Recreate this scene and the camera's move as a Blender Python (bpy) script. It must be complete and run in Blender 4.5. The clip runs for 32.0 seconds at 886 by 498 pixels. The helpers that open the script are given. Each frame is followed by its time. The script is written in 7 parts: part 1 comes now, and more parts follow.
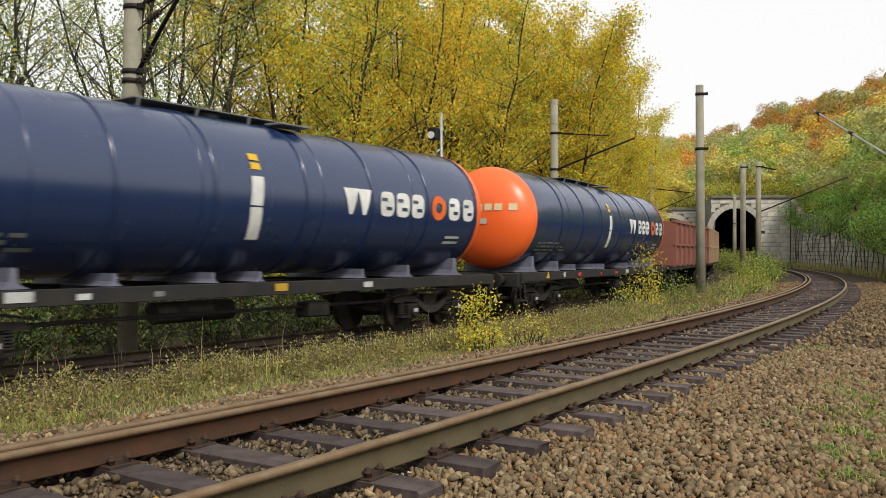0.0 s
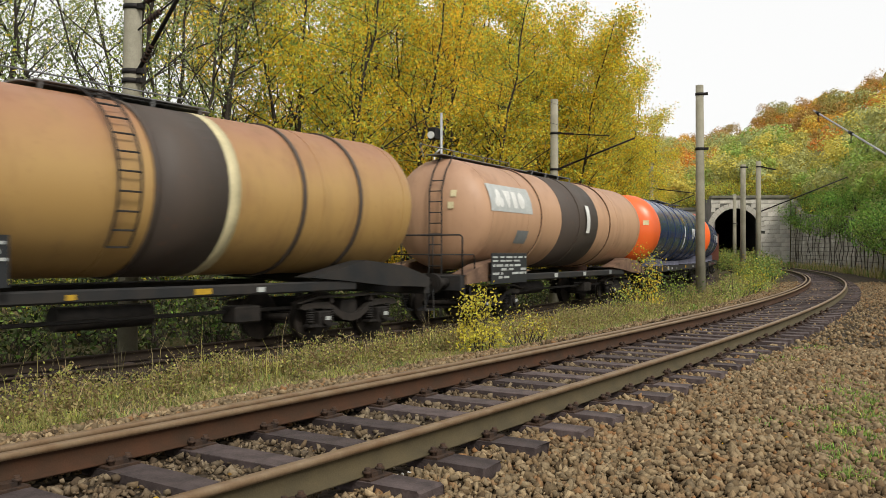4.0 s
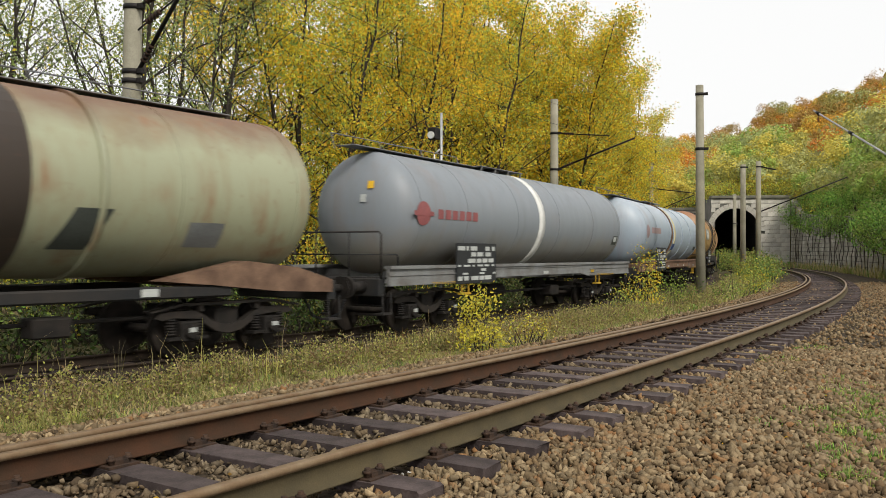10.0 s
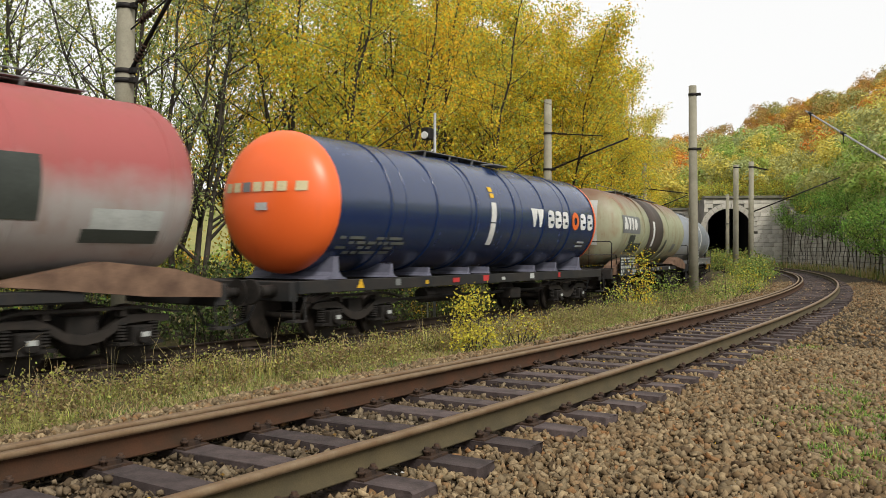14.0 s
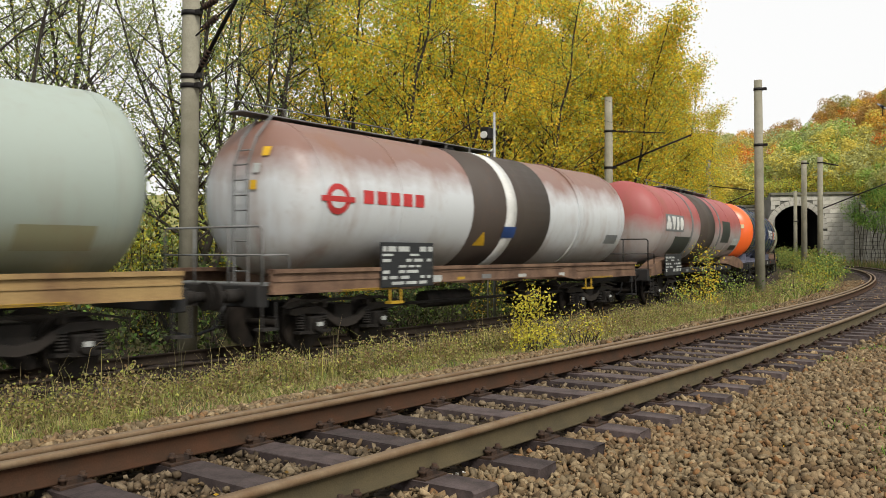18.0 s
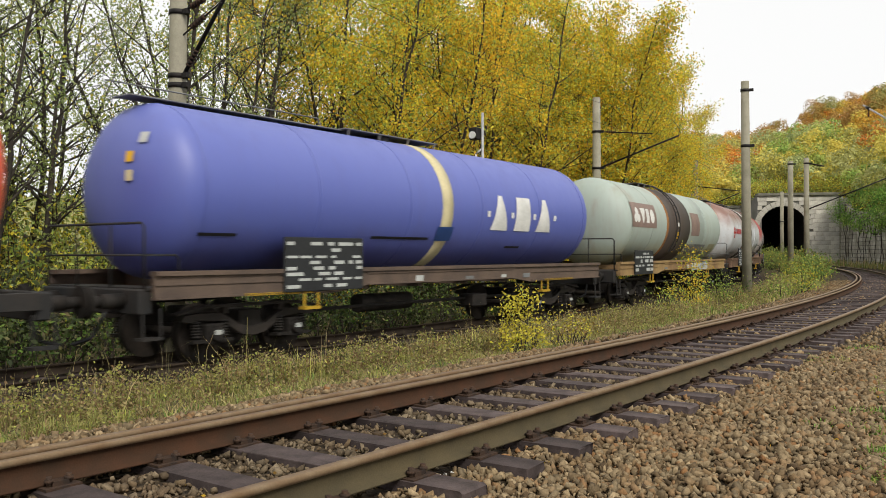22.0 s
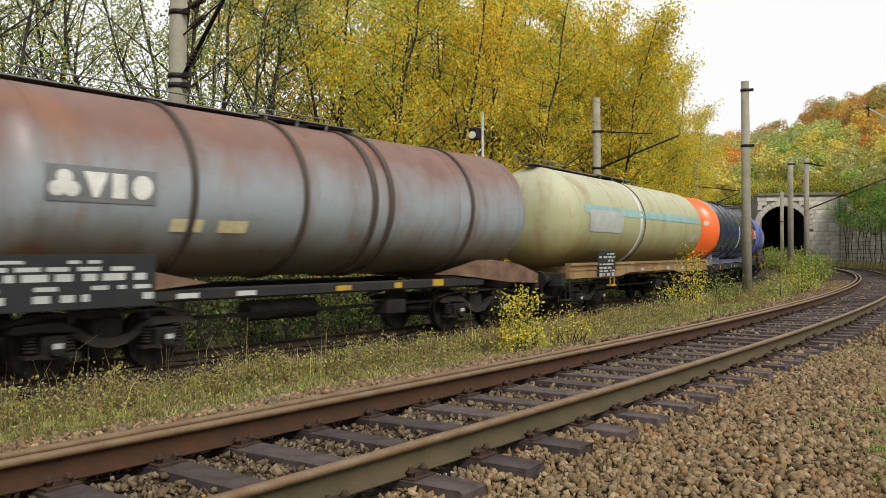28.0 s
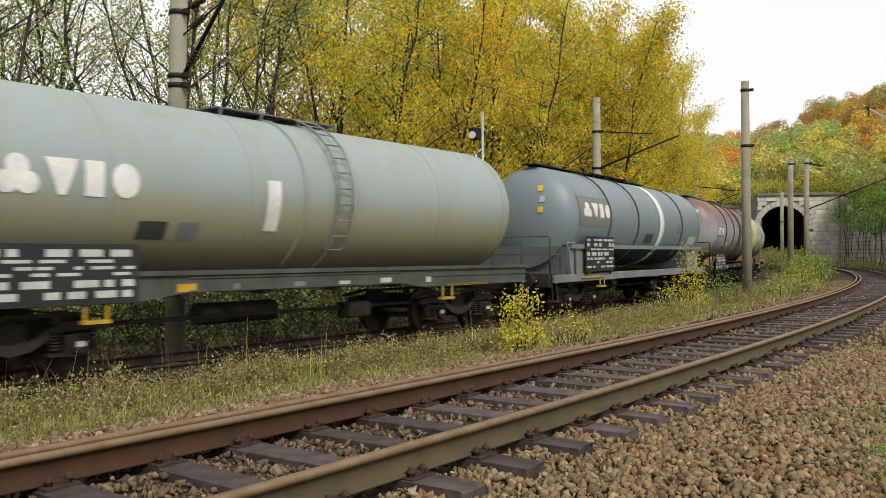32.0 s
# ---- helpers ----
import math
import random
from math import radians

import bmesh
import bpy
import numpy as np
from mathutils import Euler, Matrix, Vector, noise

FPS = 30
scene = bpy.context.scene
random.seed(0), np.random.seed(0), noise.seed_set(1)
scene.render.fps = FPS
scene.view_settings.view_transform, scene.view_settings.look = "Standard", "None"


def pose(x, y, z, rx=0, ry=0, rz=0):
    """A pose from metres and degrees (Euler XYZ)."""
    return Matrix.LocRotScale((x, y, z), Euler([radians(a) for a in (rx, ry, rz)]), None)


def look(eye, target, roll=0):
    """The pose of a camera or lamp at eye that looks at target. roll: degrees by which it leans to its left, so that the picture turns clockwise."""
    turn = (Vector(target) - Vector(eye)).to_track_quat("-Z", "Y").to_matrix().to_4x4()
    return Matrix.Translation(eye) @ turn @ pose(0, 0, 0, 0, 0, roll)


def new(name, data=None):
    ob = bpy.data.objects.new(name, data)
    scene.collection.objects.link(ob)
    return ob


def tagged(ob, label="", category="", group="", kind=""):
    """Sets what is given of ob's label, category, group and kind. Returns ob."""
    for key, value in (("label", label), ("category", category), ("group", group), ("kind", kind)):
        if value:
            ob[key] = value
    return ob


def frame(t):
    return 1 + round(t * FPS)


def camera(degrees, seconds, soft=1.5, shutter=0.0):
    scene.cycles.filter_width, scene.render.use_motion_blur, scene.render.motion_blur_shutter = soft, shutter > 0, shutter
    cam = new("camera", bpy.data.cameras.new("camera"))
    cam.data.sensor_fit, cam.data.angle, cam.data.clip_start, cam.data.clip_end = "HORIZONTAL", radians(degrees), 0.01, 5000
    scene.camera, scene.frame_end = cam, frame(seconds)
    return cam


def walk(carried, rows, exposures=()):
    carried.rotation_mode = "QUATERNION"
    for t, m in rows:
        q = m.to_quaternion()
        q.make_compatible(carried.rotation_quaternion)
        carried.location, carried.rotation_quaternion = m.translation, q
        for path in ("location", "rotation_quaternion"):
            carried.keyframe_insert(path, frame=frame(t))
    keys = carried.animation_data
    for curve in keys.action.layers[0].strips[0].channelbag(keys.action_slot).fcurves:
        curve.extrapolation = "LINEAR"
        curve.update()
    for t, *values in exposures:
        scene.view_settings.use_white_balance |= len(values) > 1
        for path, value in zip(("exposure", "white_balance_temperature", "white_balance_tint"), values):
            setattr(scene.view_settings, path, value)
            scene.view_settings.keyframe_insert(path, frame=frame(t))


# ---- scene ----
EYE = 1.13          # the lens above the head of the empty track's rails
cam = camera(54.31, 32.0, soft=0.5, shutter=0.35)
walk(cam, [
    (0, pose(0, 0, EYE, 90.189, -0.143, 0)),
    (13.5, pose(0, 0, EYE, 90.189, -0.143, 0)),
    (14, pose(0, 0, EYE, 90.195, -0.15, -0.426)),
    (14.5, pose(0, 0, EYE, 90.191, -0.09, -0.682)),
    (16.5, pose(0, 0, EYE, 90.183, 0.162, 3.169)),
    (17, pose(0, 0, EYE, 90.182, 0.155, 3.277)),
    (17.5, pose(0, 0, EYE, 90.185, 0.168, 3.413)),
    (18, pose(0, 0, EYE, 90.183, 0.156, 3.549)),
    (18.5, pose(0, 0, EYE, 90.177, 0.168, 3.693)),
    (19, pose(0, 0, EYE, 90.179, 0.154, 3.712)),
    (19.5, pose(0, 0, EYE, 90.172, 0.131, 3.284)),
    (20, pose(0, 0, EYE, 90.184, 0.118, 2.914)),
    (20.5, pose(0, 0, EYE, 90.186, 0.127, 2.785)),
    (21, pose(0, 0, EYE, 90.195, 0.152, 2.778)),
    (32, pose(0, 0, EYE, 90.195, 0.152, 2.778)),
])

# world: a bright, nearly white overcast sky with a weak veiled sun
scene.view_settings.exposure = 0.0
world = bpy.data.worlds.new("overcast_sky")
scene.world = world
world.use_nodes = True
wn, wl = world.node_tree.nodes, world.node_tree.links
wn.clear()
w_out = wn.new("ShaderNodeOutputWorld")
w_bg = wn.new("ShaderNodeBackground")
w_sky = wn.new("ShaderNodeTexSky")
w_sky.sky_type = "NISHITA"
w_sky.sun_disc = False
w_sky.sun_elevation, w_sky.sun_rotation = radians(44), radians(150)
w_sky.dust_density = 4.0
w_hsv = wn.new("ShaderNodeHueSaturation")
w_hsv.inputs["Saturation"].default_value = 0.12
w_hsv.inputs["Value"].default_value = 0.9
w_mix = wn.new("ShaderNodeMixRGB")
w_mix.inputs[0].default_value = 0.7
w_mix.inputs[2].default_value = (12.6, 12.6, 12.5, 1)
w_bg.inputs["Strength"].default_value = 0.1
wl.new(w_sky.outputs[0], w_hsv.inputs["Color"])
wl.new(w_hsv.outputs[0], w_mix.inputs[1])
wl.new(w_mix.outputs[0], w_bg.inputs["Color"])
wl.new(w_bg.outputs[0], w_out.inputs["Surface"])
sun = new("sun", bpy.data.lights.new("sun", "SUN"))
sun.data.energy, sun.data.angle, sun.data.color = 2.85, radians(12), (1.0, 0.945, 0.85)
sun.matrix_world = look((0, 0, 60), (-17, 30, 27))


# ---- materials ----
def nodes_of(name):
    m = bpy.data.materials.new(name)
    m.use_nodes = True
    nt = m.node_tree
    return m, nt.nodes, nt.links, nt.nodes["Principled BSDF"]


def noise_node(n, l, vec, scale, detail=4, rough=0.6, stretch=None):
    t = n.new("ShaderNodeTexNoise")
    t.inputs["Scale"].default_value, t.inputs["Detail"].default_value = scale, detail
    t.inputs["Roughness"].default_value = rough
    if stretch:
        mp = n.new("ShaderNodeMapping")
        mp.inputs["Scale"].default_value = stretch
        l.new(vec, mp.inputs["Vector"])
        vec = mp.outputs[0]
    l.new(vec, t.inputs["Vector"])
    return t.outputs["Fac"]


def ramp(n, l, fac, a, b, ca=(0, 0, 0, 1), cb=(1, 1, 1, 1)):
    r = n.new("ShaderNodeValToRGB")
    r.color_ramp.elements[0].position, r.color_ramp.elements[1].position = a, b
    r.color_ramp.elements[0].color, r.color_ramp.elements[1].color = ca, cb
    l.new(fac, r.inputs[0])
    return r.outputs[0]


def mixc(n, l, fac, a, b, kind="MIX"):
    m = n.new("ShaderNodeMixRGB")
    m.blend_type = kind
    for i, v in ((0, fac), (1, a), (2, b)):
        if isinstance(v, (tuple, float, int)):
            m.inputs[i].default_value = v
        else:
            l.new(v, m.inputs[i])
    return m.outputs[0]


def bump(n, l, bsdf, height, strength, distance):
    b = n.new("ShaderNodeBump")
    b.inputs["Strength"].default_value, b.inputs["Distance"].default_value = strength, distance
    l.new(height, b.inputs["Height"])
    l.new(b.outputs[0], bsdf.inputs["Normal"])


def surface(name, base, second, rough=0.8, metal=0.0, scale=3.0, fine=40.0, relief=0.3, depth=0.01, per=0.0, spec=0.2, coords="Object", lo=0.35, hi=0.7):
    """A worn surface: two colours mixed by coarse and fine noise, relief, and a per-object shift of brightness."""
    m, n, l, bs = nodes_of(name)
    tc = n.new("ShaderNodeTexCoord").outputs[coords]
    big, small = noise_node(n, l, tc, scale), noise_node(n, l, tc, fine, 3)
    c = mixc(n, l, ramp(n, l, big, lo, hi), base, second)
    c = mixc(n, l, 0.35, c, ramp(n, l, small, 0.3, 0.75, (0.35, 0.35, 0.35, 1), (1, 1, 1, 1)), "MULTIPLY")
    if per:
        oi = n.new("ShaderNodeObjectInfo").outputs["Random"]
        hs = n.new("ShaderNodeHueSaturation")
        mr = n.new("ShaderNodeMapRange")
        mr.inputs[3].default_value, mr.inputs[4].default_value = 1 - per, 1 + per
        l.new(oi, mr.inputs[0])
        l.new(mr.outputs[0], hs.inputs["Value"])
        l.new(c, hs.inputs["Color"])
        c = hs.outputs[0]
    l.new(c, bs.inputs["Base Color"])
    bs.inputs["Roughness"].default_value, bs.inputs["Metallic"].default_value = rough, metal
    bs.inputs["Specular IOR Level"].default_value = spec
    bump(n, l, bs, small, relief, depth)
    return m


def leaf_mat(name, a, b, c, through_=0.35, lo=0.55, hi=1.35):
    """Leaves: three tones spread from leaf to leaf, partly lit through."""
    m, n, l, bs = nodes_of(name)
    rnd = n.new("ShaderNodeNewGeometry").outputs["Random Per Island"]
    tc = n.new("ShaderNodeTexCoord").outputs["Object"]
    clump = noise_node(n, l, tc, 0.55, 2)
    col = mixc(n, l, ramp(n, l, rnd, 0.1, 0.9), a, b)
    col = mixc(n, l, ramp(n, l, clump, 0.42, 0.66), col, c)
    hs = n.new("ShaderNodeHueSaturation")
    mr = n.new("ShaderNodeMapRange")
    mr.inputs[3].default_value, mr.inputs[4].default_value = lo, hi
    l.new(rnd, mr.inputs[0])
    l.new(mr.outputs[0], hs.inputs["Value"])
    l.new(col, hs.inputs["Color"])
    tr = n.new("ShaderNodeBsdfTranslucent")
    l.new(hs.outputs[0], tr.inputs["Color"])
    l.new(hs.outputs[0], bs.inputs["Base Color"])
    bs.inputs["Roughness"].default_value = 0.65
    bs.inputs["Specular IOR Level"].default_value = 0.25
    mx = n.new("ShaderNodeMixShader")
    mx.inputs[0].default_value = through_
    l.new(bs.outputs[0], mx.inputs[1])
    l.new(tr.outputs[0], mx.inputs[2])
    l.new(mx.outputs[0], n["Material Output"].inputs["Surface"])
    return m


def paint(name, base, top=None, top_z=3.4, soft=0.5, rust=0.15, rough=0.35, streak=0.3, dirt=(0.09, 0.06, 0.04, 1), low=None, low_z=2.3, spec=0.5, runs=0.0):
    """Tank paint: a base tone, an upper or lower tone with a ragged edge, upright streaks of dirt or painted
    reflection, and rust specks.
    """
    m, n, l, bs = nodes_of(name)
    tc = n.new("ShaderNodeTexCoord").outputs["Object"]
    sep = n.new("ShaderNodeSeparateXYZ")
    l.new(tc, sep.inputs[0])
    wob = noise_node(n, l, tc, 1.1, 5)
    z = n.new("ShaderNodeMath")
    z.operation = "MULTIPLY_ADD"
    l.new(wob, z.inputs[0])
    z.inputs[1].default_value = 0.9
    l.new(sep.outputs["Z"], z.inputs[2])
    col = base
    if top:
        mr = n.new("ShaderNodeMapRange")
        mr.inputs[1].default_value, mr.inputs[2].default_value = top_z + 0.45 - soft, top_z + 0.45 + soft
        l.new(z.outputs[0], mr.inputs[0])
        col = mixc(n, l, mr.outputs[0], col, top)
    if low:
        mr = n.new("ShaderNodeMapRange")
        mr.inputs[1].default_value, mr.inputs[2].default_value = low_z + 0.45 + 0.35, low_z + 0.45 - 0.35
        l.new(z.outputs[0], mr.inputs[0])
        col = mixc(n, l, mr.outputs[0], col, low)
    st = noise_node(n, l, tc, 2.2, 5, 0.65, (1.0, 1.0, 0.10))
    f = n.new("ShaderNodeMath")
    f.operation = "MULTIPLY"
    l.new(ramp(n, l, st, 0.5, 0.78), f.inputs[0])
    f.inputs[1].default_value = streak
    col = mixc(n, l, f.outputs[0], col, dirt)
    sp = noise_node(n, l, tc, 5.0, 8, 0.7)
    f2 = n.new("ShaderNodeMath")
    f2.operation = "MULTIPLY"
    l.new(ramp(n, l, sp, 0.58, 0.72), f2.inputs[0])
    f2.inputs[1].default_value = rust
    col = mixc(n, l, f2.outputs[0], col, (0.16, 0.06, 0.025, 1))
    if runs:
        # rust that runs down from the top fittings and the rings
        rn = noise_node(n, l, tc, 1.5, 6, 0.65, (1.0, 1.0, 0.14))
        blot = noise_node(n, l, tc, 0.8, 3)
        f3 = n.new("ShaderNodeMath")
        f3.operation = "MULTIPLY"
        l.new(ramp(n, l, rn, 0.5, 0.66), f3.inputs[0])
        l.new(ramp(n, l, blot, 0.42, 0.62, (0, 0, 0, 1), (runs, runs, runs, 1)), f3.inputs[1])
        col = mixc(n, l, f3.outputs[0], col, (0.2, 0.085, 0.035, 1))
    l.new(col, bs.inputs["Base Color"])
    bs.inputs["Specular IOR Level"].default_value = spec
    rr = n.new("ShaderNodeMapRange")
    rr.inputs[3].default_value, rr.inputs[4].default_value = rough - 0.08, rough + 0.2
    l.new(st, rr.inputs[0])
    l.new(rr.outputs[0], bs.inputs["Roughness"])
    bump(n, l, bs, noise_node(n, l, tc, 0.9, 3), 0.12, 0.03)
    return m


# ---- mesh tools ----
def part(name, bm, material, parent=None, label="", at=None, smooth=False):
    """One mesh object, from a bmesh or from mesh data that other parts share."""
    if isinstance(bm, bmesh.types.BMesh):
        me = bpy.data.meshes.new(name)
        if smooth:
            for f in bm.faces:
                f.smooth = True
        bm.normal_update()
        bm.to_mesh(me)
        bm.free()
    else:
        me = bm
    if material is not None and not me.materials:
        me.materials.append(material)
    ob = new(name, me)
    if parent is not None:
        ob.parent = parent
    if at is not None:
        ob.matrix_basis = at
    if label:
        ob["label"] = label
    return ob


def box(bm, x0, x1, y0, y1, z0, z1, bevel=0.0):
    vs = [bm.verts.new(p) for p in ((x0, y0, z0), (x1, y0, z0), (x1, y1, z0), (x0, y1, z0), (x0, y0, z1), (x1, y0, z1), (x1, y1, z1), (x0, y1, z1))]
    fs = [bm.faces.new([vs[i] for i in q]) for q in ((3, 2, 1, 0), (4, 5, 6, 7), (0, 1, 5, 4), (1, 2, 6, 5), (2, 3, 7, 6), (3, 0, 4, 7))]
    if bevel:
        es = {e for f in fs for e in f.edges}
        bmesh.ops.bevel(bm, geom=list(es), offset=bevel, segments=1, affect="EDGES")
    return vs


def bx(*a, bevel=0.0):
    bm = bmesh.new()
    box(bm, *a, bevel=bevel)
    return bm


def rod(bm, a, b, r, r2=None, n=8, caps=True):
    """A tapered round bar from a to b."""
    a, b = Vector(a), Vector(b)
    r2 = r if r2 is None else r2
    q = (b - a).to_track_quat("Z", "Y")
    ra = [bm.verts.new(a + q @ Vector((r * math.cos(t), r * math.sin(t), 0))) for t in [2 * math.pi * i / n for i in range(n)]]
    rb = [bm.verts.new(b + q @ Vector((r2 * math.cos(t), r2 * math.sin(t), 0))) for t in [2 * math.pi * i / n for i in range(n)]]
    for i in range(n):
        f = bm.faces.new((ra[i], ra[(i + 1) % n], rb[(i + 1) % n], rb[i]))
        f.smooth = n > 5
    if caps:
        bm.faces.new(ra[::-1]), bm.faces.new(rb)


def rods(pts, r, n=6):
    bm = bmesh.new()
    for a, b in zip(pts[:-1], pts[1:]):
        rod(bm, a, b, r, n=n)
    return bm


def tube(pts, r, n=6):
    """One bent bar through the points."""
    bm = bmesh.new()
    P = [Vector(p) for p in pts]
    rows = []
    for i, p in enumerate(P):
        d = (P[min(i + 1, len(P) - 1)] - P[max(i - 1, 0)]).normalized()
        q = d.to_track_quat("Z", "Y")
        rows.append([bm.verts.new(p + q @ Vector((r * math.cos(t), r * math.sin(t), 0))) for t in [2 * math.pi * k / n for k in range(n)]])
    for a, b in zip(rows[:-1], rows[1:]):
        best = min(range(n), key=lambda o: (a[0].co - b[o].co).length)
        for k in range(n):
            bm.faces.new((a[k], a[(k + 1) % n], b[(k + 1 + best) % n], b[(k + best) % n])).smooth = True
    bm.faces.new(rows[0][::-1]), bm.faces.new(rows[-1])
    return bm


def slab(outline, y0, y1):
    """An outline in x and z, given thickness along y."""
    bm = bmesh.new()
    a = [bm.verts.new((x, y0, z)) for x, z in outline]
    b = [bm.verts.new((x, y1, z)) for x, z in outline]
    bm.faces.new(a), bm.faces.new(b[::-1])
    k = len(outline)
    for i in range(k):
        bm.faces.new((a[(i + 1) % k], a[i], b[i], b[(i + 1) % k]))
    bmesh.ops.recalc_face_normals(bm, faces=bm.faces[:])
    return bm


def mesh_np(name, verts, faces, mats, idx=None, smooth=False):
    """A mesh from arrays: faces all triangles or all quads."""
    me = bpy.data.meshes.new(name)
    nv, (nf, k) = len(verts), faces.shape
    me.vertices.add(nv)
    me.vertices.foreach_set("co", np.ascontiguousarray(verts, dtype=np.float32).ravel())
    me.loops.add(nf * k)
    me.loops.foreach_set("vertex_index", np.ascontiguousarray(faces, dtype=np.int32).ravel())
    me.polygons.add(nf)
    me.polygons.foreach_set("loop_start", np.arange(0, nf * k, k, dtype=np.int32))
    for m in mats:
        me.materials.append(m)
    if idx is not None:
        me.polygons.foreach_set("material_index", np.ascontiguousarray(idx, dtype=np.int32))
    if smooth:
        me.polygons.foreach_set("use_smooth", np.ones(nf, dtype=bool))
    me.update(calc_edges=True)
    return me


# ---- the two tracks' lines ----
class Line:
    """A track's centre line: s metres along, from its point abreast of the camera."""

    def __init__(self, away, heading, bend, change, first, last, height):
        self.s = np.arange(-320, 420.01, 0.25)
        k = np.where((self.s > first) & (self.s < last), bend + change * np.clip(self.s, 0, None), 0)
        h = -np.concatenate([[0], np.cumsum((k[1:] + k[:-1]) * 0.125)])
        i0 = int(np.argmin(abs(self.s)))
        self.h = h - h[i0] + heading
        dx, dy = np.sin(self.h) * 0.25, np.cos(self.h) * 0.25
        x = np.concatenate([[0], np.cumsum((dx[1:] + dx[:-1]) / 2)])
        y = np.concatenate([[0], np.cumsum((dy[1:] + dy[:-1]) / 2)])
        self.x, self.y = x - x[i0] - away * math.cos(heading), y - y[i0] + away * math.sin(heading)
        self.z = height(self.s)

    def at(self, s, side=0.0, up=0.0):
        """The point at s, side metres to the right of the line and up metres above the rail heads."""
        x, y, h, z = (np.interp(s, self.s, a) for a in (self.x, self.y, self.h, self.z))
        return Vector((x + side * math.cos(h), y - side * math.sin(h), z + up))

    def stance(self, s, side=0.0, up=0.0):
        """x along the line, y to its left."""
        h = float(np.interp(s, self.s, self.h))
        return Matrix.Translation(self.at(s, side, up)) @ Matrix.Rotation(math.pi / 2 - h, 4, "Z")

    def offset(self, px, py):
        """For points: how far to the right of the line they lie, and where along it."""
        off, along = np.empty(len(px)), np.empty(len(px))
        xs, ys, hs, ss = self.x[::4], self.y[::4], self.h[::4], self.s[::4]
        for i in range(0, len(px), 4000):
            dx, dy = px[i:i + 4000, None] - xs, py[i:i + 4000, None] - ys
            j = np.argmin(dx * dx + dy * dy, axis=1)
            r = np.arange(len(j))
            off[i:i + 4000] = dx[r, j] * np.cos(hs[j]) - dy[r, j] * np.sin(hs[j])
            along[i:i + 4000] = ss[j] + dx[r, j] * np.sin(hs[j]) + dy[r, j] * np.cos(hs[j])
        return off, along


near_line = Line(4.057, 0.60322, 0.00421, 3.9e-6, -14, 118, lambda s: np.where(s < 0, 0, -0.00653 * np.clip(s, 0, 73.8) + 4.427e-5 * np.clip(s, 0, 73.8) ** 2))
main_line = Line(12.81, 0.65477, 0.00625, -2.91e-5, -14, 122, lambda s: -0.6207 - 0.00408 * np.clip(s, 0, 44) + 4.634e-5 * np.clip(s, 0, 44) ** 2)


def ground_z(px, py):
    """Height of the ground: two ballast beds, a strip between them, a lower bank behind the main line."""
    px, py = np.asarray(px, float), np.asarray(py, float)
    on, sn = near_line.offset(px, py)
    ot, st = main_line.offset(px, py)
    zn, zt = np.interp(sn, near_line.s, near_line.z), np.interp(st, main_line.s, main_line.z)
    right = np.interp(on, [-60, -3.2, -2.0, -1.3, -1.1, 1.05, 1.3, 1.7, 2.2, 2.8, 6, 60], [-0.42, -0.42, -0.25, -0.215, -0.245, -0.255, -0.285, -0.265, -0.225, -0.27, -0.3, -0.2]) + zn
    left = np.interp(ot, [-200, -30, -7, -3.4, -1.7, 1.7, 2.5, 3.2, 60], [-2.5, -1.1, -0.9, -0.75, -0.24, -0.24, -0.36, -0.1, -0.1]) + zt
    w = np.clip((ot - 2.4) / np.maximum(ot - on - 2.4 - 2.2, 0.8), 0, 1)
    z = left * (1 - w) + right * w
    far = np.hypot(px, py)
    return z + 0.03 * np.sin(px * 1.3 + py * 0.4) * np.sin(py * 0.9) * np.clip(abs(on) - 1.6, 0, 1) - np.clip((far - 140) / 60, 0, 1) * 0.8


# ---- materials of the place ----
M = {}
M["rail"] = surface("rusty_rail_steel", (0.06, 0.026, 0.012, 1), (0.034, 0.02, 0.011, 1), 0.8, 0.0, 4, 90, 0.3, 0.004)
M["rail_olive"] = surface("olive_brown_rail_steel", (0.085, 0.066, 0.034, 1), (0.06, 0.049, 0.027, 1), 0.8, 0.0, 4, 90, 0.3, 0.004)
M["rail_dark"] = surface("oily_dark_rail_steel", (0.03, 0.022, 0.016, 1), (0.05, 0.035, 0.024, 1), 0.75, 0.0, 4, 90, 0.3, 0.004)
M["rail_head"] = surface("dull_rail_head", (0.17, 0.105, 0.056, 1), (0.23, 0.165, 0.1, 1), 0.5, 0.2, 6, 70, 0.1, 0.002)
M["sleeper"] = surface("tarred_wood", (0.045, 0.034, 0.032, 1), (0.115, 0.087, 0.082, 1), 0.8, 0, 5, 60, 0.5, 0.006, per=0.35)
M["iron"] = surface("rusty_iron", (0.07, 0.04, 0.025, 1), (0.03, 0.022, 0.018, 1), 0.8, 0.1, 20, 120, 0.4, 0.003)
M["concrete"] = surface("weathered_concrete", (0.22, 0.205, 0.15, 1), (0.33, 0.31, 0.24, 1), 0.9, 0, 1.4, 45, 0.3, 0.006)
M["dark_concrete"] = surface("mossy_concrete", (0.12, 0.12, 0.09, 1), (0.22, 0.21, 0.17, 1), 0.9, 0, 1.0, 25, 0.3, 0.01)
M["stone"] = surface("pale_limestone", (0.6, 0.57, 0.5, 1), (0.4, 0.38, 0.32, 1), 0.9, 0, 0.6, 9, 0.3, 0.02, per=0.16)
M["mortar"] = surface("stained_mortar", (0.2, 0.19, 0.17, 1), (0.12, 0.12, 0.1, 1), 0.95, 0, 0.8, 12, 0.3, 0.01)


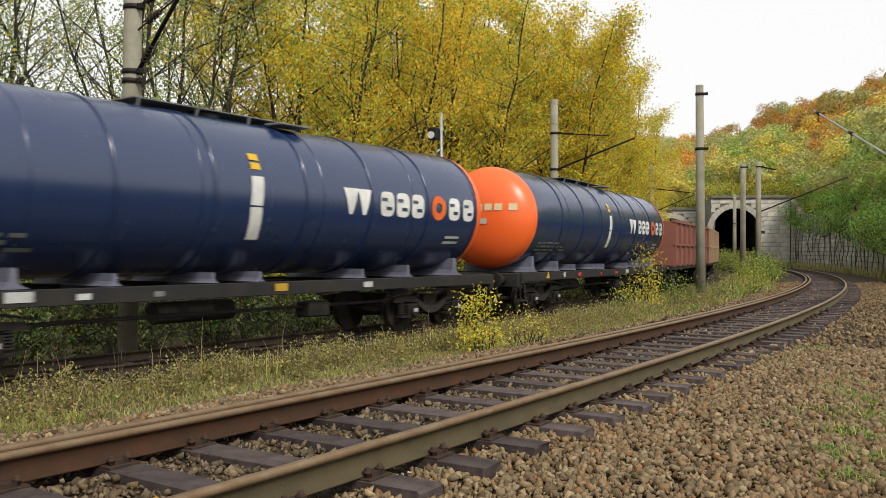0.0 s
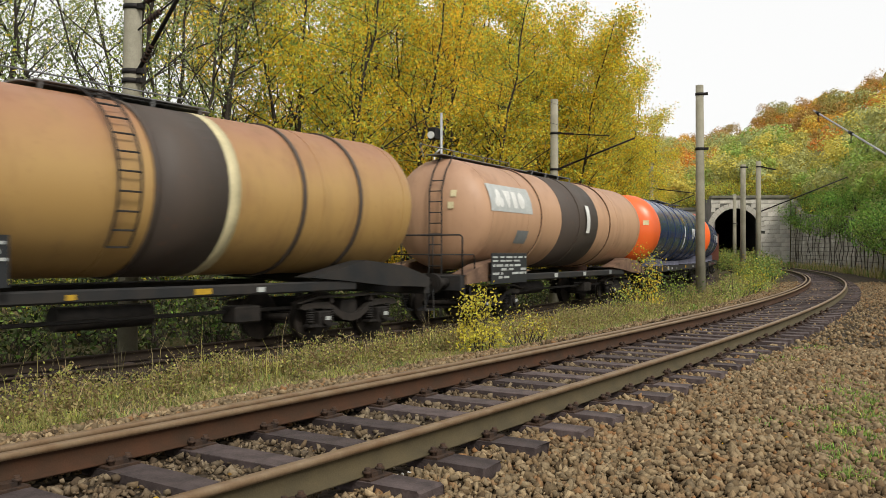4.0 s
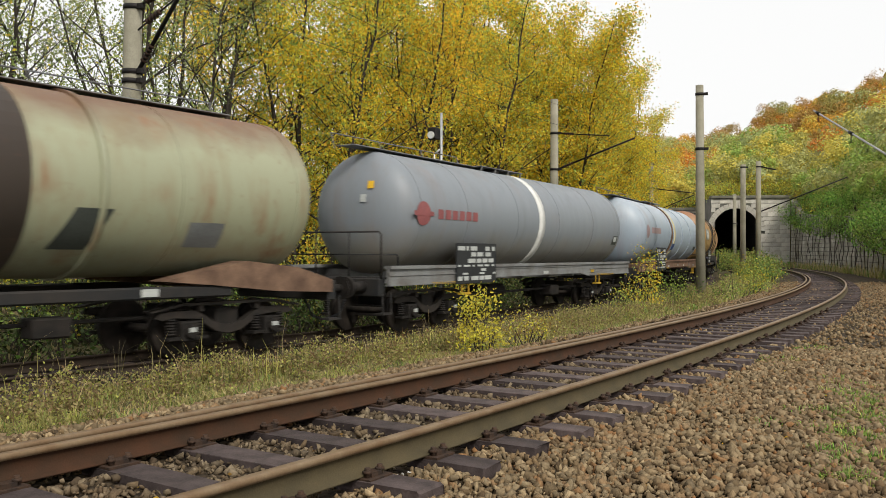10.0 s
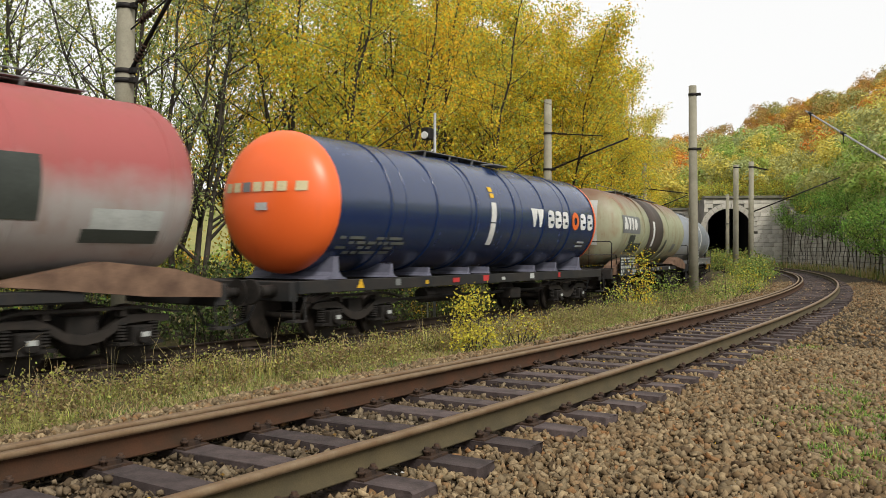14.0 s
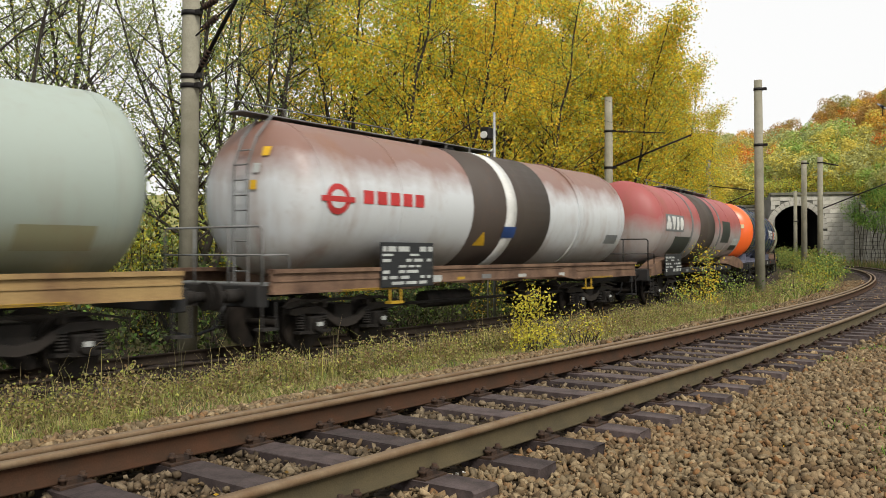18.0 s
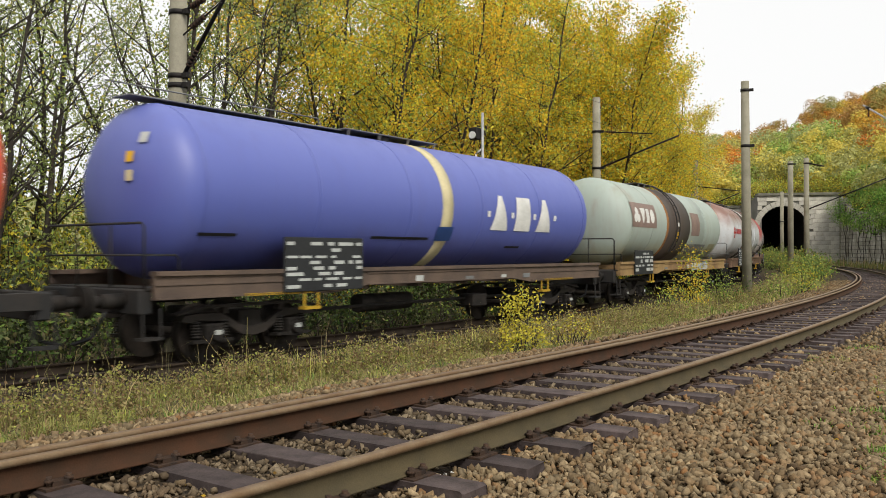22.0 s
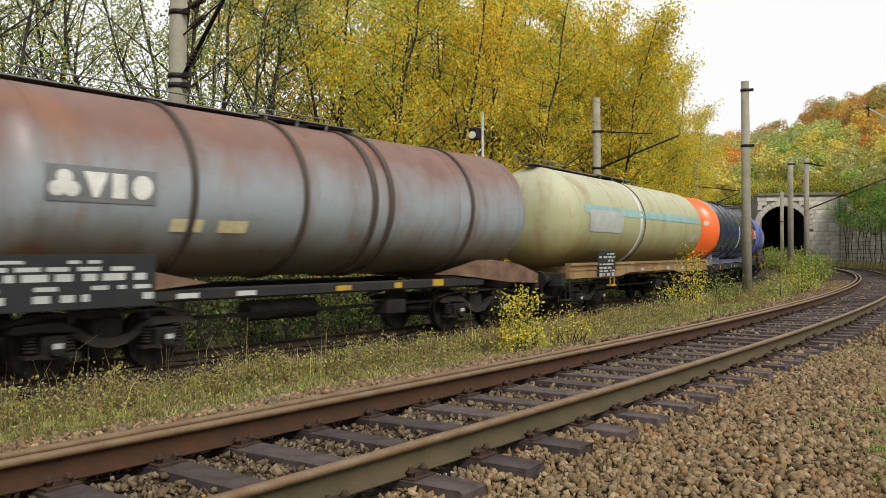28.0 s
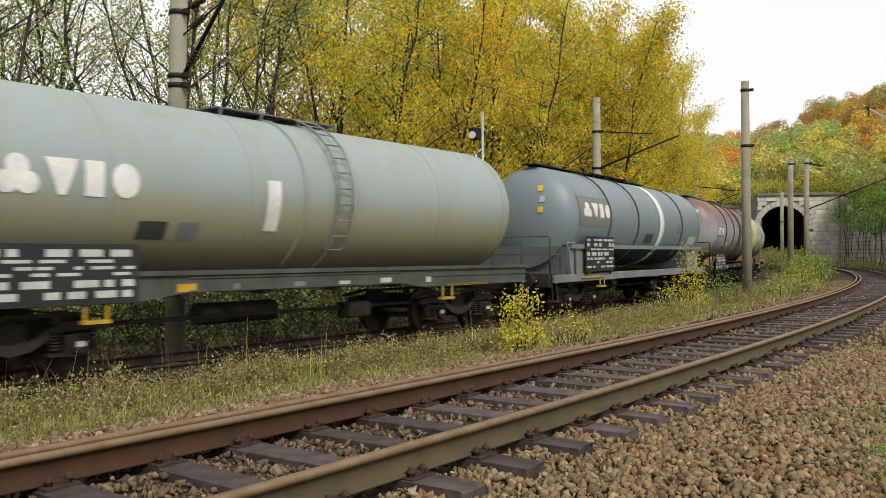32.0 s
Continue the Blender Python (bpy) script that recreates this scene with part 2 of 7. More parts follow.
def coursed_mat():
    """Squared stone in courses, dirty."""
    m, n, l, bs = nodes_of("coursed_stone")
    tc = n.new("ShaderNodeTexCoord").outputs["Object"]
    sp, cb = n.new("ShaderNodeSeparateXYZ"), n.new("ShaderNodeCombineXYZ")
    l.new(tc, sp.inputs[0]), l.new(sp.outputs["Y"], cb.inputs["X"]), l.new(sp.outputs["Z"], cb.inputs["Y"])
    br = n.new("ShaderNodeTexBrick")
    br.inputs["Scale"].default_value, br.inputs["Brick Width"].default_value, br.inputs["Row Height"].default_value = 1.0, 0.9, 0.42
    br.inputs["Mortar Size"].default_value = 0.025
    br.inputs["Color1"].default_value, br.inputs["Color2"].default_value, br.inputs["Mortar"].default_value = (0.52, 0.5, 0.42, 1), (0.38, 0.36, 0.3, 1), (0.13, 0.12, 0.1, 1)
    l.new(cb.outputs[0], br.inputs["Vector"])
    st = ramp(n, l, noise_node(n, l, tc, 0.7, 5), 0.4, 0.7, (0.35, 0.33, 0.28, 1), (1, 1, 1, 1))
    l.new(mixc(n, l, 0.9, br.outputs["Color"], st, "MULTIPLY"), bs.inputs["Base Color"])
    bs.inputs["Roughness"].default_value = 0.95
    bump(n, l, bs, br.outputs["Fac"], -0.6, 0.03)
    return m


M["coursed"] = coursed_mat()
M["soot"] = surface("sooty_lining", (0.012, 0.012, 0.012, 1), (0.02, 0.02, 0.018, 1), 0.95, 0, 1, 8, 0.3, 0.02)
M["bark"] = surface("grey_brown_bark", (0.033, 0.027, 0.021, 1), (0.07, 0.058, 0.045, 1), 0.9, 0, 3, 30, 0.6, 0.02)
M["cable"] = surface("dark_cable", (0.02, 0.02, 0.02, 1), (0.035, 0.03, 0.028, 1), 0.6, 0.4, 3, 60, 0.1, 0.002)
M["galvanised"] = surface("galvanised_steel", (0.35, 0.36, 0.37, 1), (0.5, 0.5, 0.5, 1), 0.5, 0.5, 6, 60, 0.1, 0.002)
M["white"] = surface("white_enamel", (0.75, 0.75, 0.72, 1), (0.55, 0.54, 0.5, 1), 0.5, 0, 3, 40, 0.1, 0.002)
M["leaf_yellow"] = leaf_mat("yellow_leaves", (0.8, 0.6, 0.05, 1), (0.68, 0.57, 0.06, 1), (0.56, 0.53, 0.07, 1), 0.6, 0.55, 1.5)
M["leaf_gold"] = leaf_mat("golden_leaves", (0.84, 0.54, 0.05, 1), (0.76, 0.51, 0.05, 1), (0.72, 0.43, 0.05, 1), 0.6, 0.55, 1.5)
M["leaf_green"] = leaf_mat("dull_green_leaves", (0.29, 0.43, 0.1, 1), (0.42, 0.52, 0.12, 1), (0.49, 0.52, 0.11, 1), 0.6)
M["leaf_sallow"] = leaf_mat("dull_sallow_leaves", (0.22, 0.33, 0.09, 1), (0.31, 0.39, 0.1, 1), (0.36, 0.4, 0.11, 1), 0.5)
M["leaf_dark"] = leaf_mat("green_shrub_leaves", (0.07, 0.15, 0.03, 1), (0.12, 0.22, 0.04, 1), (0.18, 0.24, 0.045, 1), 0.4)
M["leaf_vivid"] = leaf_mat("bright_green_shrub_leaves", (0.11, 0.27, 0.045, 1), (0.18, 0.36, 0.06, 1), (0.25, 0.36, 0.06, 1), 0.45)
M["leaf_grey"] = leaf_mat("grey_green_leaves", (0.25, 0.32, 0.14, 1), (0.33, 0.38, 0.17, 1), (0.36, 0.38, 0.14, 1), 0.5)
M["leaf_olive"] = leaf_mat("olive_leaves", (0.16, 0.17, 0.05, 1), (0.22, 0.2, 0.05, 1), (0.26, 0.19, 0.05, 1), 0.35)
# green leaves with the shade behind and under the train put into their colour
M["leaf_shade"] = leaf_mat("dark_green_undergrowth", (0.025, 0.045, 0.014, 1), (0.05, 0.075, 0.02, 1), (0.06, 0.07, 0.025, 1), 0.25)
M["leaf_brown"] = leaf_mat("russet_leaves", (0.3, 0.15, 0.04, 1), (0.24, 0.16, 0.045, 1), (0.32, 0.21, 0.05, 1), 0.4)
M["leaf_lemon"] = leaf_mat("lemon_leaves", (0.78, 0.6, 0.05, 1), (0.64, 0.54, 0.06, 1), (0.56, 0.48, 0.06, 1), 0.45)
for nm_, a_, b_, c_ in (("pale", (0.38, 0.4, 0.16, 1), (0.47, 0.46, 0.18, 1), (0.46, 0.44, 0.13, 1)), ("sage", (0.33, 0.39, 0.18, 1), (0.4, 0.44, 0.2, 1), (0.38, 0.42, 0.15, 1)), ("lemon", (0.72, 0.57, 0.1, 1), (0.62, 0.53, 0.12, 1), (0.52, 0.48, 0.11, 1)),
                        ("amber", (0.74, 0.43, 0.06, 1), (0.64, 0.4, 0.07, 1), (0.58, 0.33, 0.06, 1)), ("orange", (0.78, 0.22, 0.04, 1), (0.6, 0.21, 0.045, 1), (0.52, 0.26, 0.06, 1)), ("russet", (0.4, 0.23, 0.07, 1), (0.34, 0.21, 0.065, 1), (0.46, 0.28, 0.075, 1)),
                        ("moss", (0.28, 0.27, 0.085, 1), (0.35, 0.31, 0.09, 1), (0.38, 0.3, 0.085, 1)), ("green", (0.26, 0.4, 0.09, 1), (0.34, 0.46, 0.11, 1), (0.4, 0.46, 0.11, 1))):
    M["far_" + nm_] = leaf_mat("far_" + nm_ + "_crowns", a_, b_, c_, 0.36, 0.8, 1.25)
M["grass"] = leaf_mat("autumn_grass", (0.26, 0.25, 0.07, 1), (0.36, 0.29, 0.12, 1), (0.24, 0.25, 0.06, 1), 0.35)
M["grass_dry"] = leaf_mat("dry_grass", (0.56, 0.45, 0.25, 1), (0.42, 0.32, 0.16, 1), (0.42, 0.36, 0.15, 1), 0.35)
M["grass_fresh"] = leaf_mat("fresh_grass", (0.15, 0.27, 0.05, 1), (0.23, 0.32, 0.08, 1), (0.18, 0.28, 0.06, 1), 0.35)
M["grass_lime"] = leaf_mat("yellow_green_grass", (0.42, 0.42, 0.1, 1), (0.5, 0.45, 0.13, 1), (0.34, 0.4, 0.09, 1), 0.4)
for nm_, a_, b_, c_ in (("tan", (0.4, 0.31, 0.15, 1), (0.33, 0.26, 0.12, 1), (0.36, 0.31, 0.12, 1)), ("olive", (0.24, 0.25, 0.075, 1), (0.3, 0.29, 0.09, 1), (0.33, 0.3, 0.09, 1)), ("lime", (0.36, 0.38, 0.08, 1), (0.42, 0.4, 0.1, 1), (0.33, 0.37, 0.08, 1)), ("umber", (0.24, 0.15, 0.075, 1), (0.2, 0.14, 0.07, 1), (0.27, 0.17, 0.08, 1))):
    M["herb_" + nm_] = leaf_mat("low_herbs_" + nm_, a_, b_, c_, 0.4, 0.72, 1.2)
M["weed"] = leaf_mat("dark_weeds", (0.09, 0.12, 0.04, 1), (0.17, 0.16, 0.06, 1), (0.14, 0.11, 0.06, 1), 0.3)


def stone_mat(name, tones):
    m, n, l, bs = nodes_of(name)
    rnd = n.new("ShaderNodeNewGeometry").outputs["Random Per Island"]
    r = n.new("ShaderNodeValToRGB")
    r.color_ramp.elements[0].color, r.color_ramp.elements[1].color = tones[0], tones[-1]
    for i, t in enumerate(tones[1:-1]):
        e = r.color_ramp.elements.new((i + 1) / (len(tones) - 1))
        e.color = t
    l.new(rnd, r.inputs[0])
    tc = n.new("ShaderNodeTexCoord").outputs["Object"]
    fine = noise_node(n, l, tc, 55, 4)
    c = mixc(n, l, 0.55, r.outputs[0], ramp(n, l, fine, 0.3, 0.72, (0.35, 0.33, 0.3, 1), (1.1, 1.08, 1.05, 1)), "MULTIPLY")
    patch = noise_node(n, l, tc, 0.8, 3)
    c = mixc(n, l, ramp(n, l, patch, 0.45, 0.75, (0, 0, 0, 1), (0.25, 0.25, 0.25, 1)), c, (0.17, 0.09, 0.045, 1))
    l.new(c, bs.inputs["Base Color"])
    bs.inputs["Roughness"].default_value = 0.85
    bs.inputs["Specular IOR Level"].default_value = 0.12
    bump(n, l, bs, fine, 0.35, 0.006)
    return m


M["ballast"] = stone_mat("brown_ballast_stone", [(0.07, 0.05, 0.03, 1), (0.24, 0.165, 0.088, 1), (0.13, 0.095, 0.055, 1), (0.37, 0.28, 0.165, 1), (0.15, 0.115, 0.07, 1), (0.26, 0.2, 0.12, 1), (0.25, 0.13, 0.055, 1)])
M["ballast_dark"] = stone_mat("oily_ballast_stone", [(0.05, 0.038, 0.026, 1), (0.17, 0.125, 0.075, 1), (0.08, 0.062, 0.042, 1), (0.24, 0.19, 0.125, 1), (0.11, 0.085, 0.055, 1)])


def ground_mat():
    m, n, l, bs = nodes_of("ground_soil_and_ballast")
    tc = n.new("ShaderNodeTexCoord").outputs["Object"]
    v = n.new("ShaderNodeTexVoronoi")
    v.inputs["Scale"].default_value = 17
    l.new(tc, v.inputs["Vector"])
    st = n.new("ShaderNodeHueSaturation")
    # dark bed with darker cell edges: shade between the stones put into the colour
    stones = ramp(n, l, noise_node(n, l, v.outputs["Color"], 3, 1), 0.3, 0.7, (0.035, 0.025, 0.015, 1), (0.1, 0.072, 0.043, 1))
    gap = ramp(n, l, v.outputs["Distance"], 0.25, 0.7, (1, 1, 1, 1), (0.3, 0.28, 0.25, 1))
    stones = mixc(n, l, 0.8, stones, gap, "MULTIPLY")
    soil = mixc(n, l, ramp(n, l, noise_node(n, l, tc, 1.2, 5), 0.35, 0.7), (0.07, 0.055, 0.03, 1), (0.12, 0.11, 0.045, 1))
    soil = mixc(n, l, 0.5, soil, ramp(n, l, noise_node(n, l, tc, 22, 4), 0.3, 0.75, (0.35, 0.35, 0.3, 1), (1.2, 1.2, 1.1, 1)), "MULTIPLY")
    at = n.new("ShaderNodeAttribute")
    at.attribute_name = "soil"
    l.new(mixc(n, l, at.outputs["Fac"], stones, soil), bs.inputs["Base Color"])
    bs.inputs["Roughness"].default_value = 0.95
    bs.inputs["Specular IOR Level"].default_value = 0.2
    inv = n.new("ShaderNodeMath")
    inv.operation = "SUBTRACT"
    inv.inputs[0].default_value = 1.0
    l.new(v.outputs["Distance"], inv.inputs[1])
    bump(n, l, bs, inv.outputs[0], 0.8, 0.03)
    return m


# ---- ground ----
def build_ground():
    na, rr = 420, np.concatenate([[0], np.geomspace(0.4, 2500, 120)])
    a = np.linspace(0, 2 * math.pi, na, endpoint=False)
    X, Y = np.outer(rr, np.sin(a)).ravel(), np.outer(rr, np.cos(a)).ravel()
    Z = ground_z(X, Y)
    nr = len(rr)
    i, j = np.meshgrid(np.arange(nr - 1), np.arange(na), indexing="ij")
    f = np.stack([i * na + j, i * na + (j + 1) % na, (i + 1) * na + (j + 1) % na, (i + 1) * na + j], -1).reshape(-1, 4)[:, ::-1]
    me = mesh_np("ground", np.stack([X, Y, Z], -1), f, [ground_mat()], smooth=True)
    on, sn = near_line.offset(X, Y)
    ot, st = main_line.offset(X, Y)
    soil = np.clip((-on - 2.3) / 0.9, 0, 1) * np.clip((abs(ot) - 2.0) / 0.6, 0, 1)
    soil = np.maximum(soil, np.clip((on - 6.5) / 2, 0, 1) * np.clip((np.hypot(X, Y) - 14) / 10, 0, 1))
    at = me.attributes.new("soil", "FLOAT", "POINT")
    at.data.foreach_set("value", soil.astype(np.float32))
    return tagged(new("ground", me), "brown ballast and grassy soil beside two railway tracks", "ground", kind="structure")


build_ground()


# ---- tracks ----
RAIL_HEAD = [(-0.036, -0.036), (0.036, -0.036), (0.036, -0.006), (0.028, 0.0), (-0.028, 0.0), (-0.036, -0.006)]
RAIL_WEB = [(-0.075, -0.172), (0.075, -0.172), (0.075, -0.16), (0.014, -0.142), (0.009, -0.09), (0.012, -0.045), (0.034, -0.035), (-0.034, -0.035), (-0.012, -0.045), (-0.009, -0.09), (-0.014, -0.142), (-0.075, -0.16)]


def swept(line, section, side, s0, s1, step):
    ss = np.arange(s0, s1 + step / 2, step)
    k = len(section)
    V = np.array([tuple(line.at(s, side + o, z)) for s in ss for o, z in section])
    F = [[i * k + j, i * k + (j + 1) % k, (i + 1) * k + (j + 1) % k, (i + 1) * k + j] for i in range(len(ss) - 1) for j in range(k)]
    return V, np.array(F)


def build_track(line, label, s0, s1, gap, phase, count, plates, steel):
    track = tagged(new("railway_track"), label, "railway track")
    for side in (-0.7525, 0.7525):
        V, F = swept(line, RAIL_WEB, side, s0, s1, 0.5)
        rail = part("rail", mesh_np("rail", V, F[:, ::-1], [M["rail_olive" if steel == "rail" and side > 0 else steel]]), None, track)
        V, F = swept(line, RAIL_HEAD, side, s0, s1, 0.5)
        part("rail_head", mesh_np("rail_head", V, F[:, ::-1], [M["rail_head" if steel == "rail" else "rail_dark"]]), None, rail, "worn brownish running surface")
    rng = random.Random(4)
    shapes = []
    for i in range(5):
        bm = bmesh.new()
        box(bm, -0.125, 0.125, -1.28, 1.28, -0.15, 0, bevel=0.008)
        for v in bm.verts:
            v.co += Vector((rng.uniform(-1, 1) * 0.008, rng.uniform(-1, 1) * 0.02, rng.uniform(-1, 1) * 0.005))
        me = bpy.data.meshes.new("sleeper")
        bm.to_mesh(me), bm.free()
        me.materials.append(M["sleeper"])
        shapes.append(me)
    bm = bmesh.new()
    box(bm, -0.11, 0.11, -0.17, 0.17, 0, 0.014)
    for y in (-0.11, 0.11):
        for x in (-0.06, 0.06):
            rod(bm, (x, y, 0.01), (x, y, 0.07), 0.018, n=6)
            rod(bm, (x, y, 0.036), (x, y, 0.052), 0.03, n=6)
        box(bm, -0.05, 0.05, y - 0.035 - 0.01 * np.sign(y), y + 0.035 - 0.01 * np.sign(y), 0.014, 0.04)
    plate_me = bpy.data.meshes.new("fastening")
    bm.to_mesh(plate_me), bm.free()
    plate_me.materials.append(M["iron"])
    s, i, laid = s0 + phase, 0, []
    while i < count and s < s1:
        m = line.stance(s, rng.uniform(-0.04, 0.04), -0.186) @ pose(0, 0, 0, 0, 0, rng.uniform(-1.5, 1.5))
        sl = part("sleeper", shapes[i % 5], None, track, at=m)
        laid.append(s)
        if s < plates:
            for y in (-0.7525, 0.7525):
                part("fastening", plate_me, None, sl, at=pose(0, y, 0))
        s += gap + rng.uniform(-0.025, 0.025)
        i += 1
    return track, np.array(laid)


near_track, laid_near = build_track(near_line, "rusty curved railway track on dark wooden sleepers", -9, 150, 0.67, 0.15, 200, 24, "rail")
main_track, laid_main = build_track(main_line, "dirty railway track under the passing train", -40, 150, 0.62, 0.2, 200, 0, "rail_dark")
for section, nm in ((RAIL_WEB, "guard_rail"), (RAIL_HEAD, "guard_rail_head")):
    V, F = swept(near_line, section, -0.93, -9, 100, 0.5)
    tagged(part(nm, mesh_np(nm, V, F[:, ::-1], [M["rail" if nm == "guard_rail" else "rail_head"]]), None, near_track), "second old rail beside the running rail")


# ---- tunnel ----
def portal(name, m, left, right, base, top, half, spring, label, rows_from=0):
    """A masonry front in the plane x = 0 of m: coursed blocks round an arched opening, a deep vault behind, a cornice."""
    thing = tagged(new(name), label, "tunnel portal", kind="structure")
    thing.matrix_basis = m
    arch = [(half * math.cos(t), spring + half * math.sin(t)) for t in [math.pi * i / 20 for i in range(21)]]
    # core wall with the opening through it
    bm = bmesh.new()
    ring = [(half, base)] + arch + [(-half, base)]
    k = len(ring)

    def rim(y, z):
        if z <= base:
            return (right if y > 0 else -left, z)
        t = math.atan2(z - spring, y)
        if abs(math.cos(t)) * (top - spring) > abs(math.sin(t)) * (right if y > 0 else left):
            w = right if y > 0 else left
            return (math.copysign(w, y), spring + abs(math.tan(t)) * w)
        return ((top - spring) / math.tan(t) if abs(math.tan(t)) < 1e6 else 0.0, top)

    outer = [rim(y, z) for y, z in ring]
    for x0, flip in ((0.06, False), (1.4, True)):
        a = [bm.verts.new((x0, -y, z)) for y, z in ring]
        b = [bm.verts.new((x0, -y, z)) for y, z in outer]
        for i in range(k - 1):
            q = (a[i], a[i + 1], b[i + 1], b[i])
            bm.faces.new(q if not flip else q[::-1])
    # corner fillers
    for w in (right, -left):
        same = [o for o in outer if abs(o[0] - w) < 1e-6]
        zc = max(o[1] for o in same)
        tops = [o for o in outer if abs(o[1] - top) < 1e-6]
        yc = max((o[0] for o in tops), key=lambda y: y * np.sign(w))
        bm.faces.new([bm.verts.new((0.06, -y, z)) for y, z in ((w, zc), (w, top), (yc, top))])
    part("core", bm, M["mortar"], thing)
    # vault
    V = np.array([(x, -y, z) for x in (0.0, 3.0, 10.0, 40.0) for y, z in ring])
    F = np.array([[i * k + j, i * k + j + 1, (i + 1) * k + j + 1, (i + 1) * k + j] for i in range(3) for j in range(k - 1)])
    part("vault", mesh_np("vault", V, F, [M["soot"]]), None, thing, "soot-blackened tunnel lining")
    bm = bmesh.new()
    n = 17
    for i in range(n):
        t0, t1 = math.pi * (i + 0.04) / n, math.pi * (i + 0.96) / n
        q = [(r * math.cos(t), spring + r * math.sin(t)) for r, t in ((half - 0.02, t0), (half + 0.62, t0), (half + 0.62, t1), (half - 0.02, t1))]
        f0 = [bm.verts.new((-0.1, -y, z)) for y, z in q]
        f1 = [bm.verts.new((0.1, -y, z)) for y, z in q]
        bm.faces.new(f0), bm.faces.new(f1[::-1])
        for j in range(4):
            bm.faces.new((f0[(j + 1) % 4], f0[j], f1[j], f1[(j + 1) % 4]))
    part("arch_ring", bm, M["stone"], thing, "wedge-shaped arch stones")
    for ya, yb in ((-right, -right + 0.5), (left - 0.5, left)):
        part("flank", bx(0.08, 6.5, ya, yb, base, top - 0.02), M["mortar"], thing)
    part("cornice", bx(-0.28, 1.45, -right - 0.15, left, top, top + 0.32, bevel=0.03), M["dark_concrete"], thing, "dark weathered coping")
    # coursed blocks
    rng = random.Random(len(name))
    z, row = base, 0
    proto = {}
    while z < top - 0.1:
        hgt = min(0.52, top - z)
        y = -right + (0.0 if row % 2 else -0.4)
        while y < left:
            w = rng.choice((0.8, 1.0, 1.2))
            y0, y1 = max(y, -right) + 0.012, min(y + w, left) - 0.012
            clear = half + 0.55
            zc = max(z, spring)
            lim = math.sqrt(max(clear ** 2 - (zc - spring) ** 2, 0)) if zc - spring < clear else 0
            if z < spring:
                lim = half + (0.6 if z + hgt > spring else 0.02)
            y += w
            spans = [(y0, y1)]
            if lim:
                spans = [(y0, min(y1, -lim)), (max(y0, lim), y1)]
            for a, b in spans:
                if b - a < 0.12:
                    continue
                key = (round((b - a) * 20), round(hgt * 50))
                if key not in proto:
                    bm = bmesh.new()
                    hw = key[0] / 40
                    box(bm, -0.055, 0.05, -hw, hw, 0.012, hgt - 0.012, bevel=0.02)
                    proto[key] = bpy.data.meshes.new("block")
                    bm.to_mesh(proto[key]), bm.free()
                    proto[key].materials.append(M["stone"])
                part("block", proto[key], None, thing, at=pose(rng.uniform(-0.015, 0.015), (a + b) / 2, z))
        z += hgt
        row += 1
    return thing


portal("tunnel_portal_1", near_line.stance(110.5), 2.95, 6.3, -0.5, 7.95, 2.8, 3.95, "pale stone tunnel portal with a dark arched mouth")
portal("tunnel_portal_2", main_line.stance(113.5, 0, 0.0), 7.0, 4.6, -0.4, 7.35, 2.6, 3.75, "lower pale stone portal where the train enters")


def strip_wall(name, pts, thick, label, material):
    """A wall along points (position, foot, top)."""
    bm = bmesh.new()
    rows = []
    for i, (p, z0, z1) in enumerate(pts):
        a, b = pts[max(i - 1, 0)][0], pts[min(i + 1, len(pts) - 1)][0]
        d = Vector((b.x - a.x, b.y - a.y, 0)).normalized()
        nrm = Vector((d.y, -d.x, 0)) * thick
        rows.append([bm.verts.new(q) for q in ((p.x, p.y, z0), (p.x, p.y, z1), (p.x + nrm.x, p.y + nrm.y, z1), (p.x + nrm.x, p.y + nrm.y, z0))])
    for r, q in zip(rows[:-1], rows[1:]):
        for j in range(4):
            bm.faces.new((r[j], r[(j + 1) % 4], q[(j + 1) % 4], q[j]))
    bm.faces.new(rows[0]), bm.faces.new(rows[-1][::-1])
    bmesh.ops.recalc_face_normals(bm, faces=bm.faces[:])
    wall = part(name, bm, material)
    return tagged(wall, label, "retaining wall", kind="structure")


WING = [(110.2, 6.3, 7.6), (106, 6.2, 5.7), (100, 5.9, 5.2), (90, 5.5, 4.7), (80, 5.2, 4.2), (70, 4.9, 3.7), (60, 4.7, 3.1), (50, 4.7, 2.4), (42, 5.2, 1.6)]
wing_pts = [(near_line.at(s, o), -0.8, t) for s, o, t in WING]
wing = strip_wall("wall_wing", wing_pts[::-1], 0.7, "stained stone retaining wall overgrown with bare creepers", M["coursed"])


# ---- hill behind the tunnel ----
def hill_rim():
    rim = [(-90, 150, -2), (-20, 140, -1.5), (8, 122, 0.5)]
    for y, z in ((7.0, 6.4), (2.0, 6.75), (-3.0, 6.9)):
        p = main_line.stance(113.9) @ Vector((0, y, 0))
        rim.append((p.x, p.y, z))
    for y in (2.5, -2, -6.2):
        p = near_line.stance(111) @ Vector((0, y, 0))
        rim.append((p.x, p.y, 7.9))
    for s, o, t in [(107.5, 6.3, 7.4)] + WING[1:]:
        p = near_line.at(s, o + 0.6)
        rim.append((p.x, p.y, t))
    rim += [(33, 32, 0.3), (60, 12, 0.0), (90, -30, -0.3)]
    return np.array(rim, float)


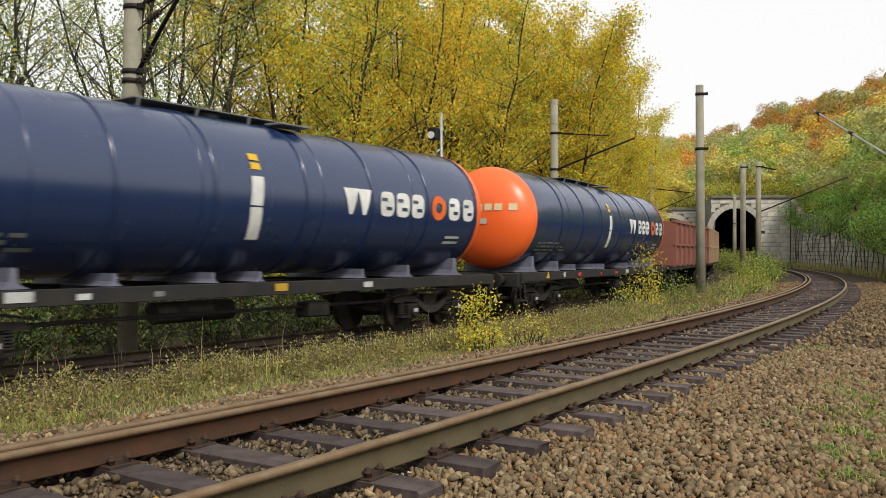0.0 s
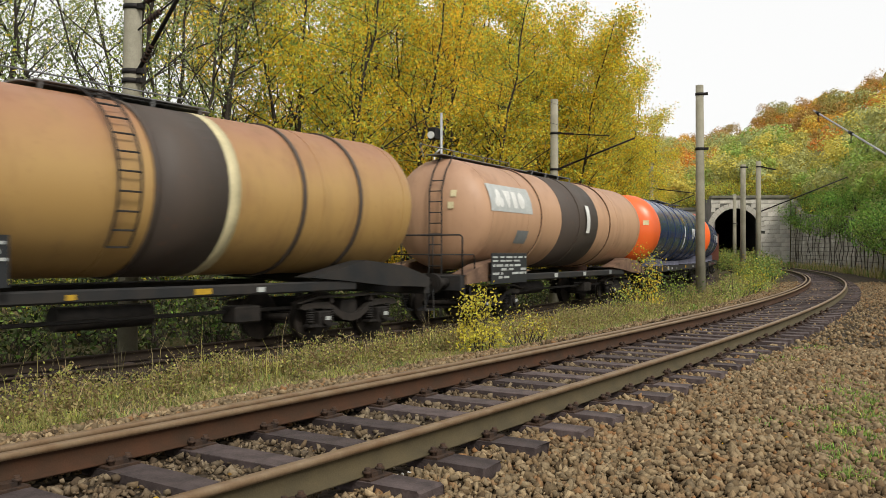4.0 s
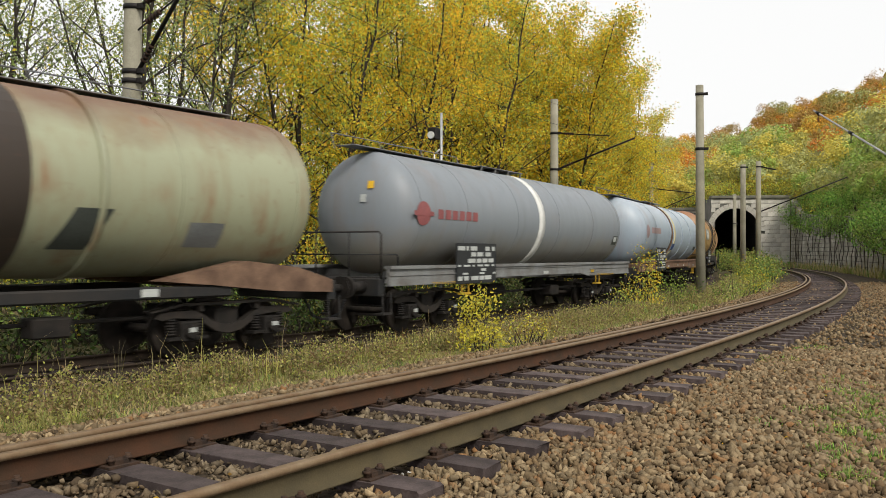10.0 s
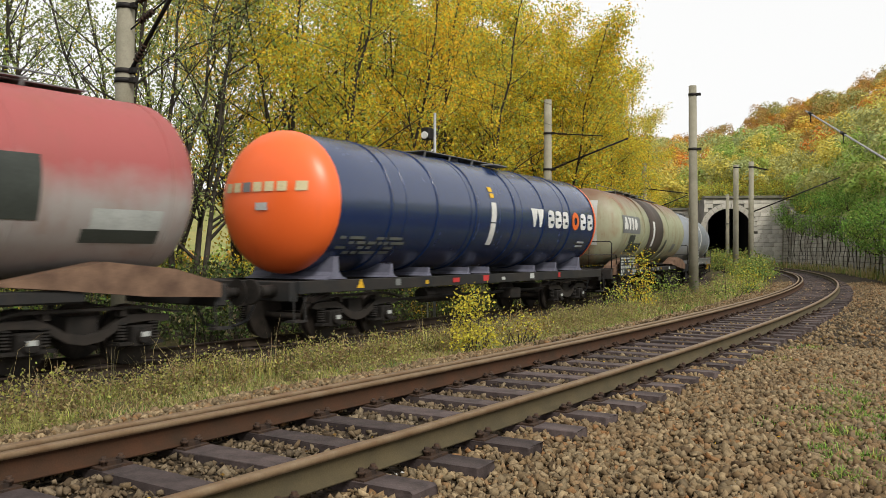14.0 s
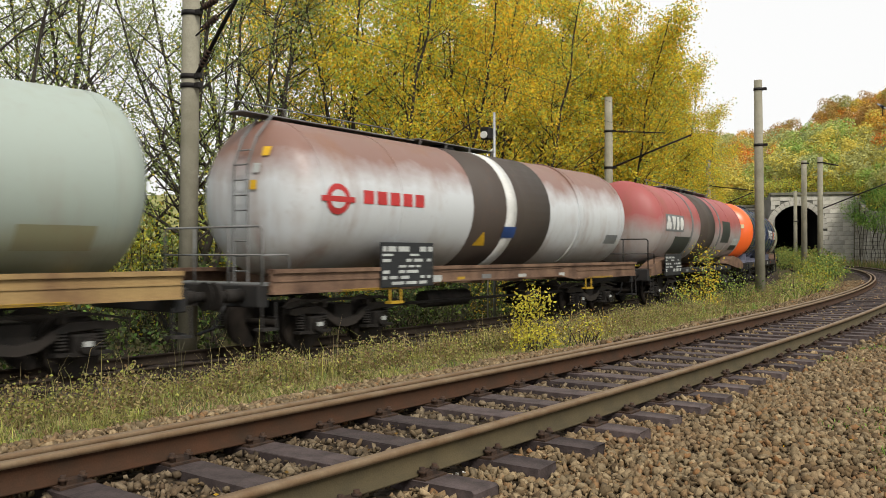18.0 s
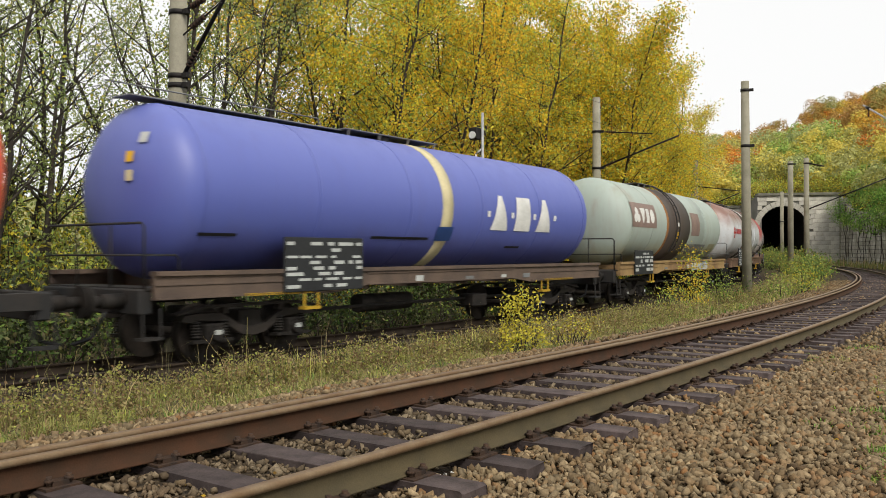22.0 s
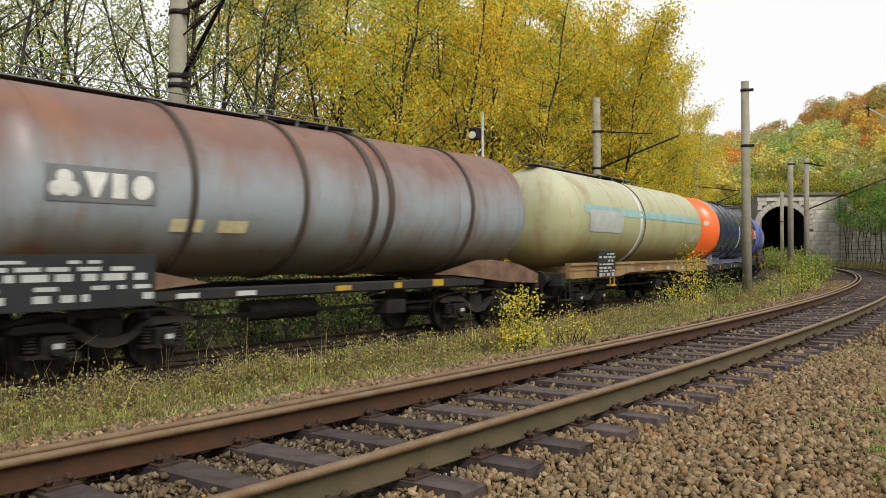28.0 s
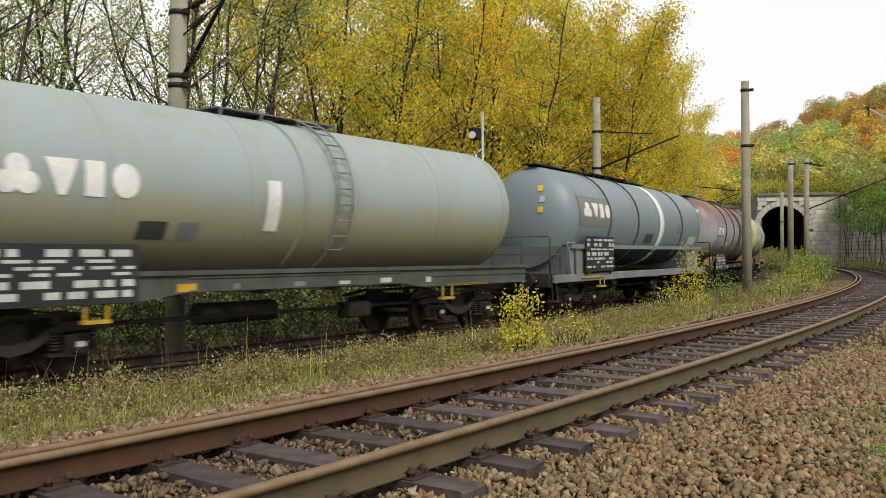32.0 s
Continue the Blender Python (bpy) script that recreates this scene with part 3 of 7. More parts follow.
RIM = hill_rim()
RIM_AZ = np.arctan2(RIM[:, 0], RIM[:, 1])
CREST_AZ = np.radians([-35, -8, 8, 13.9, 15.5, 18, 20.3, 23, 27.2, 35, 60, 110])
CREST_TAN = np.array([0.07, 0.075, 0.093, 0.112, 0.112, 0.118, 0.134, 0.157, 0.18, 0.20, 0.22, 0.1])


def hill_point(az, r):
    bx_, by_, bz_ = (np.interp(az, RIM_AZ, RIM[:, i]) for i in range(3))
    d0 = np.hypot(bx_, by_)
    d = d0 + r
    crest = EYE + np.interp(az, CREST_AZ, CREST_TAN) * (d0 + 130) * np.cos(az) - 1
    t = np.clip(r / 130, 0, 1)
    z = bz_ + (crest - bz_) * (0.75 * t + 0.25 * t * t * (3 - 2 * t)) - np.clip((r - 130) / 500, 0, 1) ** 1.5 * (crest + 4)
    z = z + np.clip(r / 20, 0, 1) * 1.2 * np.sin(az * 40) * np.sin(r * 0.07)
    return np.stack([np.sin(az) * d, np.cos(az) * d, z], -1)


def build_hill():
    az = np.concatenate([np.linspace(RIM_AZ[0], 0.1, 24)[:-1], np.linspace(0.1, 0.62, 130), np.linspace(0.62, RIM_AZ[-1], 24)[1:]])
    r = np.concatenate([np.linspace(0, 20, 11), np.linspace(24, 140, 24), np.linspace(170, 640, 12)])
    A, R = np.meshgrid(az, r)
    V = hill_point(A.ravel(), R.ravel())
    n, k = len(az), len(r)
    i, j = np.meshgrid(np.arange(k - 1), np.arange(n - 1), indexing="ij")
    F = np.stack([i * n + j, i * n + j + 1, (i + 1) * n + j + 1, (i + 1) * n + j], -1).reshape(-1, 4)
    soil = surface("leafy_hillside", (0.22, 0.24, 0.08, 1), (0.32, 0.28, 0.1, 1), 0.95, 0, 0.15, 2.5, 0.5, 0.2)
    return tagged(new("hillside", mesh_np("hillside", V, F[:, ::-1], [soil], smooth=True)), "wooded hillside above the tunnel in autumn colours", "hill", kind="structure")


build_hill()


# ---- plants ----
def leaves(rng, centres, size, spread=0.35, flat=0.0, facing=None):
    """Pointed leaf quads round the centres, each turned at random, or roughly square to facing."""
    n = len(centres)
    a = rng.normal(size=(n, 3))
    if facing is not None:
        out = facing + rng.normal(size=(n, 3)) * 0.35
        out /= np.linalg.norm(out, axis=1, keepdims=True)
        a -= out * (a * out).sum(1, keepdims=True)
    a[:, 2] *= 1 - flat
    a /= np.linalg.norm(a, axis=1, keepdims=True) + 1e-9
    b = np.cross(a, rng.normal(size=(n, 3)) if facing is None else out)
    b /= np.linalg.norm(b, axis=1, keepdims=True) + 1e-9
    sz = (size * rng.uniform(1 - spread, 1 + spread, n))[:, None]
    V = np.stack([centres - a * sz * 0.5, centres + b * sz * 0.3, centres + a * sz * 0.5, centres - b * sz * 0.3], 1).reshape(-1, 3)
    F = np.arange(4 * n).reshape(-1, 4)
    return V, F


def limb_mesh(segs, sides=6):
    """Branches as tapered tubes: rows of start, end, radius, end radius."""
    V, F = [], []
    for a, b, r0, r1 in segs:
        a, b = Vector(a), Vector(b)
        q = (b - a).to_track_quat("Z", "Y")
        base = len(V)
        for p, r in ((a, r0), (b, r1)):
            for i in range(sides):
                t = 2 * math.pi * i / sides
                V.append(p + q @ Vector((r * math.cos(t), r * math.sin(t), 0)))
        for i in range(sides):
            j = (i + 1) % sides
            F.append((base + i, base + j, base + sides + j, base + sides + i))
    return np.array([tuple(v) for v in V]), np.array(F)


def grow(seed, height, spread, stems, twigs, bare=0.15, lean=0.06, girth=1.0):
    """A tree's skeleton: trunk segments, limb segments and the places where leaves cluster."""
    rng = random.Random(seed)
    trunk, limbs, tips = [], [], []
    for k in range(stems):
        ang = rng.uniform(0, 6.28)
        base = Vector((math.cos(ang) * 0.25 * (stems > 1), math.sin(ang) * 0.25 * (stems > 1), -0.3))
        tilt = Vector((math.cos(ang), math.sin(ang), 0)) * rng.uniform(0.3, 1.0) * lean * (2 if stems > 1 else 1)
        h = height * rng.uniform(0.82, 1.0)
        p, r, pts = base, 0.013 * height * girth / (0.8 + 0.25 * stems), []
        steps = 10
        for i in range(steps):
            d = Vector((rng.uniform(-1, 1) * 0.13, rng.uniform(-1, 1) * 0.13, 1)) + tilt
            q = p + d * (h / steps)
            r2 = r * 0.82
            trunk.append((p, q, r, r2))
            pts.append((p, q, r2, (i + 0.5) / steps))
            p, r = q, r2
        tips.append(p)
        for i in range(twigs):
            t = bare + (1 - bare) * (i + rng.random()) / twigs
            p0, p1, rr, _ = pts[min(int(t * steps), steps - 1)]
            o = p0.lerp(p1, rng.random())
            a = rng.uniform(0, 6.28)
            ln = spread * (0.35 + 0.75 * math.sin(math.pi * min(t + 0.12, 1)) ** 0.8) * rng.uniform(0.6, 1.1)
            d = Vector((math.cos(a), math.sin(a), rng.uniform(0.45, 1.2))).normalized()
            q, rad = o, min(rr * 0.5, 0.06)
            for j in range(3):
                e = q + d * ln / 3
                limbs.append((q, e, rad, rad * 0.65))
                for _ in range(2):
                    dd = (d + Vector((rng.uniform(-1, 1), rng.uniform(-1, 1), rng.uniform(-0.5, 0.8))) * 0.9).normalized()
                    tip = e + dd * ln * rng.uniform(0.15, 0.3)
                    limbs.append((e, tip, rad * 0.45, rad * 0.2))
                    tips.append(tip)
                tips.append(e)
                d = (d + Vector((rng.uniform(-0.3, 0.3), rng.uniform(-0.3, 0.3), rng.uniform(-0.05, 0.3)))).normalized()
                q, rad = e, rad * 0.65
    return trunk, limbs, tips


def make_tree(seed, height, spread, stems, twigs, count, size, mats, weights, puff=0.45, bare=0.15, stout=1.0, lean=0.06, girth=1.0):
    """Trunk, limbs and crown as three meshes."""
    trunk, limbs, tips = grow(seed, height, spread, stems, twigs, bare, lean, girth)
    limbs = [(a, b, r * stout, q * stout) for a, b, r, q in limbs]
    rng = np.random.default_rng(seed)
    T = np.array([tuple(t) for t in tips])
    w = rng.uniform(0.06, 1.0, len(T)) ** 2.6
    c = T[rng.choice(len(T), count, p=w / w.sum())] + rng.normal(size=(count, 3)) * puff * np.array([1, 1, 0.8])
    V, F = leaves(rng, c, size)
    idx = rng.choice(len(mats), count, p=weights)
    out = []
    for nm, segs, sides in (("trunk", trunk, 8), ("limb", limbs, 4)):
        v, f = limb_mesh(segs, sides)
        out.append(mesh_np(nm, v, f, [M["bark"]], smooth=True))
    out.append(mesh_np("crown", V, F, [M[m] for m in mats], idx))
    return out


def plant(meshes, m, name, label, category, group="", scale=1.0):
    thing = tagged(new(name), label, category, group)
    thing.matrix_basis = m @ Matrix.Scale(scale, 4)
    for me in meshes:
        nm = me.name.split(".")[0]
        ob = part(nm, me, None, thing)
        if nm != "trunk":
            tagged(ob, kind="stuff")
    return thing


TREES = {
    "gold": [make_tree(11 + i, 17, 3.7, 3, 24, 20000, 0.14, ["leaf_yellow", "leaf_gold", "leaf_green"], [(0.5, 0.24, 0.26), (0.4, 0.12, 0.48), (0.38, 0.46, 0.16), (0.52, 0.16, 0.32)][i], 0.3, 0.05, 1.2, 0.15, 1.2) for i in range(4)],
    "dense": [make_tree(71 + i, 16, 3.5, 3, 26, 34000, 0.138, ["leaf_yellow", "leaf_gold", "leaf_green"], [0.5, 0.24, 0.26], 0.36, 0.05, 1.2, 0.12, 1.1) for i in range(2)],
    "olive": [make_tree(31 + i, 15, 3.4, 4, 17, 10500, 0.1, ["leaf_grey", "leaf_sallow", "leaf_yellow"], [0.45, 0.47, 0.08], 0.24, 0.2, 1.5, 0.2, 1.5) for i in range(3)],
}


def stand(line, rows, kind, label, group):
    rng = random.Random(len(group) + len(rows))
    for i, (s, o, k) in enumerate(rows):
        p = line.at(s, o)
        z = float(ground_z([p.x], [p.y])[0])
        m = pose(p.x, p.y, z, 0, 0, rng.uniform(0, 360))
        plant(TREES[kind][i % len(TREES[kind])], m, "autumn_tree" if kind != "olive" else "sparse_tree", label, "tree", group, k)


stand(main_line, [(22.5, -8, 0.9), (26, -11, 1.1), (28, -7.5, 0.92), (31, -10, 1.05), (35.5, -8, 0.95), (39, -10.5, 1.05), (42, -7.5, 0.95), (45, -11, 1.05), (48, -7.5, 1.0), (52, -10, 1.05), (55, -7.5, 1.0), (59, -8, 0.85), (36, -16, 1.12), (33, -13, 1.1), (28, -15, 1.1), (41, -13, 1.12), (50, -15, 1.05), (63, -8, 0.75), (67, -7, 0.65), (72, -8, 0.7), (57, -13, 0.95), (57, -9.5, 0.88), (48, -13, 1.1), (43, -14, 1.1)],
      "gold", "tall tree with dense yellow autumn leaves", "trees behind the main line")
stand(main_line, [(44, -6.4, 1.1), (47, -6.4, 1.0), (50, -5.9, 0.95), (53, -5.4, 0.92), (56, -5.0, 0.83), (60, -4.8, 0.77), (64, -4.6, 0.72), (68, -4.6, 0.66), (73, -4.6, 0.6), (79, -4.6, 0.55)],
      "dense", "broad tree with thick golden autumn leaves", "trees behind the main line")
stand(main_line, [(3, -12, 1.0), (7, -15, 1.05), (9.5, -10, 0.95), (12.5, -13, 1.0), (0, -17, 1.0), (15.0, -17, 1.1), (15.5, -10, 1.0), (18, -9.5, 0.95), (20, -13, 1.1)],
      "olive", "slim tree with thin green leaves and dark trunks", "sparse trees behind the main line")


def woods(name, label, points, mats_of, count, size, height, seed):
    """Many far trees as one stuff: each a crown of rounded boughs, leafy outside."""
    rng = np.random.default_rng(seed)
    Vs, Fs, Is, n0 = [], [], [], 0
    names = sorted({m for ms in mats_of for m in ms})
    for (p, rad, k) in points:
        nb = 11
        b = rng.normal(size=(nb, 3))
        b /= np.linalg.norm(b, axis=1, keepdims=True)
        b[:, 2] = np.abs(b[:, 2]) * 1.1 - 0.35
        cen = np.array([0, 0, rad * height]) + b * rad * np.array([0.62, 0.62, 0.62 * height]) * rng.uniform(0.55, 1.05, (nb, 1))
        pick = rng.integers(0, nb, count)
        d = rng.normal(size=(count, 3))
        d /= np.linalg.norm(d, axis=1, keepdims=True)
        d[:, 2] = np.where(d[:, 2] < -0.35, -d[:, 2], d[:, 2])
        bough = (rad * rng.uniform(0.26, 0.44, nb))[pick][:, None]
        c = cen[pick] + d * bough * rng.uniform(0.72, 1.06, (count, 1)) + p
        V, F = leaves(rng, c, size * (0.6 + 0.4 * rad / 3), facing=d + np.array([0, 0, 0.25]))
        Vs.append(V), Fs.append(F + n0)
        n0 += len(V)
        ms = mats_of[k]
        tone = rng.random(nb) < 0.8
        Is.append(np.where(tone[pick], names.index(ms[0]), names.index(ms[-1])))
    me = mesh_np(name, np.concatenate(Vs), np.concatenate(Fs), [M[m] for m in names], np.concatenate(Is))
    return tagged(new(name, me), label, "trees", kind="stuff")


HILL_MIX = [["far_pale", "far_sage"], ["far_pale", "far_lemon"], ["far_amber", "far_lemon"], ["far_orange", "far_amber"], ["far_sage", "far_pale"], ["far_green", "far_pale"], ["far_russet", "far_moss"], ["far_moss", "far_sage"], ["far_russet", "far_orange"], ["far_lemon", "far_pale"]]


def scatter_hill():
    """Trees of the hill: yellow and green low down, pale green in the middle, russet along the crest."""
    rng = np.random.default_rng(5)
    out = []
    for i in range(470):
        az, r = (rng.uniform(0.2, 0.62), 4 + 136 * rng.random() ** 0.8) if i < 360 else (rng.uniform(0.19, 0.46), rng.uniform(3, 30)) if i < 440 else (rng.uniform(0.03, 0.66), rng.uniform(3, 140))
        p = hill_point(np.array([az]), np.array([r]))[0]
        u = rng.random()
        if r > np.interp(az, [0.26, 0.42], [84, 50]):
            k = rng.choice([6, 8, 7, 6, 8, 3, 2, 2])
        elif r > 34:
            k = rng.choice([0, 4, 0, 1, 1, 9, 4, 9, 3 if u < 0.5 else 2])
        else:
            k = rng.choice([2, 9, 2, 2, 3, 9]) if az < 0.28 else rng.choice([1, 9, 5, 0, 5, 4])
        out.append((p - np.array([0, 0, 0.8]), rng.uniform(2.2, 4.2) * (0.75 if r < 20 else 1), k))
    return out


woods("hill_woods", "mixed autumn woods on the hill, green, yellow and orange", scatter_hill(), HILL_MIX, 740, 0.34, 1.25, 8)


def back_rows():
    """Low scrub far behind the trees."""
    rng = np.random.default_rng(15)
    out = []
    for _ in range(120):
        s, o = rng.uniform(-25, 75), rng.uniform(-46, -22)
        p = main_line.at(s, o)
        out.append((np.array([p.x, p.y, float(ground_z([p.x], [p.y])[0]) - 0.8]), rng.uniform(1.6, 2.5), rng.choice([0, 5, 1, 2])))
    return out


woods("back_scrub", "green and yellow scrub far behind the trees", back_rows(), HILL_MIX, 300, 0.42, 1.1, 16)


# ---- masts and wires ----
def mast(name, foot, height, r0, r1, lean, label, arms=(), bands=(), square=False):
    """A concrete mast at foot with iron bands and brackets. arms: (from z, to x, to y, to z) in the mast's space."""
    thing = tagged(new(name), label, "mast", "catenary masts")
    thing.matrix_basis = foot @ pose(0, 0, 0, lean[0], lean[1], 0)
    bm = bmesh.new()
    rod(bm, (0, 0, -0.8), (0, 0, height), r0, r1, n=4 if square else 14)
    part("shaft", bm, M["concrete"], thing)
    for z in bands:
        bm = bmesh.new()
        r = r0 + (r1 - r0) * z / height + 0.02
        rod(bm, (0, 0, z - 0.05), (0, 0, z + 0.05), r, n=14)
        box(bm, r - 0.02, r + 0.14, -0.05, 0.05, z - 0.05, z + 0.05)
        part("clamp", bm, M["cable"], thing, "dark iron band")
    for z, x, y, z1, r in arms:
        bm = bmesh.new()
        a, b = Vector((0.15 if x > 0 else -0.15, 0, z)), Vector((x, y, z1))
        rod(bm, a, b, r, n=6)
        arm = part("bracket", bm, M["cable"], thing)
        bm = bmesh.new()
        d = (b - a).normalized()
        for i in range(5):
            c = a + d * (0.35 + i * 0.09)
            rod(bm, c - d * 0.02, c + d * 0.02, 0.075, 0.05, n=8)
        part("insulator", bm, M["iron"], arm, "brown ribbed insulator")
    return thing


def beside(line, s, side, up=-0.5):
    """A pose beside the line whose x points to the line's right."""
    h = float(np.interp(s, line.s, line.h))
    return Matrix.Translation(line.at(s, side, up)) @ Matrix.Rotation(-h, 4, "Z")


mast("catenary_mast", beside(main_line, 10.6, -3.2), 10.6, 0.21, 0.17, (0, 1.2), "grey concrete catenary mast with a sloping bracket behind the train", [(6.0, 3.1, 0.0, 9.25, 0.045), (7.4, 3.1, 0.0, 8.1, 0.03), (6.9, 3.2, 0.3, 8.45, 0.02)], (5.85, 6.05, 7.4))
mast("catenary_mast", beside(main_line, 34.2, -3.2), 9.1, 0.21, 0.17, (0, 0), "grey concrete catenary mast with a sloping bracket before yellow trees", [(6.0, 3.6, 0.0, 7.2, 0.04), (7.6, 2.5, 0.0, 7.35, 0.025)], (6.0, 7.6))
mast("catenary_mast", beside(main_line, 60, -3.0), 8.8, 0.19, 0.16, (0, 0), "distant concrete catenary mast by the yellow trees", [(5.2, 3.0, 0.0, 6.4, 0.04), (6.9, 3.0, 0.0, 6.5, 0.035)], (6.9,))
mast("catenary_mast", beside(main_line, 64.4, -3.0), 8.0, 0.16, 0.14, (0, 0), "distant concrete catenary mast by the yellow trees")
mast("catenary_mast", beside(main_line, 32.6, 3.4, 0.15), 8.25, 0.2, 0.15, (0, -0.4), "tall bare concrete mast standing between the two tracks", [], (5.75, 7.9))
mast("catenary_mast", beside(main_line, 66, 3.3), 9.0, 0.22, 0.19, (0, 0), "concrete mast before the tunnel mouth", [], (8.8,))
mast("catenary_mast", beside(near_line, 67.5, -3.33), 8.6, 0.2, 0.18, (0, 0), "concrete mast with a short bracket before the tunnel", [(8.2, 1.2, 0, 7.95, 0.05), (4.9, 6.0, 0, 7.3, 0.05)], (8.2,))
mast("catenary_mast", beside(near_line, 96, -2.75), 8.0, 0.2, 0.17, (0, 0), "thin pale mast in front of the dark tunnel mouth", [], (4.9,))


def signal_post():
    thing = tagged(new("signal_post"), "white signal post with a dark lamp hood behind the train", "signal")
    thing.matrix_basis = beside(main_line, 23.0, -3.0)
    bm = bmesh.new()
    rod(bm, (0, 0, -0.5), (0, 0, 6.9), 0.05, 0.045, n=10)
    part("post", bm, M["galvanised"], thing)
    bm = bmesh.new()
    rod(bm, (-0.26, 0, 0), (-0.26, 0, 5.55), 0.03, n=6)
    rod(bm, (-0.26, 0, 5.55), (-0.05, 0, 5.7), 0.03, n=6)
    part("ladder_rail", bm, M["white"], thing)
    bm = bx(-0.42, -0.1, -0.2, 0.12, 6.02, 6.42, bevel=0.03)
    hood = part("lamp_hood", bm, M["cable"], thing, "black lamp box")
    bm = bmesh.new()
    rod(bm, (-0.26, -0.18, 6.16), (-0.26, -0.26, 6.16), 0.12, n=14)
    part("lens", bm, M["white"], hood, "pale lens")


signal_post()


def wire(name, pts, sag, r, label):
    cu = bpy.data.curves.new(name, "CURVE")
    cu.dimensions, cu.bevel_depth, cu.bevel_resolution = "3D", r, 1
    for a, b in zip(pts[:-1], pts[1:]):
        sp = cu.splines.new("POLY")
        sp.points.add(12)
        for i in range(13):
            t = i / 12
            p = a.lerp(b, t)
            sp.points[i].co = (p.x, p.y, p.z - sag * 4 * t * (1 - t), 1)
    cu.materials.append(M["cable"])
    return tagged(new(name, cu), label, "wire")


wire("contact_wire", [main_line.at(s, 0.1, 6.3) for s in (-30, 10.6, 34.2, 60, 112)], 0.06, 0.006, "thin dark contact wire over the main line")
wire("carrier_wire", [main_line.at(s, 0.1, 7.4) for s in (-30, 10.6, 34.2, 60, 112)], 0.5, 0.006, "thin dark carrying wire over the main line")


def stay():
    thing = tagged(new("stay_rod"), "pale galvanised stay rod rising beside the empty track", "stay")
    a, b = Vector((15.9, 19.0, -0.4)), Vector((19.3, 45.0, 8.55))
    bm = bmesh.new()
    rod(bm, a, b, 0.045, n=8)
    part("rod", bm, M["galvanised"], thing)
    for t in (0.78, 0.97):
        c, d = a.lerp(b, t), (b - a).normalized()
        bm = bmesh.new()
        rod(bm, c - d * 0.25, c + d * 0.25, 0.08, n=8)
        rod(bm, c, c - Vector((0, 0, 0.45)), 0.025, n=5)
        part("clamp", bm, M["cable"], thing)


stay()


# ---- the train ----
def flat(name, colour, rough=0.5, metal=0.0):
    c2 = tuple(v * 0.7 for v in colour[:3]) + (1,)
    return surface(name, colour, c2, rough, metal, 1.5, 25, 0.1, 0.003)


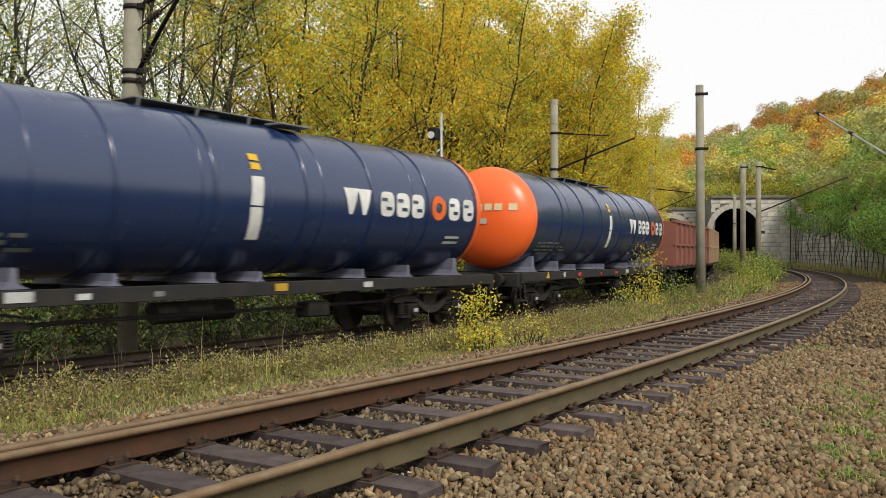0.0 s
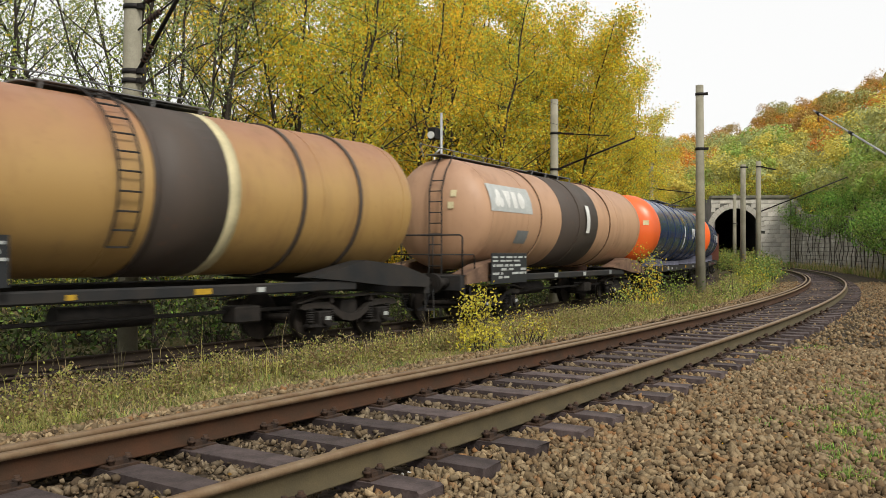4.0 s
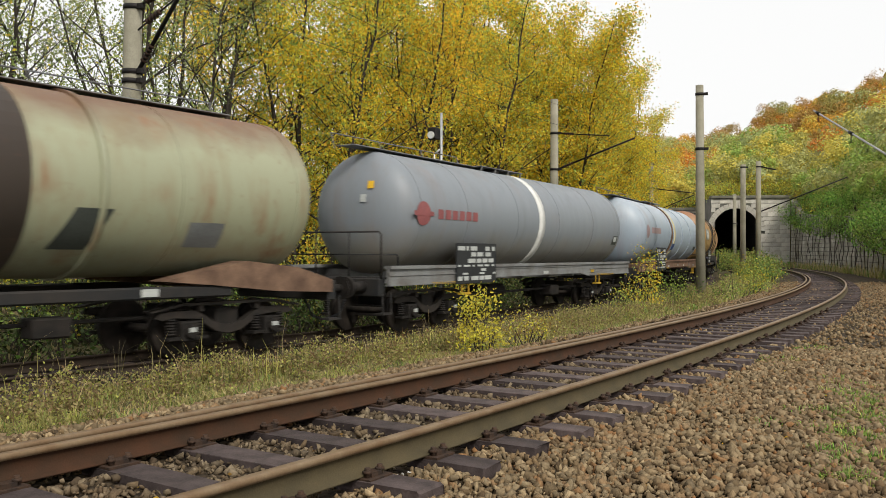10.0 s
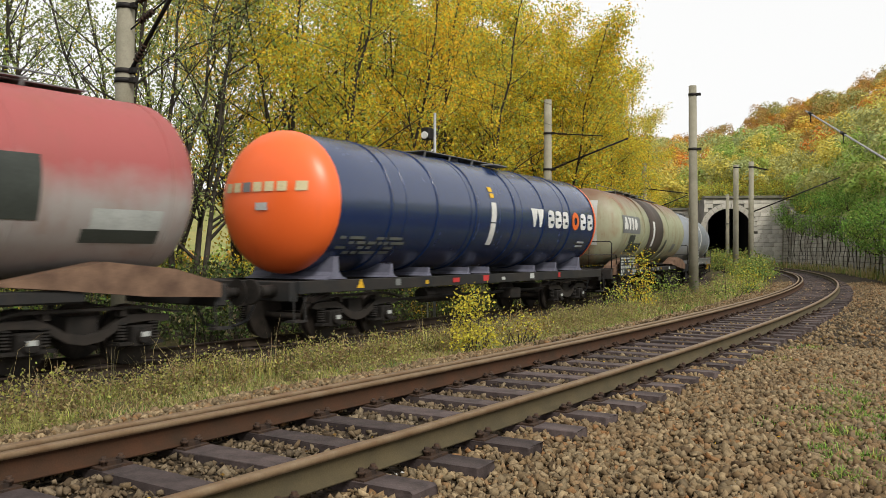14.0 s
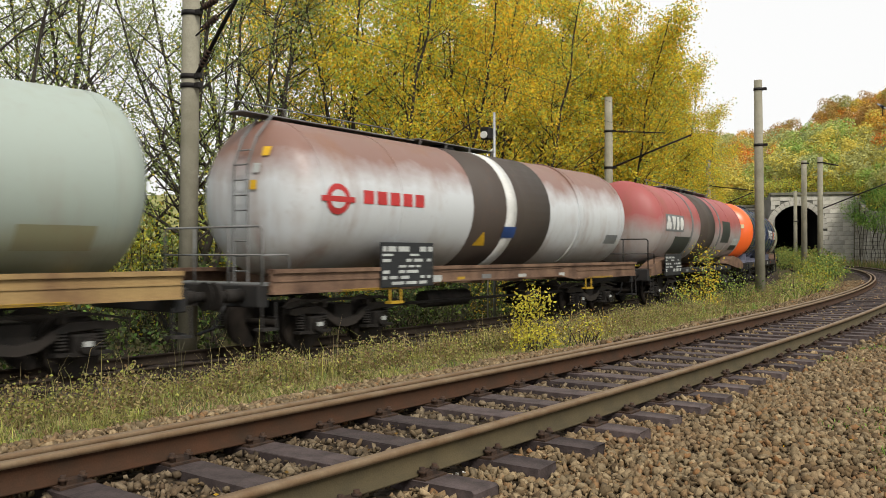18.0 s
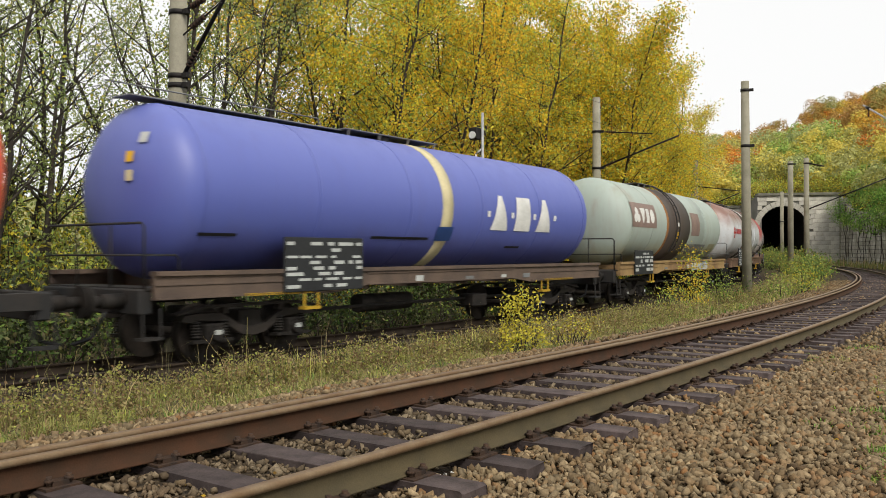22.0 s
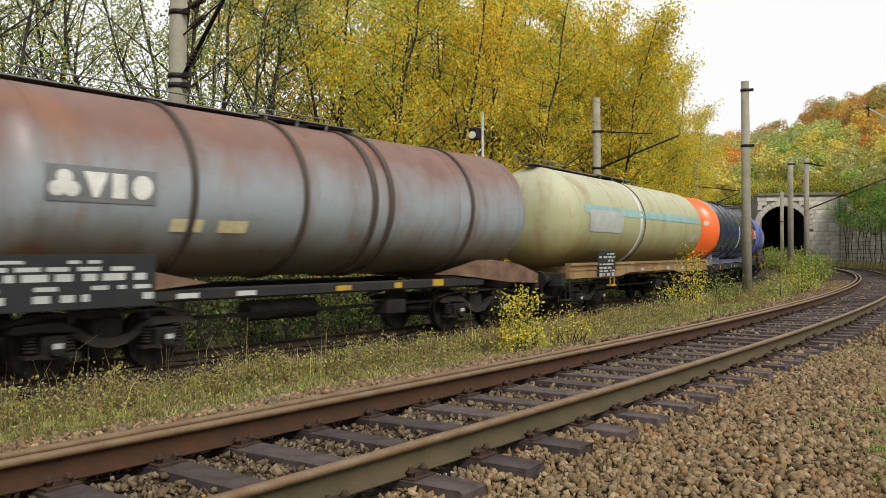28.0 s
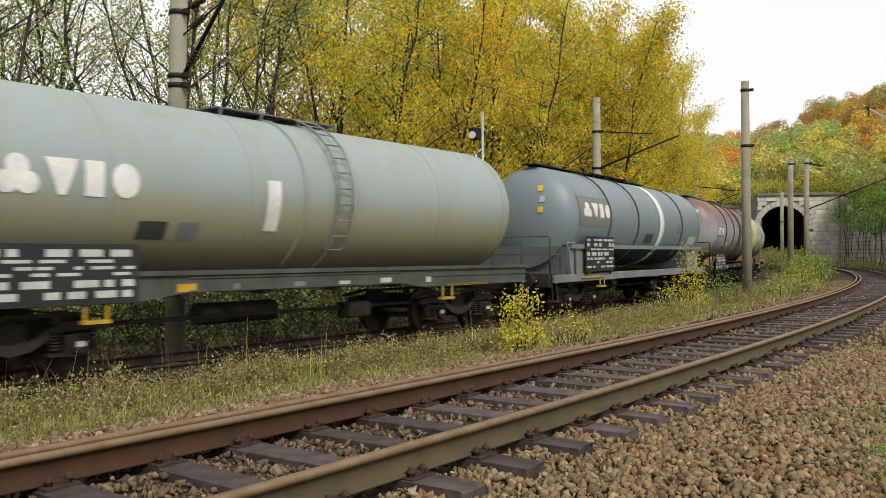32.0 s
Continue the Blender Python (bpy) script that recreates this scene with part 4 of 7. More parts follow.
T = {
    "navy": paint("navy_tank_paint", (0.008, 0.023, 0.078, 1), rust=0.02, rough=0.17, streak=0.12, dirt=(0.02, 0.03, 0.06, 1), spec=1.0),
    "orange": paint("orange_head_paint", (0.8, 0.13, 0.025, 1), rust=0.03, rough=0.3, streak=0.1),
    "salmon": paint("salmon_tank_paint", (0.42, 0.25, 0.145, 1), top=(0.32, 0.185, 0.115, 1), top_z=3.7, rust=0.2, rough=0.5, streak=0.35, runs=0.3),
    "gold": paint("ochre_tank_paint", (0.36, 0.22, 0.075, 1), top=(0.27, 0.13, 0.065, 1), top_z=3.5, rust=0.35, rough=0.45, streak=0.5, dirt=(0.16, 0.09, 0.04, 1), runs=0.5),
    # lighter top and pale streaks put reflections of sky and trees into the colour
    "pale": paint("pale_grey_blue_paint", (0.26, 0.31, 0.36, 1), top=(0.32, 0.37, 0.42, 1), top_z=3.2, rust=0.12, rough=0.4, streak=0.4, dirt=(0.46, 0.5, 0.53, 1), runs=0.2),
    "grey": paint("mid_grey_paint", (0.18, 0.2, 0.22, 1), low=(0.2, 0.19, 0.16, 1), low_z=2.0, rust=0.15, rough=0.45, streak=0.3, dirt=(0.12, 0.11, 0.1, 1), runs=0.15),
    "olive": paint("olive_grey_paint", (0.28, 0.29, 0.19, 1), top=(0.15, 0.085, 0.05, 1), top_z=3.72, soft=0.35, rust=0.4, rough=0.5, streak=0.5, dirt=(0.2, 0.13, 0.06, 1), runs=0.9),
    "red": paint("red_and_grey_paint", (0.31, 0.07, 0.066, 1), low=(0.33, 0.3, 0.285, 1), low_z=2.78, rust=0.2, rough=0.5, streak=0.3, dirt=(0.2, 0.09, 0.07, 1), runs=0.4),
    "silver": paint("silver_paint_rust_top", (0.5, 0.52, 0.53, 1), top=(0.2, 0.11, 0.085, 1), top_z=3.35, soft=0.3, low=(0.36, 0.33, 0.28, 1), low_z=1.8, rust=0.2, rough=0.4, streak=0.35, dirt=(0.25, 0.2, 0.17, 1), runs=0.5),
    "celadon": paint("pale_green_grey_paint", (0.31, 0.36, 0.32, 1), low=(0.32, 0.32, 0.2, 1), low_z=1.8, rust=0.08, rough=0.5, streak=0.25, dirt=(0.24, 0.22, 0.12, 1), runs=0.25),
    # one violet, with sky light on top and shade below put into its tones
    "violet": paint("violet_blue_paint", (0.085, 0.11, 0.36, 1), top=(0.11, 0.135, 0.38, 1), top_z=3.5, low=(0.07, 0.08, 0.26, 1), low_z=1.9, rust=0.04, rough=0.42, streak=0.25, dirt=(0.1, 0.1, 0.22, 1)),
    "cream": paint("yellowish_cream_paint", (0.36, 0.36, 0.2, 1), top=(0.38, 0.39, 0.27, 1), top_z=3.4, low=(0.25, 0.19, 0.06, 1), low_z=2.05, rust=0.35, rough=0.5, streak=0.65, dirt=(0.28, 0.2, 0.08, 1), runs=0.45),
    "umber": paint("rust_brown_over_grey_paint", (0.25, 0.28, 0.3, 1), top=(0.15, 0.078, 0.06, 1), top_z=3.2, soft=0.45, low=(0.13, 0.11, 0.07, 1), low_z=2.05, rust=0.35, rough=0.42, streak=0.75, dirt=(0.11, 0.055, 0.035, 1), runs=0.7),
    "slate": paint("blue_grey_paint", (0.145, 0.18, 0.195, 1), rust=0.05, rough=0.4, streak=0.2, dirt=(0.18, 0.17, 0.16, 1)),
    "sand": paint("grey_beige_paint", (0.24, 0.28, 0.28, 1), low=(0.24, 0.24, 0.15, 1), low_z=2.55, rust=0.15, rough=0.45, streak=0.4, dirt=(0.24, 0.2, 0.12, 1), runs=0.2),
    "white": flat("white_marking", (0.78, 0.78, 0.74, 1)),
    "cream_mark": flat("cream_marking", (0.68, 0.6, 0.36, 1)),
    "yellow": flat("yellow_marking", (0.75, 0.45, 0.03, 1)),
    "yellow_iron": flat("yellow_painted_iron", (0.5, 0.31, 0.03, 1), 0.6),
    "brown": paint("dark_brown_band", (0.052, 0.038, 0.029, 1), rust=0.3, rough=0.6, streak=0.3),
    "black": flat("black_paint", (0.02, 0.02, 0.021, 1), 0.55),
    "board": flat("black_notice_board", (0.03, 0.032, 0.034, 1), 0.55),
    "blue_mark": flat("blue_marking", (0.03, 0.07, 0.22, 1)),
    "skyblue": flat("light_blue_marking", (0.3, 0.5, 0.5, 1)),
    "red_mark": flat("red_marking", (0.55, 0.05, 0.05, 1)),
    "worn_red": flat("worn_red_marking", (0.3, 0.1, 0.1, 1)),
    "orange_mark": flat("orange_marking", (0.8, 0.16, 0.03, 1)),
    "faded_red": flat("faded_red_marking", (0.36, 0.26, 0.26, 1)),
    "rust_edge": flat("orange_rust", (0.3, 0.14, 0.05, 1), 0.8),
    "grey_mark": flat("grey_patch", (0.2, 0.21, 0.21, 1)),
    "dark_patch": flat("dark_green_grey_patch", (0.06, 0.068, 0.06, 1)),
    "plate_grey": flat("weathered_grey_plate", (0.19, 0.2, 0.175, 1)),
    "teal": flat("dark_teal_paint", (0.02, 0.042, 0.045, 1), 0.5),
    "light_patch": flat("light_grey_patch", (0.5, 0.52, 0.5, 1)),
    "pink_patch": flat("pinkish_primer_patch", (0.27, 0.19, 0.16, 1)),
    "frame_dark": surface("sooty_frame_paint", (0.02, 0.021, 0.022, 1), (0.036, 0.031, 0.027, 1), 0.7, 0, 2, 30, 0.2, 0.004),
    "frame_grey": surface("grey_frame_paint", (0.22, 0.23, 0.23, 1), (0.13, 0.12, 0.11, 1), 0.6, 0, 1.5, 30, 0.15, 0.004),
    "frame_rust": surface("rusty_pinkish_frame", (0.21, 0.13, 0.085, 1), (0.085, 0.05, 0.035, 1), 0.7, 0, 2.2, 30, 0.2, 0.004),
    "frame_tan": surface("tan_frame_paint", (0.34, 0.23, 0.1, 1), (0.2, 0.12, 0.06, 1), 0.7, 0, 1.2, 30, 0.2, 0.004),
    "frame_moss": surface("dark_grey_green_frame", (0.085, 0.09, 0.075, 1), (0.05, 0.05, 0.042, 1), 0.7, 0, 1.5, 30, 0.2, 0.004),
    "frame_steel": surface("blue_grey_frame", (0.2, 0.225, 0.23, 1), (0.14, 0.15, 0.15, 1), 0.55, 0.0, 1.5, 30, 0.1, 0.004),
    "frame_brown": surface("brown_frame_paint", (0.14, 0.1, 0.075, 1), (0.08, 0.06, 0.05, 1), 0.7, 0, 1.5, 30, 0.2, 0.004),
    "saddle": surface("lilac_grey_saddle", (0.17, 0.175, 0.23, 1), (0.11, 0.11, 0.145, 1), 0.6, 0, 2, 30, 0.1, 0.003),
    "bogie": surface("oily_bogie_steel", (0.013, 0.012, 0.011, 1), (0.03, 0.025, 0.021, 1), 0.75, 0.1, 5, 50, 0.3, 0.005),
    "bogie_edge": surface("dusty_brown_bogie_frame", (0.036, 0.029, 0.024, 1), (0.02, 0.018, 0.016, 1), 0.7, 0.0, 4, 50, 0.3, 0.005),
    "wheel": surface("worn_wheel_steel", (0.016, 0.014, 0.012, 1), (0.04, 0.032, 0.026, 1), 0.65, 0.2, 4, 40, 0.2, 0.004),
    "rust_wood": paint("gondola_red_oxide", (0.2, 0.075, 0.05, 1), rust=0.3, rough=0.7, streak=0.4, runs=0.4),
    "rust_tan": paint("gondola_faded_brown", (0.3, 0.2, 0.12, 1), rust=0.3, rough=0.7, streak=0.4),
}

RADIUS, CENTRE = 1.45, 2.8


def barrel(x0, x1, r, zc, head=0.72, n=40, nh=9, heads=(True, True)):
    """A tank: a cylinder along x with dished heads."""
    prof = []
    if heads[0]:
        prof += [(x0 + head * (1 - math.sin(t)), r * math.cos(t) ** 0.9) for t in [math.pi / 2 * (1 - i / nh) for i in range(nh)]]
    xs = np.linspace(x0 + head * heads[0], x1 - head * heads[1], 14)
    prof += [(x, r) for x in xs]
    if heads[1]:
        prof += [(x1 - head * (1 - math.sin(t)), r * math.cos(t) ** 0.9) for t in [math.pi / 2 * (i + 1) / nh for i in range(nh)]]
    bm = bmesh.new()
    rows = []
    for x, rad in prof:
        if rad < 1e-3:
            rows.append([bm.verts.new((x, 0, zc))])
        else:
            rows.append([bm.verts.new((x, rad * math.cos(2 * math.pi * i / n), zc + rad * math.sin(2 * math.pi * i / n))) for i in range(n)])
    for a, b in zip(rows[:-1], rows[1:]):
        for i in range(n):
            j = (i + 1) % n
            q = [a[i % len(a)], b[i % len(b)], b[j % len(b)], a[j % len(a)]]
            q = list(dict.fromkeys(q))
            bm.faces.new(q)
    bmesh.ops.recalc_face_normals(bm, faces=bm.faces[:])
    return bm


def hoop(x0, x1, r, zc, n=40, thick=0.012, a0=0.0, a1=360.0):
    """A band round the tank, or over part of it; angles from the camera-side level, upwards."""
    bm = bmesh.new()
    full = a1 - a0 >= 359.9
    k = n if full else max(int(n * (a1 - a0) / 360), 4)
    rows = []
    for i in range(k + (0 if full else 1)):
        t = math.radians(a0 + (a1 - a0) * i / k)
        c, s = -math.cos(t), math.sin(t)
        rows.append([bm.verts.new((x, rr * c, zc + rr * s)) for x, rr in ((x0, r), (x0, r + thick), (x1, r + thick), (x1, r))])
    for i in range(len(rows) if full else len(rows) - 1):
        a, b = rows[i], rows[(i + 1) % len(rows)]
        for j in range(3):
            f = bm.faces.new((a[j], a[j + 1], b[j + 1], b[j]))
            f.smooth = j == 1
    bmesh.ops.recalc_face_normals(bm, faces=bm.faces[:])
    return bm


def mark(x0, x1, z0, z1, r=RADIUS, zc=CENTRE, lift=0.008, slant=0.0, top=None):
    """A painted patch on the tank's camera side. slant shifts its upper edge; top gives that edge's own ends."""
    bm = bmesh.new()
    k = max(int(abs(z1 - z0) / 0.08), 2)
    rows = []
    for i in range(k + 1):
        t = i / k
        z = z0 + (z1 - z0) * t
        s = max(min((z - zc) / r, 0.999), -0.999)
        y, zz = -(r + lift) * math.sqrt(1 - s * s), zc + (r + lift) * s
        a, b = (x0 + slant * t, x1 + slant * t) if top is None else (x0 + (top[0] - x0) * t, x1 + (top[1] - x1) * t)
        rows.append((bm.verts.new((a, y, zz)), bm.verts.new((b, y, zz))))
    for p, q in zip(rows[:-1], rows[1:]):
        f = bm.faces.new((p[0], p[1], q[1], q[0]))
        f.smooth = True
    return bm


# shared bogie meshes
def bogie_meshes():
    out = {}
    top = [(-1.5, 0.7), (-1.42, 0.78), (-1.15, 0.8), (-0.72, 0.8), (-0.5, 0.7), (-0.3, 0.58), (0, 0.53), (0.3, 0.58), (0.5, 0.7), (0.72, 0.8), (1.15, 0.8), (1.42, 0.78), (1.5, 0.7)]
    low = [(1.36, 0.66), (1.12, 0.69), (0.68, 0.66), (0.44, 0.52), (0.26, 0.42), (0, 0.38), (-0.26, 0.42), (-0.44, 0.52), (-0.68, 0.66), (-1.12, 0.69), (-1.36, 0.66)]
    out["side_frame"] = slab(top + low, -0.06, 0.06)
    bm = slab([(-1.62, 0.82), (-1.0, 0.93), (1.0, 0.93), (1.62, 0.82), (1.62, 0.79), (1.0, 0.885), (-1.0, 0.885), (-1.62, 0.79)], -0.1, 0.1)
    for x in (-0.62, 0.62):
        box(bm, x - 0.05, x + 0.05, -0.07, 0.07, 0.78, 0.89)
    out["top_beam"] = bm
    out["bolster"] = bx(-0.25, 0.25, -1.0, 1.0, 0.5, 0.82, bevel=0.02)
    bm = bmesh.new()
    box(bm, -0.17, 0.17, -0.12, 0.1, -0.16, 0.17, bevel=0.02)
    rod(bm, (0, -0.12, 0), (0, -0.19, 0), 0.13, 0.1, n=12)
    box(bm, -0.4, 0.4, -0.09, 0.09, -0.13, -0.08)
    out["axle_box"] = bm
    out["box_label"] = bx(-0.07, 0.07, -0.197, -0.19, 0.0, 0.075)
    bm = bmesh.new()
    ringsv = []
    for i in range(13):
        rr = 0.09 if i % 2 else 0.066
        ringsv.append([bm.verts.new((rr * math.cos(q), rr * math.sin(q), i * 0.023)) for q in [2 * math.pi * j / 8 for j in range(8)]])
    for p0, p1 in zip(ringsv[:-1], ringsv[1:]):
        for j in range(8):
            bm.faces.new((p0[j], p0[(j + 1) % 8], p1[(j + 1) % 8], p1[j]))
    out["spring"] = bm
    bm = bmesh.new()
    rod(bm, (0, -1.0, 0), (0, 1.0, 0), 0.075, n=10)
    for s in (-1, 1):
        y = 0.75 * s
        rod(bm, (0, y - 0.07, 0), (0, y + 0.07, 0), 0.46, n=28)
        rod(bm, (0, y - 0.09 * s - 0.012, 0), (0, y - 0.09 * s + 0.012, 0), 0.49, n=28)
        for k in range(3):
            a = 2 * math.pi * k / 3
            rod(bm, (0.27 * math.cos(a), y + 0.072 * s, 0.27 * math.sin(a)), (0.27 * math.cos(a), y + 0.09 * s, 0.27 * math.sin(a)), 0.05, n=8)
    out["wheelset"] = bm
    out["brake_beam"] = bx(-0.06, 0.06, -0.86, 0.86, 0.3, 0.55)
    res = {}
    for k, b in out.items():
        me = bpy.data.meshes.new(k)
        b.normal_update()
        b.to_mesh(me), b.free()
        me.materials.append(T["wheel"] if k == "wheelset" else T["bogie_edge"] if k in ("top_beam", "side_frame") else T["light_patch"] if k == "box_label" else T["bogie"])
        res[k] = me
    return res


BOGIE = bogie_meshes()
SPINNERS = []


def add_bogie(wagon, x, name="bogie"):
    b = part(name, BOGIE["bolster"], None, wagon, at=pose(x, 0, 0))
    for y in (-1.0, 1.0):
        part("side_frame", BOGIE["side_frame"], None, b, at=pose(0, y, 0))
        part("top_beam", BOGIE["top_beam"], None, b, at=pose(0, y * 1.02, 0))
        for ax in (-0.9, 0.9):
            part("axle_box", BOGIE["axle_box"], None, b, at=pose(ax, y * 1.05, 0.46) if y < 0 else pose(ax, y * 1.05, 0.46, 0, 0, 180))
            if y < 0:
                part("box_label", BOGIE["box_label"], None, b, "small white label on the axle box", at=pose(ax, y * 1.05, 0.46))
            for d in (-0.28, 0.28):
                part("spring", BOGIE["spring"], None, b, at=pose(ax + d, y * 1.02, 0.4))
    for d in (-0.56, 0.56):
        part("brake_beam", BOGIE["brake_beam"], None, b, at=pose(d, 0, 0))
    for ax in (-0.9, 0.9):
        w = part("wheelset", BOGIE["wheelset"], None, b, at=pose(ax, 0, 0.46))
        SPINNERS.append((wagon, w, ax))
    return b


def buffer_mesh():
    bm = bmesh.new()
    rod(bm, (0, 0, 0), (0.36, 0, 0), 0.12, 0.11, n=12)
    rod(bm, (0.3, 0, 0), (0.57, 0, 0), 0.085, n=12)
    rod(bm, (0.57, 0, 0), (0.61, 0, 0), 0.24, 0.22, n=18)
    me = bpy.data.meshes.new("buffer")
    bm.normal_update(), bm.to_mesh(me), bm.free()
    me.materials.append(T["bogie"])
    return me


BUFFER = buffer_mesh()


def rail_run(pts, r=0.018):
    return rods([Vector(p) for p in pts], r, 5)


def notices(board_, x0, x1, z0, z1, y, seed, colour="light_patch"):
    """Unreadable lettering on a board as plain bars."""
    rng = random.Random(seed)
    z = z1 - 0.08
    while z > z0 + 0.08:
        h = rng.choice((0.045, 0.06, 0.1))
        x = x0 + 0.05
        while x < x1 - 0.12:
            w = rng.uniform(0.1, 0.4)
            if rng.random() < 0.72:
                part("printed_bar", bx(x, min(x + w, x1 - 0.04), y - 0.006, y, z - h, z), T[colour], board_)
            x += w + rng.uniform(0.05, 0.16)
        z -= h + rng.uniform(0.035, 0.07)


def disc_mark(x, z, rx, rz, r=RADIUS, zc=CENTRE, lift=0.012, n=24, hole=0.0, square=1.0):
    """A round painted spot on the tank's camera side, or a ring where hole is its inner share; square below 1 makes it boxier."""
    bm = bmesh.new()
    rows = []
    for q in np.linspace(hole, 1, 4):
        if q == 0:
            continue
        row = []
        for i in range(n):
            t = 2 * math.pi * i / n
            c, s = math.cos(t), math.sin(t)
            zz = z + rz * q * math.copysign(abs(s) ** square, s)
            h = max(min((zz - zc) / r, 0.999), -0.999)
            row.append(bm.verts.new((x + rx * q * math.copysign(abs(c) ** square, c), -(r + lift) * math.sqrt(1 - h * h), zc + (r + lift) * h)))
        rows.append(row)
    if not hole:
        bm.faces.new(rows[0])
    for p0, p1 in zip(rows[:-1], rows[1:]):
        for i in range(n):
            bm.faces.new((p0[i], p1[i], p1[(i + 1) % n], p0[(i + 1) % n]))
    bm.normal_update()
    for f in bm.faces:
        f.smooth = True
        if f.normal.y > 0:
            f.normal_flip()
    return bm


def emblem_block(tank, x0, x1, z0, z1, colour, plate=None, m=0.1):
    """A maker's mark as plain shapes: a three-lobed sign, a wedge, a block and a round spot."""
    if plate:
        part("name_plate", mark(x0 - m, x1 + m, z0 - m * 1.2, z1 + m * 1.2, lift=0.007), T[plate], tank)
    w, h = x1 - x0, z1 - z0
    e = w * 0.27
    for dx, dz, s in ((0.07, 0.28, 1), (0.2, 0.28, 1), (0.135, 0.72, 1)):
        part("emblem", disc_mark(x0 + w * dx, z0 + h * dz, w * 0.075, h * 0.3), T[colour], tank)
    a = x0 + e + w * 0.04
    bw = (w * 0.96 - e) / 3
    part("emblem", mark(a + bw * 0.4, a + bw * 0.62, z0, z1, lift=0.012, top=(a, a + bw)), T[colour], tank)
    part("emblem", mark(a + bw * 1.2, a + bw * 1.8, z0, z1, lift=0.012), T[colour], tank)
    part("emblem", disc_mark(a + bw * 2.52, z0 + h * 0.5, bw * 0.46, h * 0.5), T[colour], tank)


def wagon_base(front, rear, label, body, half):
    """The thing itself, between couplings at front and rear (metres along the train)."""
    c = (front + rear) / 2
    w = tagged(new("tank_wagon"), label, "tank wagon", "wagons of the passing train")
    w["mid"], w["pivot"] = c, (front - rear) / 2 - 3.05
    return w, c, (front - rear) / 2


def running_gear(w, L, frame, deep=None):
    """Bogies, end beams, buffers, coupling and under-frame."""
    for x in (-(L - 3.05), L - 3.05):
        add_bogie(w, x)
    for s in (-1, 1):
        part("end_beam", bx(min(s * (L - 0.85), s * (L - 0.62)), max(s * (L - 0.85), s * (L - 0.62)), -1.3, 1.3, 0.86, 1.24, bevel=0.02), T["frame_dark"], w)
        for y in (-0.875, 0.875):
            part("buffer", BUFFER, None, w, at=pose(s * (L - 0.62), y, 1.06, 0, 0, 0 if s > 0 else 180))
        bm = bmesh.new()
        rod(bm, (s * (L - 0.7), 0, 1.0), (s * (L - 0.02), 0, 0.94), 0.04, n=6)
        box(bm, min(s * (L - 0.35), s * (L - 0.12)), max(s * (L - 0.35), s * (L - 0.12)), -0.09, 0.09, 0.88, 1.06)
        part("coupling", bm, T["bogie"], w)
        bm = rail_run([(s * (L - 0.65), -0.45, 0.9), (s * (L - 0.4), -0.45, 0.5), (s * (L - 0.1), -0.4, 0.42)], 0.03)
        part("brake_hose", bm, T["black"], w)
        # shunter's step at the corners
        bm = bx(min(s * (L - 0.95), s * (L - 0.6)), max(s * (L - 0.95), s * (L - 0.6)), -1.42, -1.2, 0.48, 0.52)
        for x in (0.93, 0.62):
            rod(bm, (s * (L - x), -1.4, 0.5), (s * (L - x), -1.38, 0.95), 0.018, n=5)
        part("step", bm, T["frame_dark"], w)
    bm = bmesh.new()
    rod(bm, (-1.2, 0.2, 0.68), (0.6, 0.2, 0.68), 0.2, n=12)
    part("air_tank", bm, T["bogie"], w)
    bm = bx(1.4, 2.0, -1.15, -0.75, 0.52, 0.82, bevel=0.03)
    part("brake_box", bm, T["bogie"], w)
    bm = rail_run([(-(L - 4.6), -0.9, 0.72), (L - 4.6, -0.9, 0.72)], 0.035)
    part("brake_rod", bm, T["bogie"], w)


def deck_frame(w, L, z0, z1, y, material, name="side_sill", cut=0.8):
    for s in (-1, 1):
        up = z0 + 0.1
        bm = slab([(-(L - cut), z1), (-(L - cut), z0 + 0.02), (-(L - 4.7), z0 - 0.01), (-(L - 5.6), up), (L - 5.6, up), (L - 4.7, z0 - 0.01), (L - cut, z0 + 0.02), (L - cut, z1)], s * y - 0.04, s * y + 0.04)
        sill = part(name, bm, T[material], w)
        for x0, x1, z in ((-(L - cut), -(L - 4.75), z0 + 0.015), (-(L - 5.6), L - 5.6, up + 0.005), (L - 4.75, L - cut, z0 + 0.015)):
            part("flange", bx(x0, x1, s * y - 0.07, s * y + 0.07, z, z + 0.03), T[material], sill)
            part("flange", bx(x0, x1, s * y - 0.06, s * y + 0.06, z + 0.21, z + 0.235), T[material], sill)


